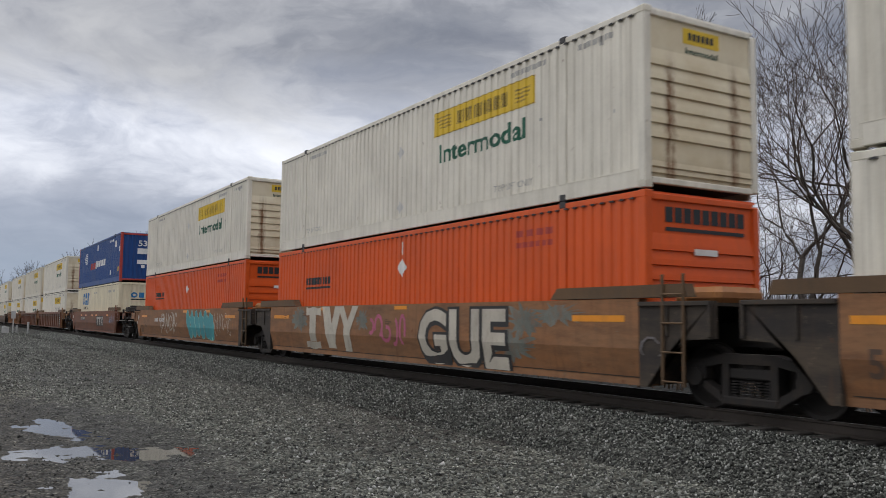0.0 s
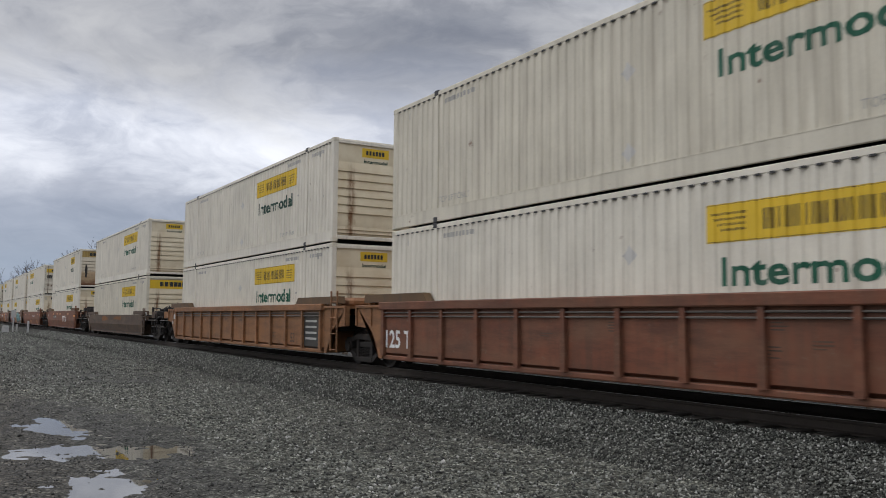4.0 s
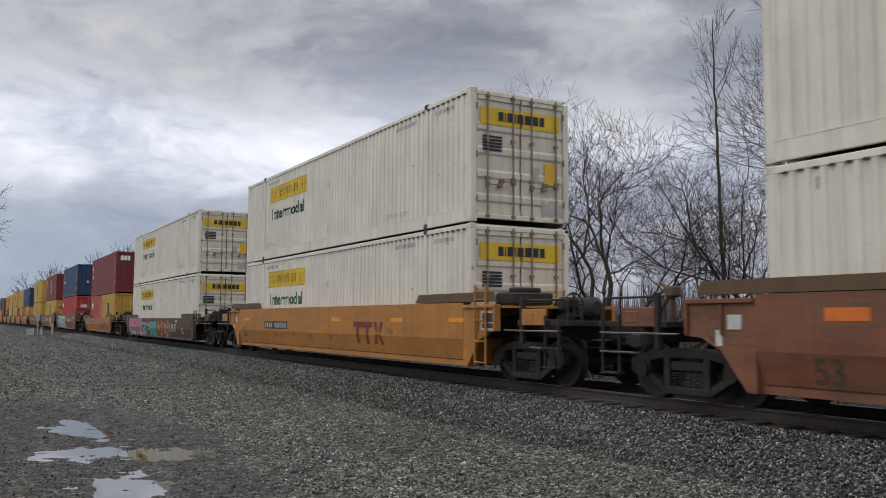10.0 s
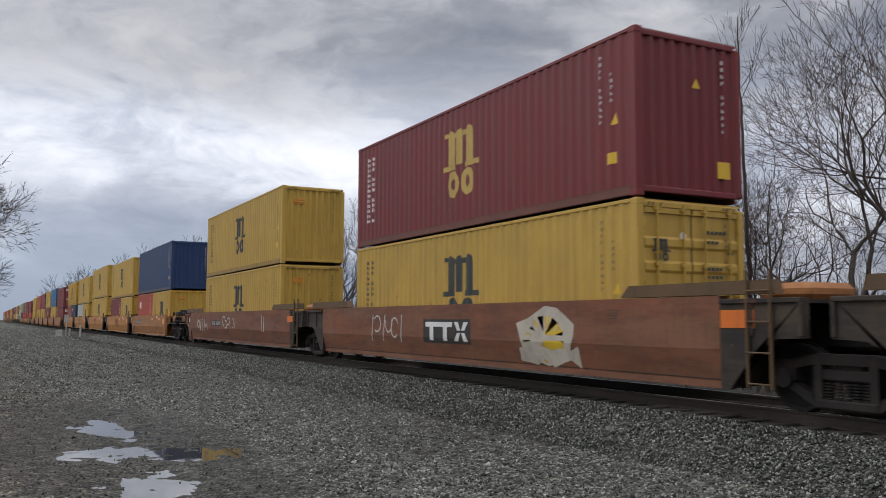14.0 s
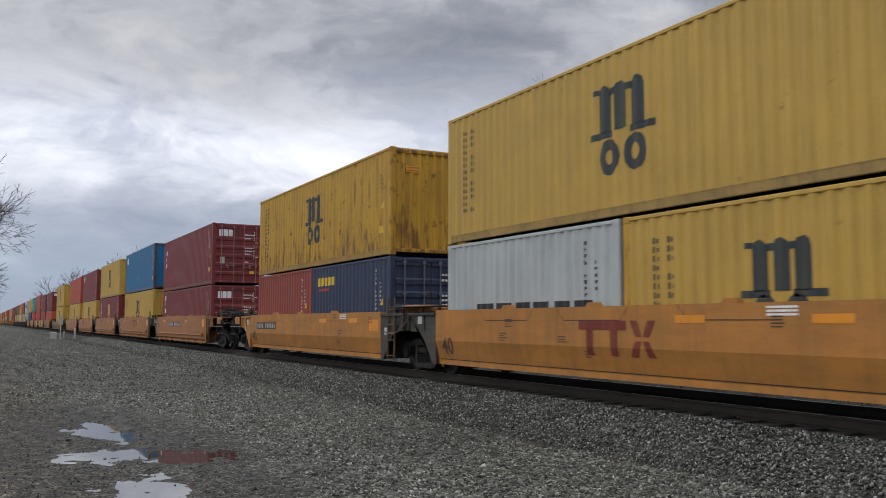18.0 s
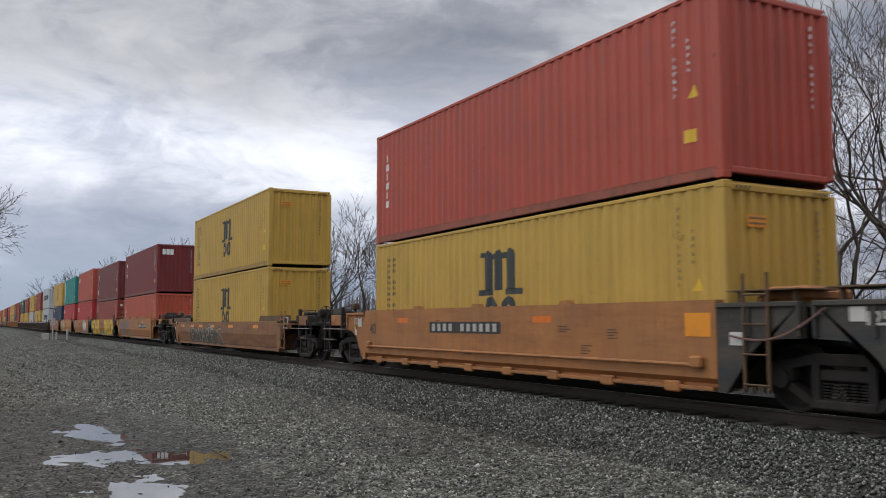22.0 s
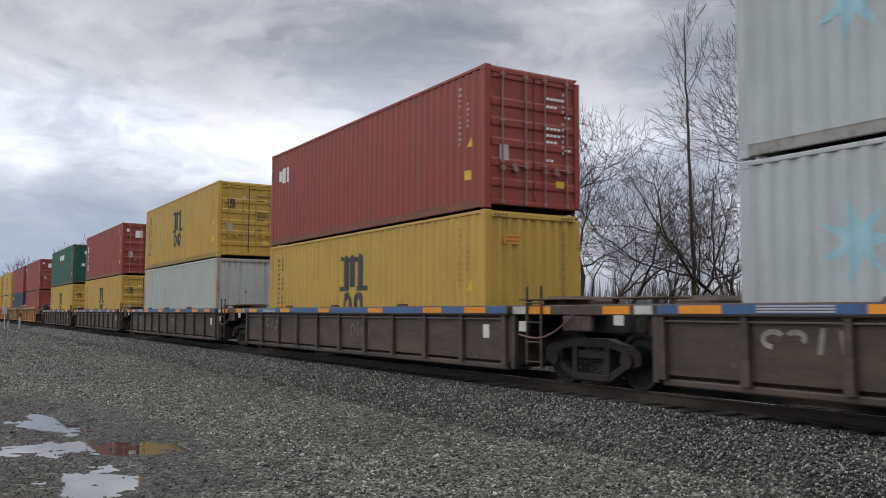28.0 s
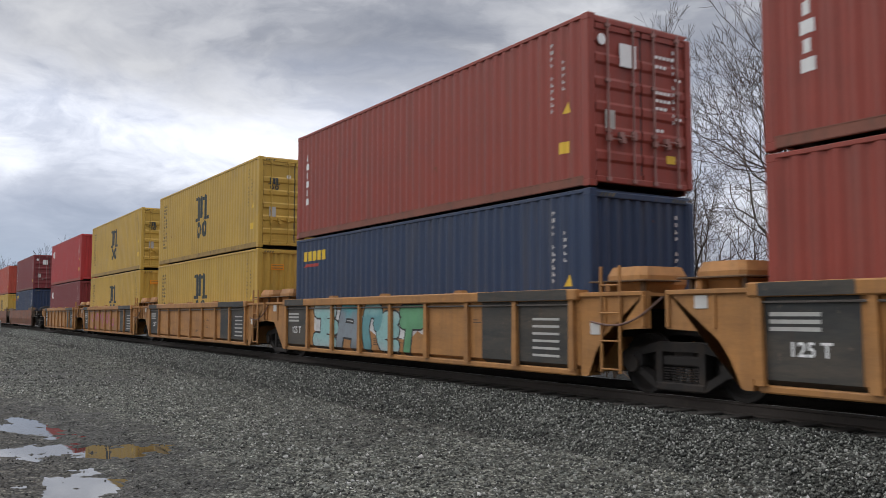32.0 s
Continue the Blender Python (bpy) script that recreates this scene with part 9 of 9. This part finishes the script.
            decal(car, "graffiti_ground", wavy(-13.3, 0.3, -12.3, 1.4, 52, 0.25, 6) + wavy(-7.5, 0.3, -5.0, 0.55, 53, 0.2, 7) + wavy(0.2, 0.4, 0.9, 1.3, 54, 0.2, 4), SPRAY["green"], h, "green sprayed ground", lift=0.003)
            car_logo(car, h, -7.1, 0.70, 1.8, 0.5)
        elif i == 2:
            spikes = [[(-4.5, 1.02), (-3.75, 1.38), (-3.55, 0.72), (-4.1, 0.82)], [(-4.55, 0.74), (-3.6, 0.80), (-3.3, 0.34), (-3.7, 0.34)], [(-3.8, 0.7), (-3.5, 1.46), (-3.0, 1.46), (-3.35, 0.8)],
                      [(-3.5, 0.45), (-3.4, 1.1), (-2.1, 1.12), (-2.0, 0.5)], [(-2.9, 0.9), (-2.7, 1.25), (-1.75, 1.2), (-1.7, 0.6), (-2.2, 0.34), (-2.9, 0.5)]]
            decal(car, "graffiti_outline", [swell(p, 0.05) for p in spikes], SPRAY["violet"], h, "blue violet sprayed outline", lift=0.004)
            decal(car, "graffiti", spikes, SPRAY["white"], h, "white sprayed spiked shape", lift=0.0075)
            decal(car, "graffiti_tag", tag_strokes(-2.9, 0.55, -1.9, 1.05, 56, 4, 0.035), SPRAY["violet"], h, lift=0.010)
            car_logo(car, h, -7.6, 0.66, 1.9, 0.55)
            stencil(car, h, -12.0, "40", 0.46, 0.36)
        elif i == 3:
            f = (-11.7, -8.0, 0.32, 1.42)
            sprayed(car, h, f, [[(0.05, 0.92), (0.20, 0.82), (0.22, 0.40), (0.18, 0.08)], [(0.03, 0.55), (0.30, 0.62)], [(0.22, 0.40), (0.38, 0.08)], [(0.43, 0.08), (0.50, 0.90), (0.62, 0.92), (0.70, 0.08)], [(0.46, 0.40), (0.66, 0.42)],
                                [(0.80, 0.08), (0.80, 0.92)], [(0.80, 0.92), (0.95, 0.72), (0.83, 0.50), (0.97, 0.10)]], 0.34, "sand", "sand", 0.05)
            sprayed(car, h, f, [[(0.02, 0.48), (0.16, 0.45)], [(0.14, 0.72), (0.22, 0.64), (0.30, 0.10)], [(0.14, 0.40), (0.24, 0.08)], [(0.50, 0.50), (0.55, 0.80), (0.60, 0.48), (0.52, 0.46)], [(0.64, 0.28), (0.70, 0.18), (0.74, 0.40)], [(0.36, 0.92), (0.40, 0.70)],
                                [(0.86, 0.70), (0.89, 0.60)], [(0.28, 0.14), (0.40, 0.18)]], 0.06, "black", label="dark sprayed lines", lift=0.0095)
            car_logo(car, h, -7.1, 0.68, 1.8, 0.52)
        else:
            car_number(car, h, -10.2, 0.94, 2.6)
            decal(car, "graffiti_tag", tag_strokes(-7.9, 0.95, -5.5, 1.35, 57, 6, 0.03) + tag_strokes(-6.6, 0.5, -4.0, 0.8, 58, 6, 0.03), SPRAY["white"], h, "thin white tags")
            decal(car, "graffiti_tag", wavy(-12.1, 0.5, -11.4, 1.1, 59, 0.3, 4), CAR_DARK, h)
        amber(car, h, [-11.9 + 2.2 * i, -3.0], 1.22, 0.5, 0.10)
        decal(car, "stencil", word("125 T", -13.2, 1.14, 0.15), CODE_INK, h, "white stencilled figures", lift=0.014)
        load(x, low, up)
    five = ((-650.05, star_box(40), [H(star_box(40))]), (-668.37, plain_box(BROWNRED, "dull red 40-foot container with a small flag mark", 40, "doors", block=1.9), [H(crest_box())]),
            (-686.35, crest_box(end="doors"), [H(plain_box(PALE, "pale grey 40-foot container with rust-streaked corners", posts=surface("streaked_post", (0.36, 0.34, 0.29), 0.7, 0, 0.3, 1, 0.9, (0.30, 0.12, 0.04), 0.4), tri=False))]),
            (-704.46, red_dull("red 40-foot container, door end leading, with white marks", BROWNRED, "doors", column=(0.6, 2.4, 3, 0.30)), [H(crest_box(end="doors"))]),
            (-722.56, green_box(), [H(crest_box(end="doors"))]))
    for i, (x, up, low) in enumerate(five):
        car, h = well(x, mid, 48, "ribbed", CAR_GREY, CAR_GREY, label="dark grey ribbed well car with a blue top edge", front_coupled=i == 0, rear_coupled=i == 4, top=1.34, crease=0.35, low=0.20, guides=False, rib=CAR_GREY)
        decal(car, "blue_edge", [bar(-14.6, 1.21, 0.0, 1.33)], STRIPE_BLUE, h, "blue painted top edge", lift=0.105)
        amber(car, h, [-14.2, -11.4, -8.6, -5.6, -3.0, -1.4], 1.215, 0.75, 0.11)
        for ob in car.children:
            if ob.name.startswith("reflector"):
                ob.location.y = -0.11
        decal(car, "pale_tape", [bar(-12.9, 1.23 + 0.035 * k, -11.8, 1.25 + 0.035 * k) for k in range(3)], TAPE, h, lift=0.112)
        if i == 4:
            brake = Shape().tube((-0.05, 0, 0.0), (-0.05, 0, 0.34), 0.03, 8).tube((-0.10, 0, 0.36), (0.16, 0, 0.36), 0.15, 12).box(-0.16, -0.10, 0.24, -0.04, 0.10, 0.50, 0.03)
            put("brake_fitting", brake.mesh("brake_fitting"), SAFETY, car, "bright orange brake fitting", at=(-h - 0.75, -0.7, 1.30)).scale = (0.8, 0.8, 0.8)
            f = (-12.60, -11.65, 0.55, 1.10)
            sprayed(car, h, f, [[(0.02, 0.60), (0.05, 0.98), (0.12, 0.62), (0.18, 0.95)], [(0.26, 0.62), (0.24, 0.92), (0.36, 0.95), (0.36, 0.64), (0.26, 0.62)], [(0.44, 0.60), (0.47, 0.92), (0.54, 0.66), (0.60, 0.94), (0.62, 0.60)],
                                [(0.80, 0.92), (0.68, 0.88), (0.70, 0.62), (0.98, 0.66)]], 0.06, "white", label="white sprayed scrawl")
            sprayed(car, h, f, [[(0.36, 0.04), (0.44, 0.46), (0.52, 0.04)], [(0.39, 0.20), (0.49, 0.20)], [(0.64, 0.06), (0.57, 0.24), (0.63, 0.44), (0.71, 0.26), (0.64, 0.06)], [(0.78, 0.04), (0.79, 0.46)], [(0.92, 0.46), (0.80, 0.25), (0.94, 0.04)]], 0.07, "white", label="white sprayed letters")
        decal(car, "graffiti_tag", ([] if i == 4 else tag_strokes(-12.9, 0.7, -11.6, 1.05, 90 + i, 4, 0.07)) + tag_strokes(-6.8, 0.6, -5.6, 1.0, 95 + i, 4, 0.05), SPRAY["grey" if i % 2 else "dull"], h, "pale tags")
        decal(car, "notice", [bar(-0.9, 0.75, -0.7, 1.0)], PALE_INK, h)
        load(x, low, up)
    five = ((-743.44, red_dull("maroon red 40-foot container, door end leading", BROWNRED, "doors"), [H(plain_box(BROWNRED, "brown red 40-foot container with upright ribs"))]),
            (-758.95, red_dull("maroon red 40-foot container, door end leading", BROWNRED, "doors"), [H(navy_box(40))]), (-774.25, crest_box(end="doors"), [H(crest_box())]), (-789.76, crest_box(end="doors"), [H(crest_box())]), (-805.5, block_box(), [H(block_box(MAROON))]))
    for i, (x, up, low) in enumerate(five):
        car, h = well(x, mid, 40, "ribbed", CAR_OCHRE, CAR_OCHRE, label="yellow ribbed well car with dark end panels", front_coupled=i == 0, rear_coupled=i == 4, top=1.59, crease=0.40, low=0.24, guides=False, arch=True)
        decal(car, "end_panel", [bar(-12.1, 0.33, -10.8, 1.42)] + ([bar(-2.7, 0.33, -0.2, 1.42)] if i else []), CAR_SLATE, h, "dark slate panel", lift=0.006)
        decal(car, "end_panel", [bar(-12.1, 1.43, -10.8, 1.595)] + ([bar(-2.7, 1.43, -0.2, 1.595)] if i else []), CAR_SLATE, h, "dark slate panel", lift=0.107)
        decal(car, "notice", [bar(-12.0, 1.0 + 0.09 * k, -11.3, 1.05 + 0.09 * k) for k in range(3)] + [bar(-1.2, 0.5 + 0.12 * k, -0.5, 0.54 + 0.12 * k) for k in range(6)], FAINT_INK, h, lift=0.011)
        decal(car, "stencil", word("125 T", -11.7, 0.70, 0.18), PALE_INK, h, "white stencilled figures", lift=0.012)
        if i == 1:
            f = (-10.3, -4.5, 0.36, 1.40)
            decal(car, "graffiti_cloud", wavy(-10.3, 0.62, -4.7, 1.38, 101, 0.4, 16), SPRAY["white"], h, "white sprayed cloud", lift=0.0015)
            sprayed(car, h, f, [[(0.03, 0.90), (0.20, 0.88)], [(0.11, 0.86), (0.10, 0.15)], [(0.02, 0.18), (0.20, 0.12)], [(0.13, 0.52), (0.22, 0.50)]], 0.36, "ice", "black", 0.05)
            sprayed(car, h, f, [[(0.31, 0.90), (0.28, 0.50), (0.26, 0.10)], [(0.31, 0.88), (0.42, 0.82), (0.42, 0.40), (0.40, 0.10)], [(0.30, 0.45), (0.40, 0.42)]], 0.34, "smoke", "black", 0.05)
            sprayed(car, h, f, [[(0.53, 0.92), (0.50, 0.50), (0.52, 0.12)], [(0.53, 0.92), (0.61, 0.86), (0.60, 0.60)]], 0.36, "lagoon", "black", 0.04)
            sprayed(car, h, f, [[(0.75, 0.72), (0.66, 0.70), (0.62, 0.40), (0.66, 0.12), (0.75, 0.14)], [(0.64, 0.42), (0.75, 0.46)]], 0.30, "ice", "black", 0.04)
            sprayed(car, h, f, [[(0.80, 0.86), (0.95, 0.86)], [(0.80, 0.64), (0.93, 0.64)], [(0.85, 0.60), (0.83, 0.06)]], 0.26, "leaf", "black", 0.04)
        elif i == 0:
            car_number(car, h, -4.9, 0.92, 2.2)
            stencil(car, h, -7.0, "40", 0.85, 0.28)
        elif i == 3:
            decal(car, "graffiti", tag_strokes(-10.0, 0.4, -4.0, 1.3, 63, 9, 0.14), SPRAY["pink"], h, "red sprayed graffiti", lift=0.01)
        load(x, low, up)
    # the tail, only seen far off
    x = -827.89
    tail = [(lambda: red_dull("maroon 40-foot container, door end leading", MAROON, "doors"), lambda: navy_box(40)), (lambda: block_box(FADED), lambda: crest_box()), (lambda: crest_box(), lambda: crest_box()),
            (lambda: plain_box(BROWNRED, "brown red 40-foot container with upright ribs"), lambda: plain_box(MAROON, "maroon 40-foot container with upright ribs")),
            (lambda: plain_box(RUSTORANGE, "rust orange 40-foot container with upright ribs"), lambda: crest_box()), (lambda: block_box(), lambda: plain_box(BROWNRED, "brown red 40-foot container with upright ribs"))]
    for i in range(11):
        a, b = tail[i % 6]
        car, h = well(x, mid, 53 if i < 3 else 40, "smooth", CAR_RED if i < 3 else CAR_YELLOW, CAR_DARK if i < 3 else CAR_SLATE, label=brown if i < 3 else "yellow well car far down the train", front_coupled=i in (0, 3, 8), rear_coupled=i in (2, 7, 10),
                      guides=i < 3, top=1.52)
        load(x, [H(b())], a())
        x -= 19.5 if i < 2 else (21.6 if i in (2, 7) else 15.5)


def framed_box():
    ob, _ = plain_box(MAROON, "maroon 40-foot container with a small framed mark", 40, "doors")
    on_side(ob, 40, "white_frame", [bar(-11.7, 2.02, -10.8, 2.62)], PALE_INK, "white framed mark")
    on_side(ob, 40, "frame_mark", blocks(-11.6, -10.9, 2.10, 2.34, [1, 1, 1], 0.2), INK)
    on_side(ob, 40, "frame_flag", [bar(-11.3, 2.42, -10.85, 2.56, 0.05)], STICKER)
    return ob, 40


build_train()


def motions():
    for ob, x, z in MOVING:
        walk(ob, [(t, pose(x + run, TRACK_Y, z)) for t, run in enumerate(RUN)])


motions()
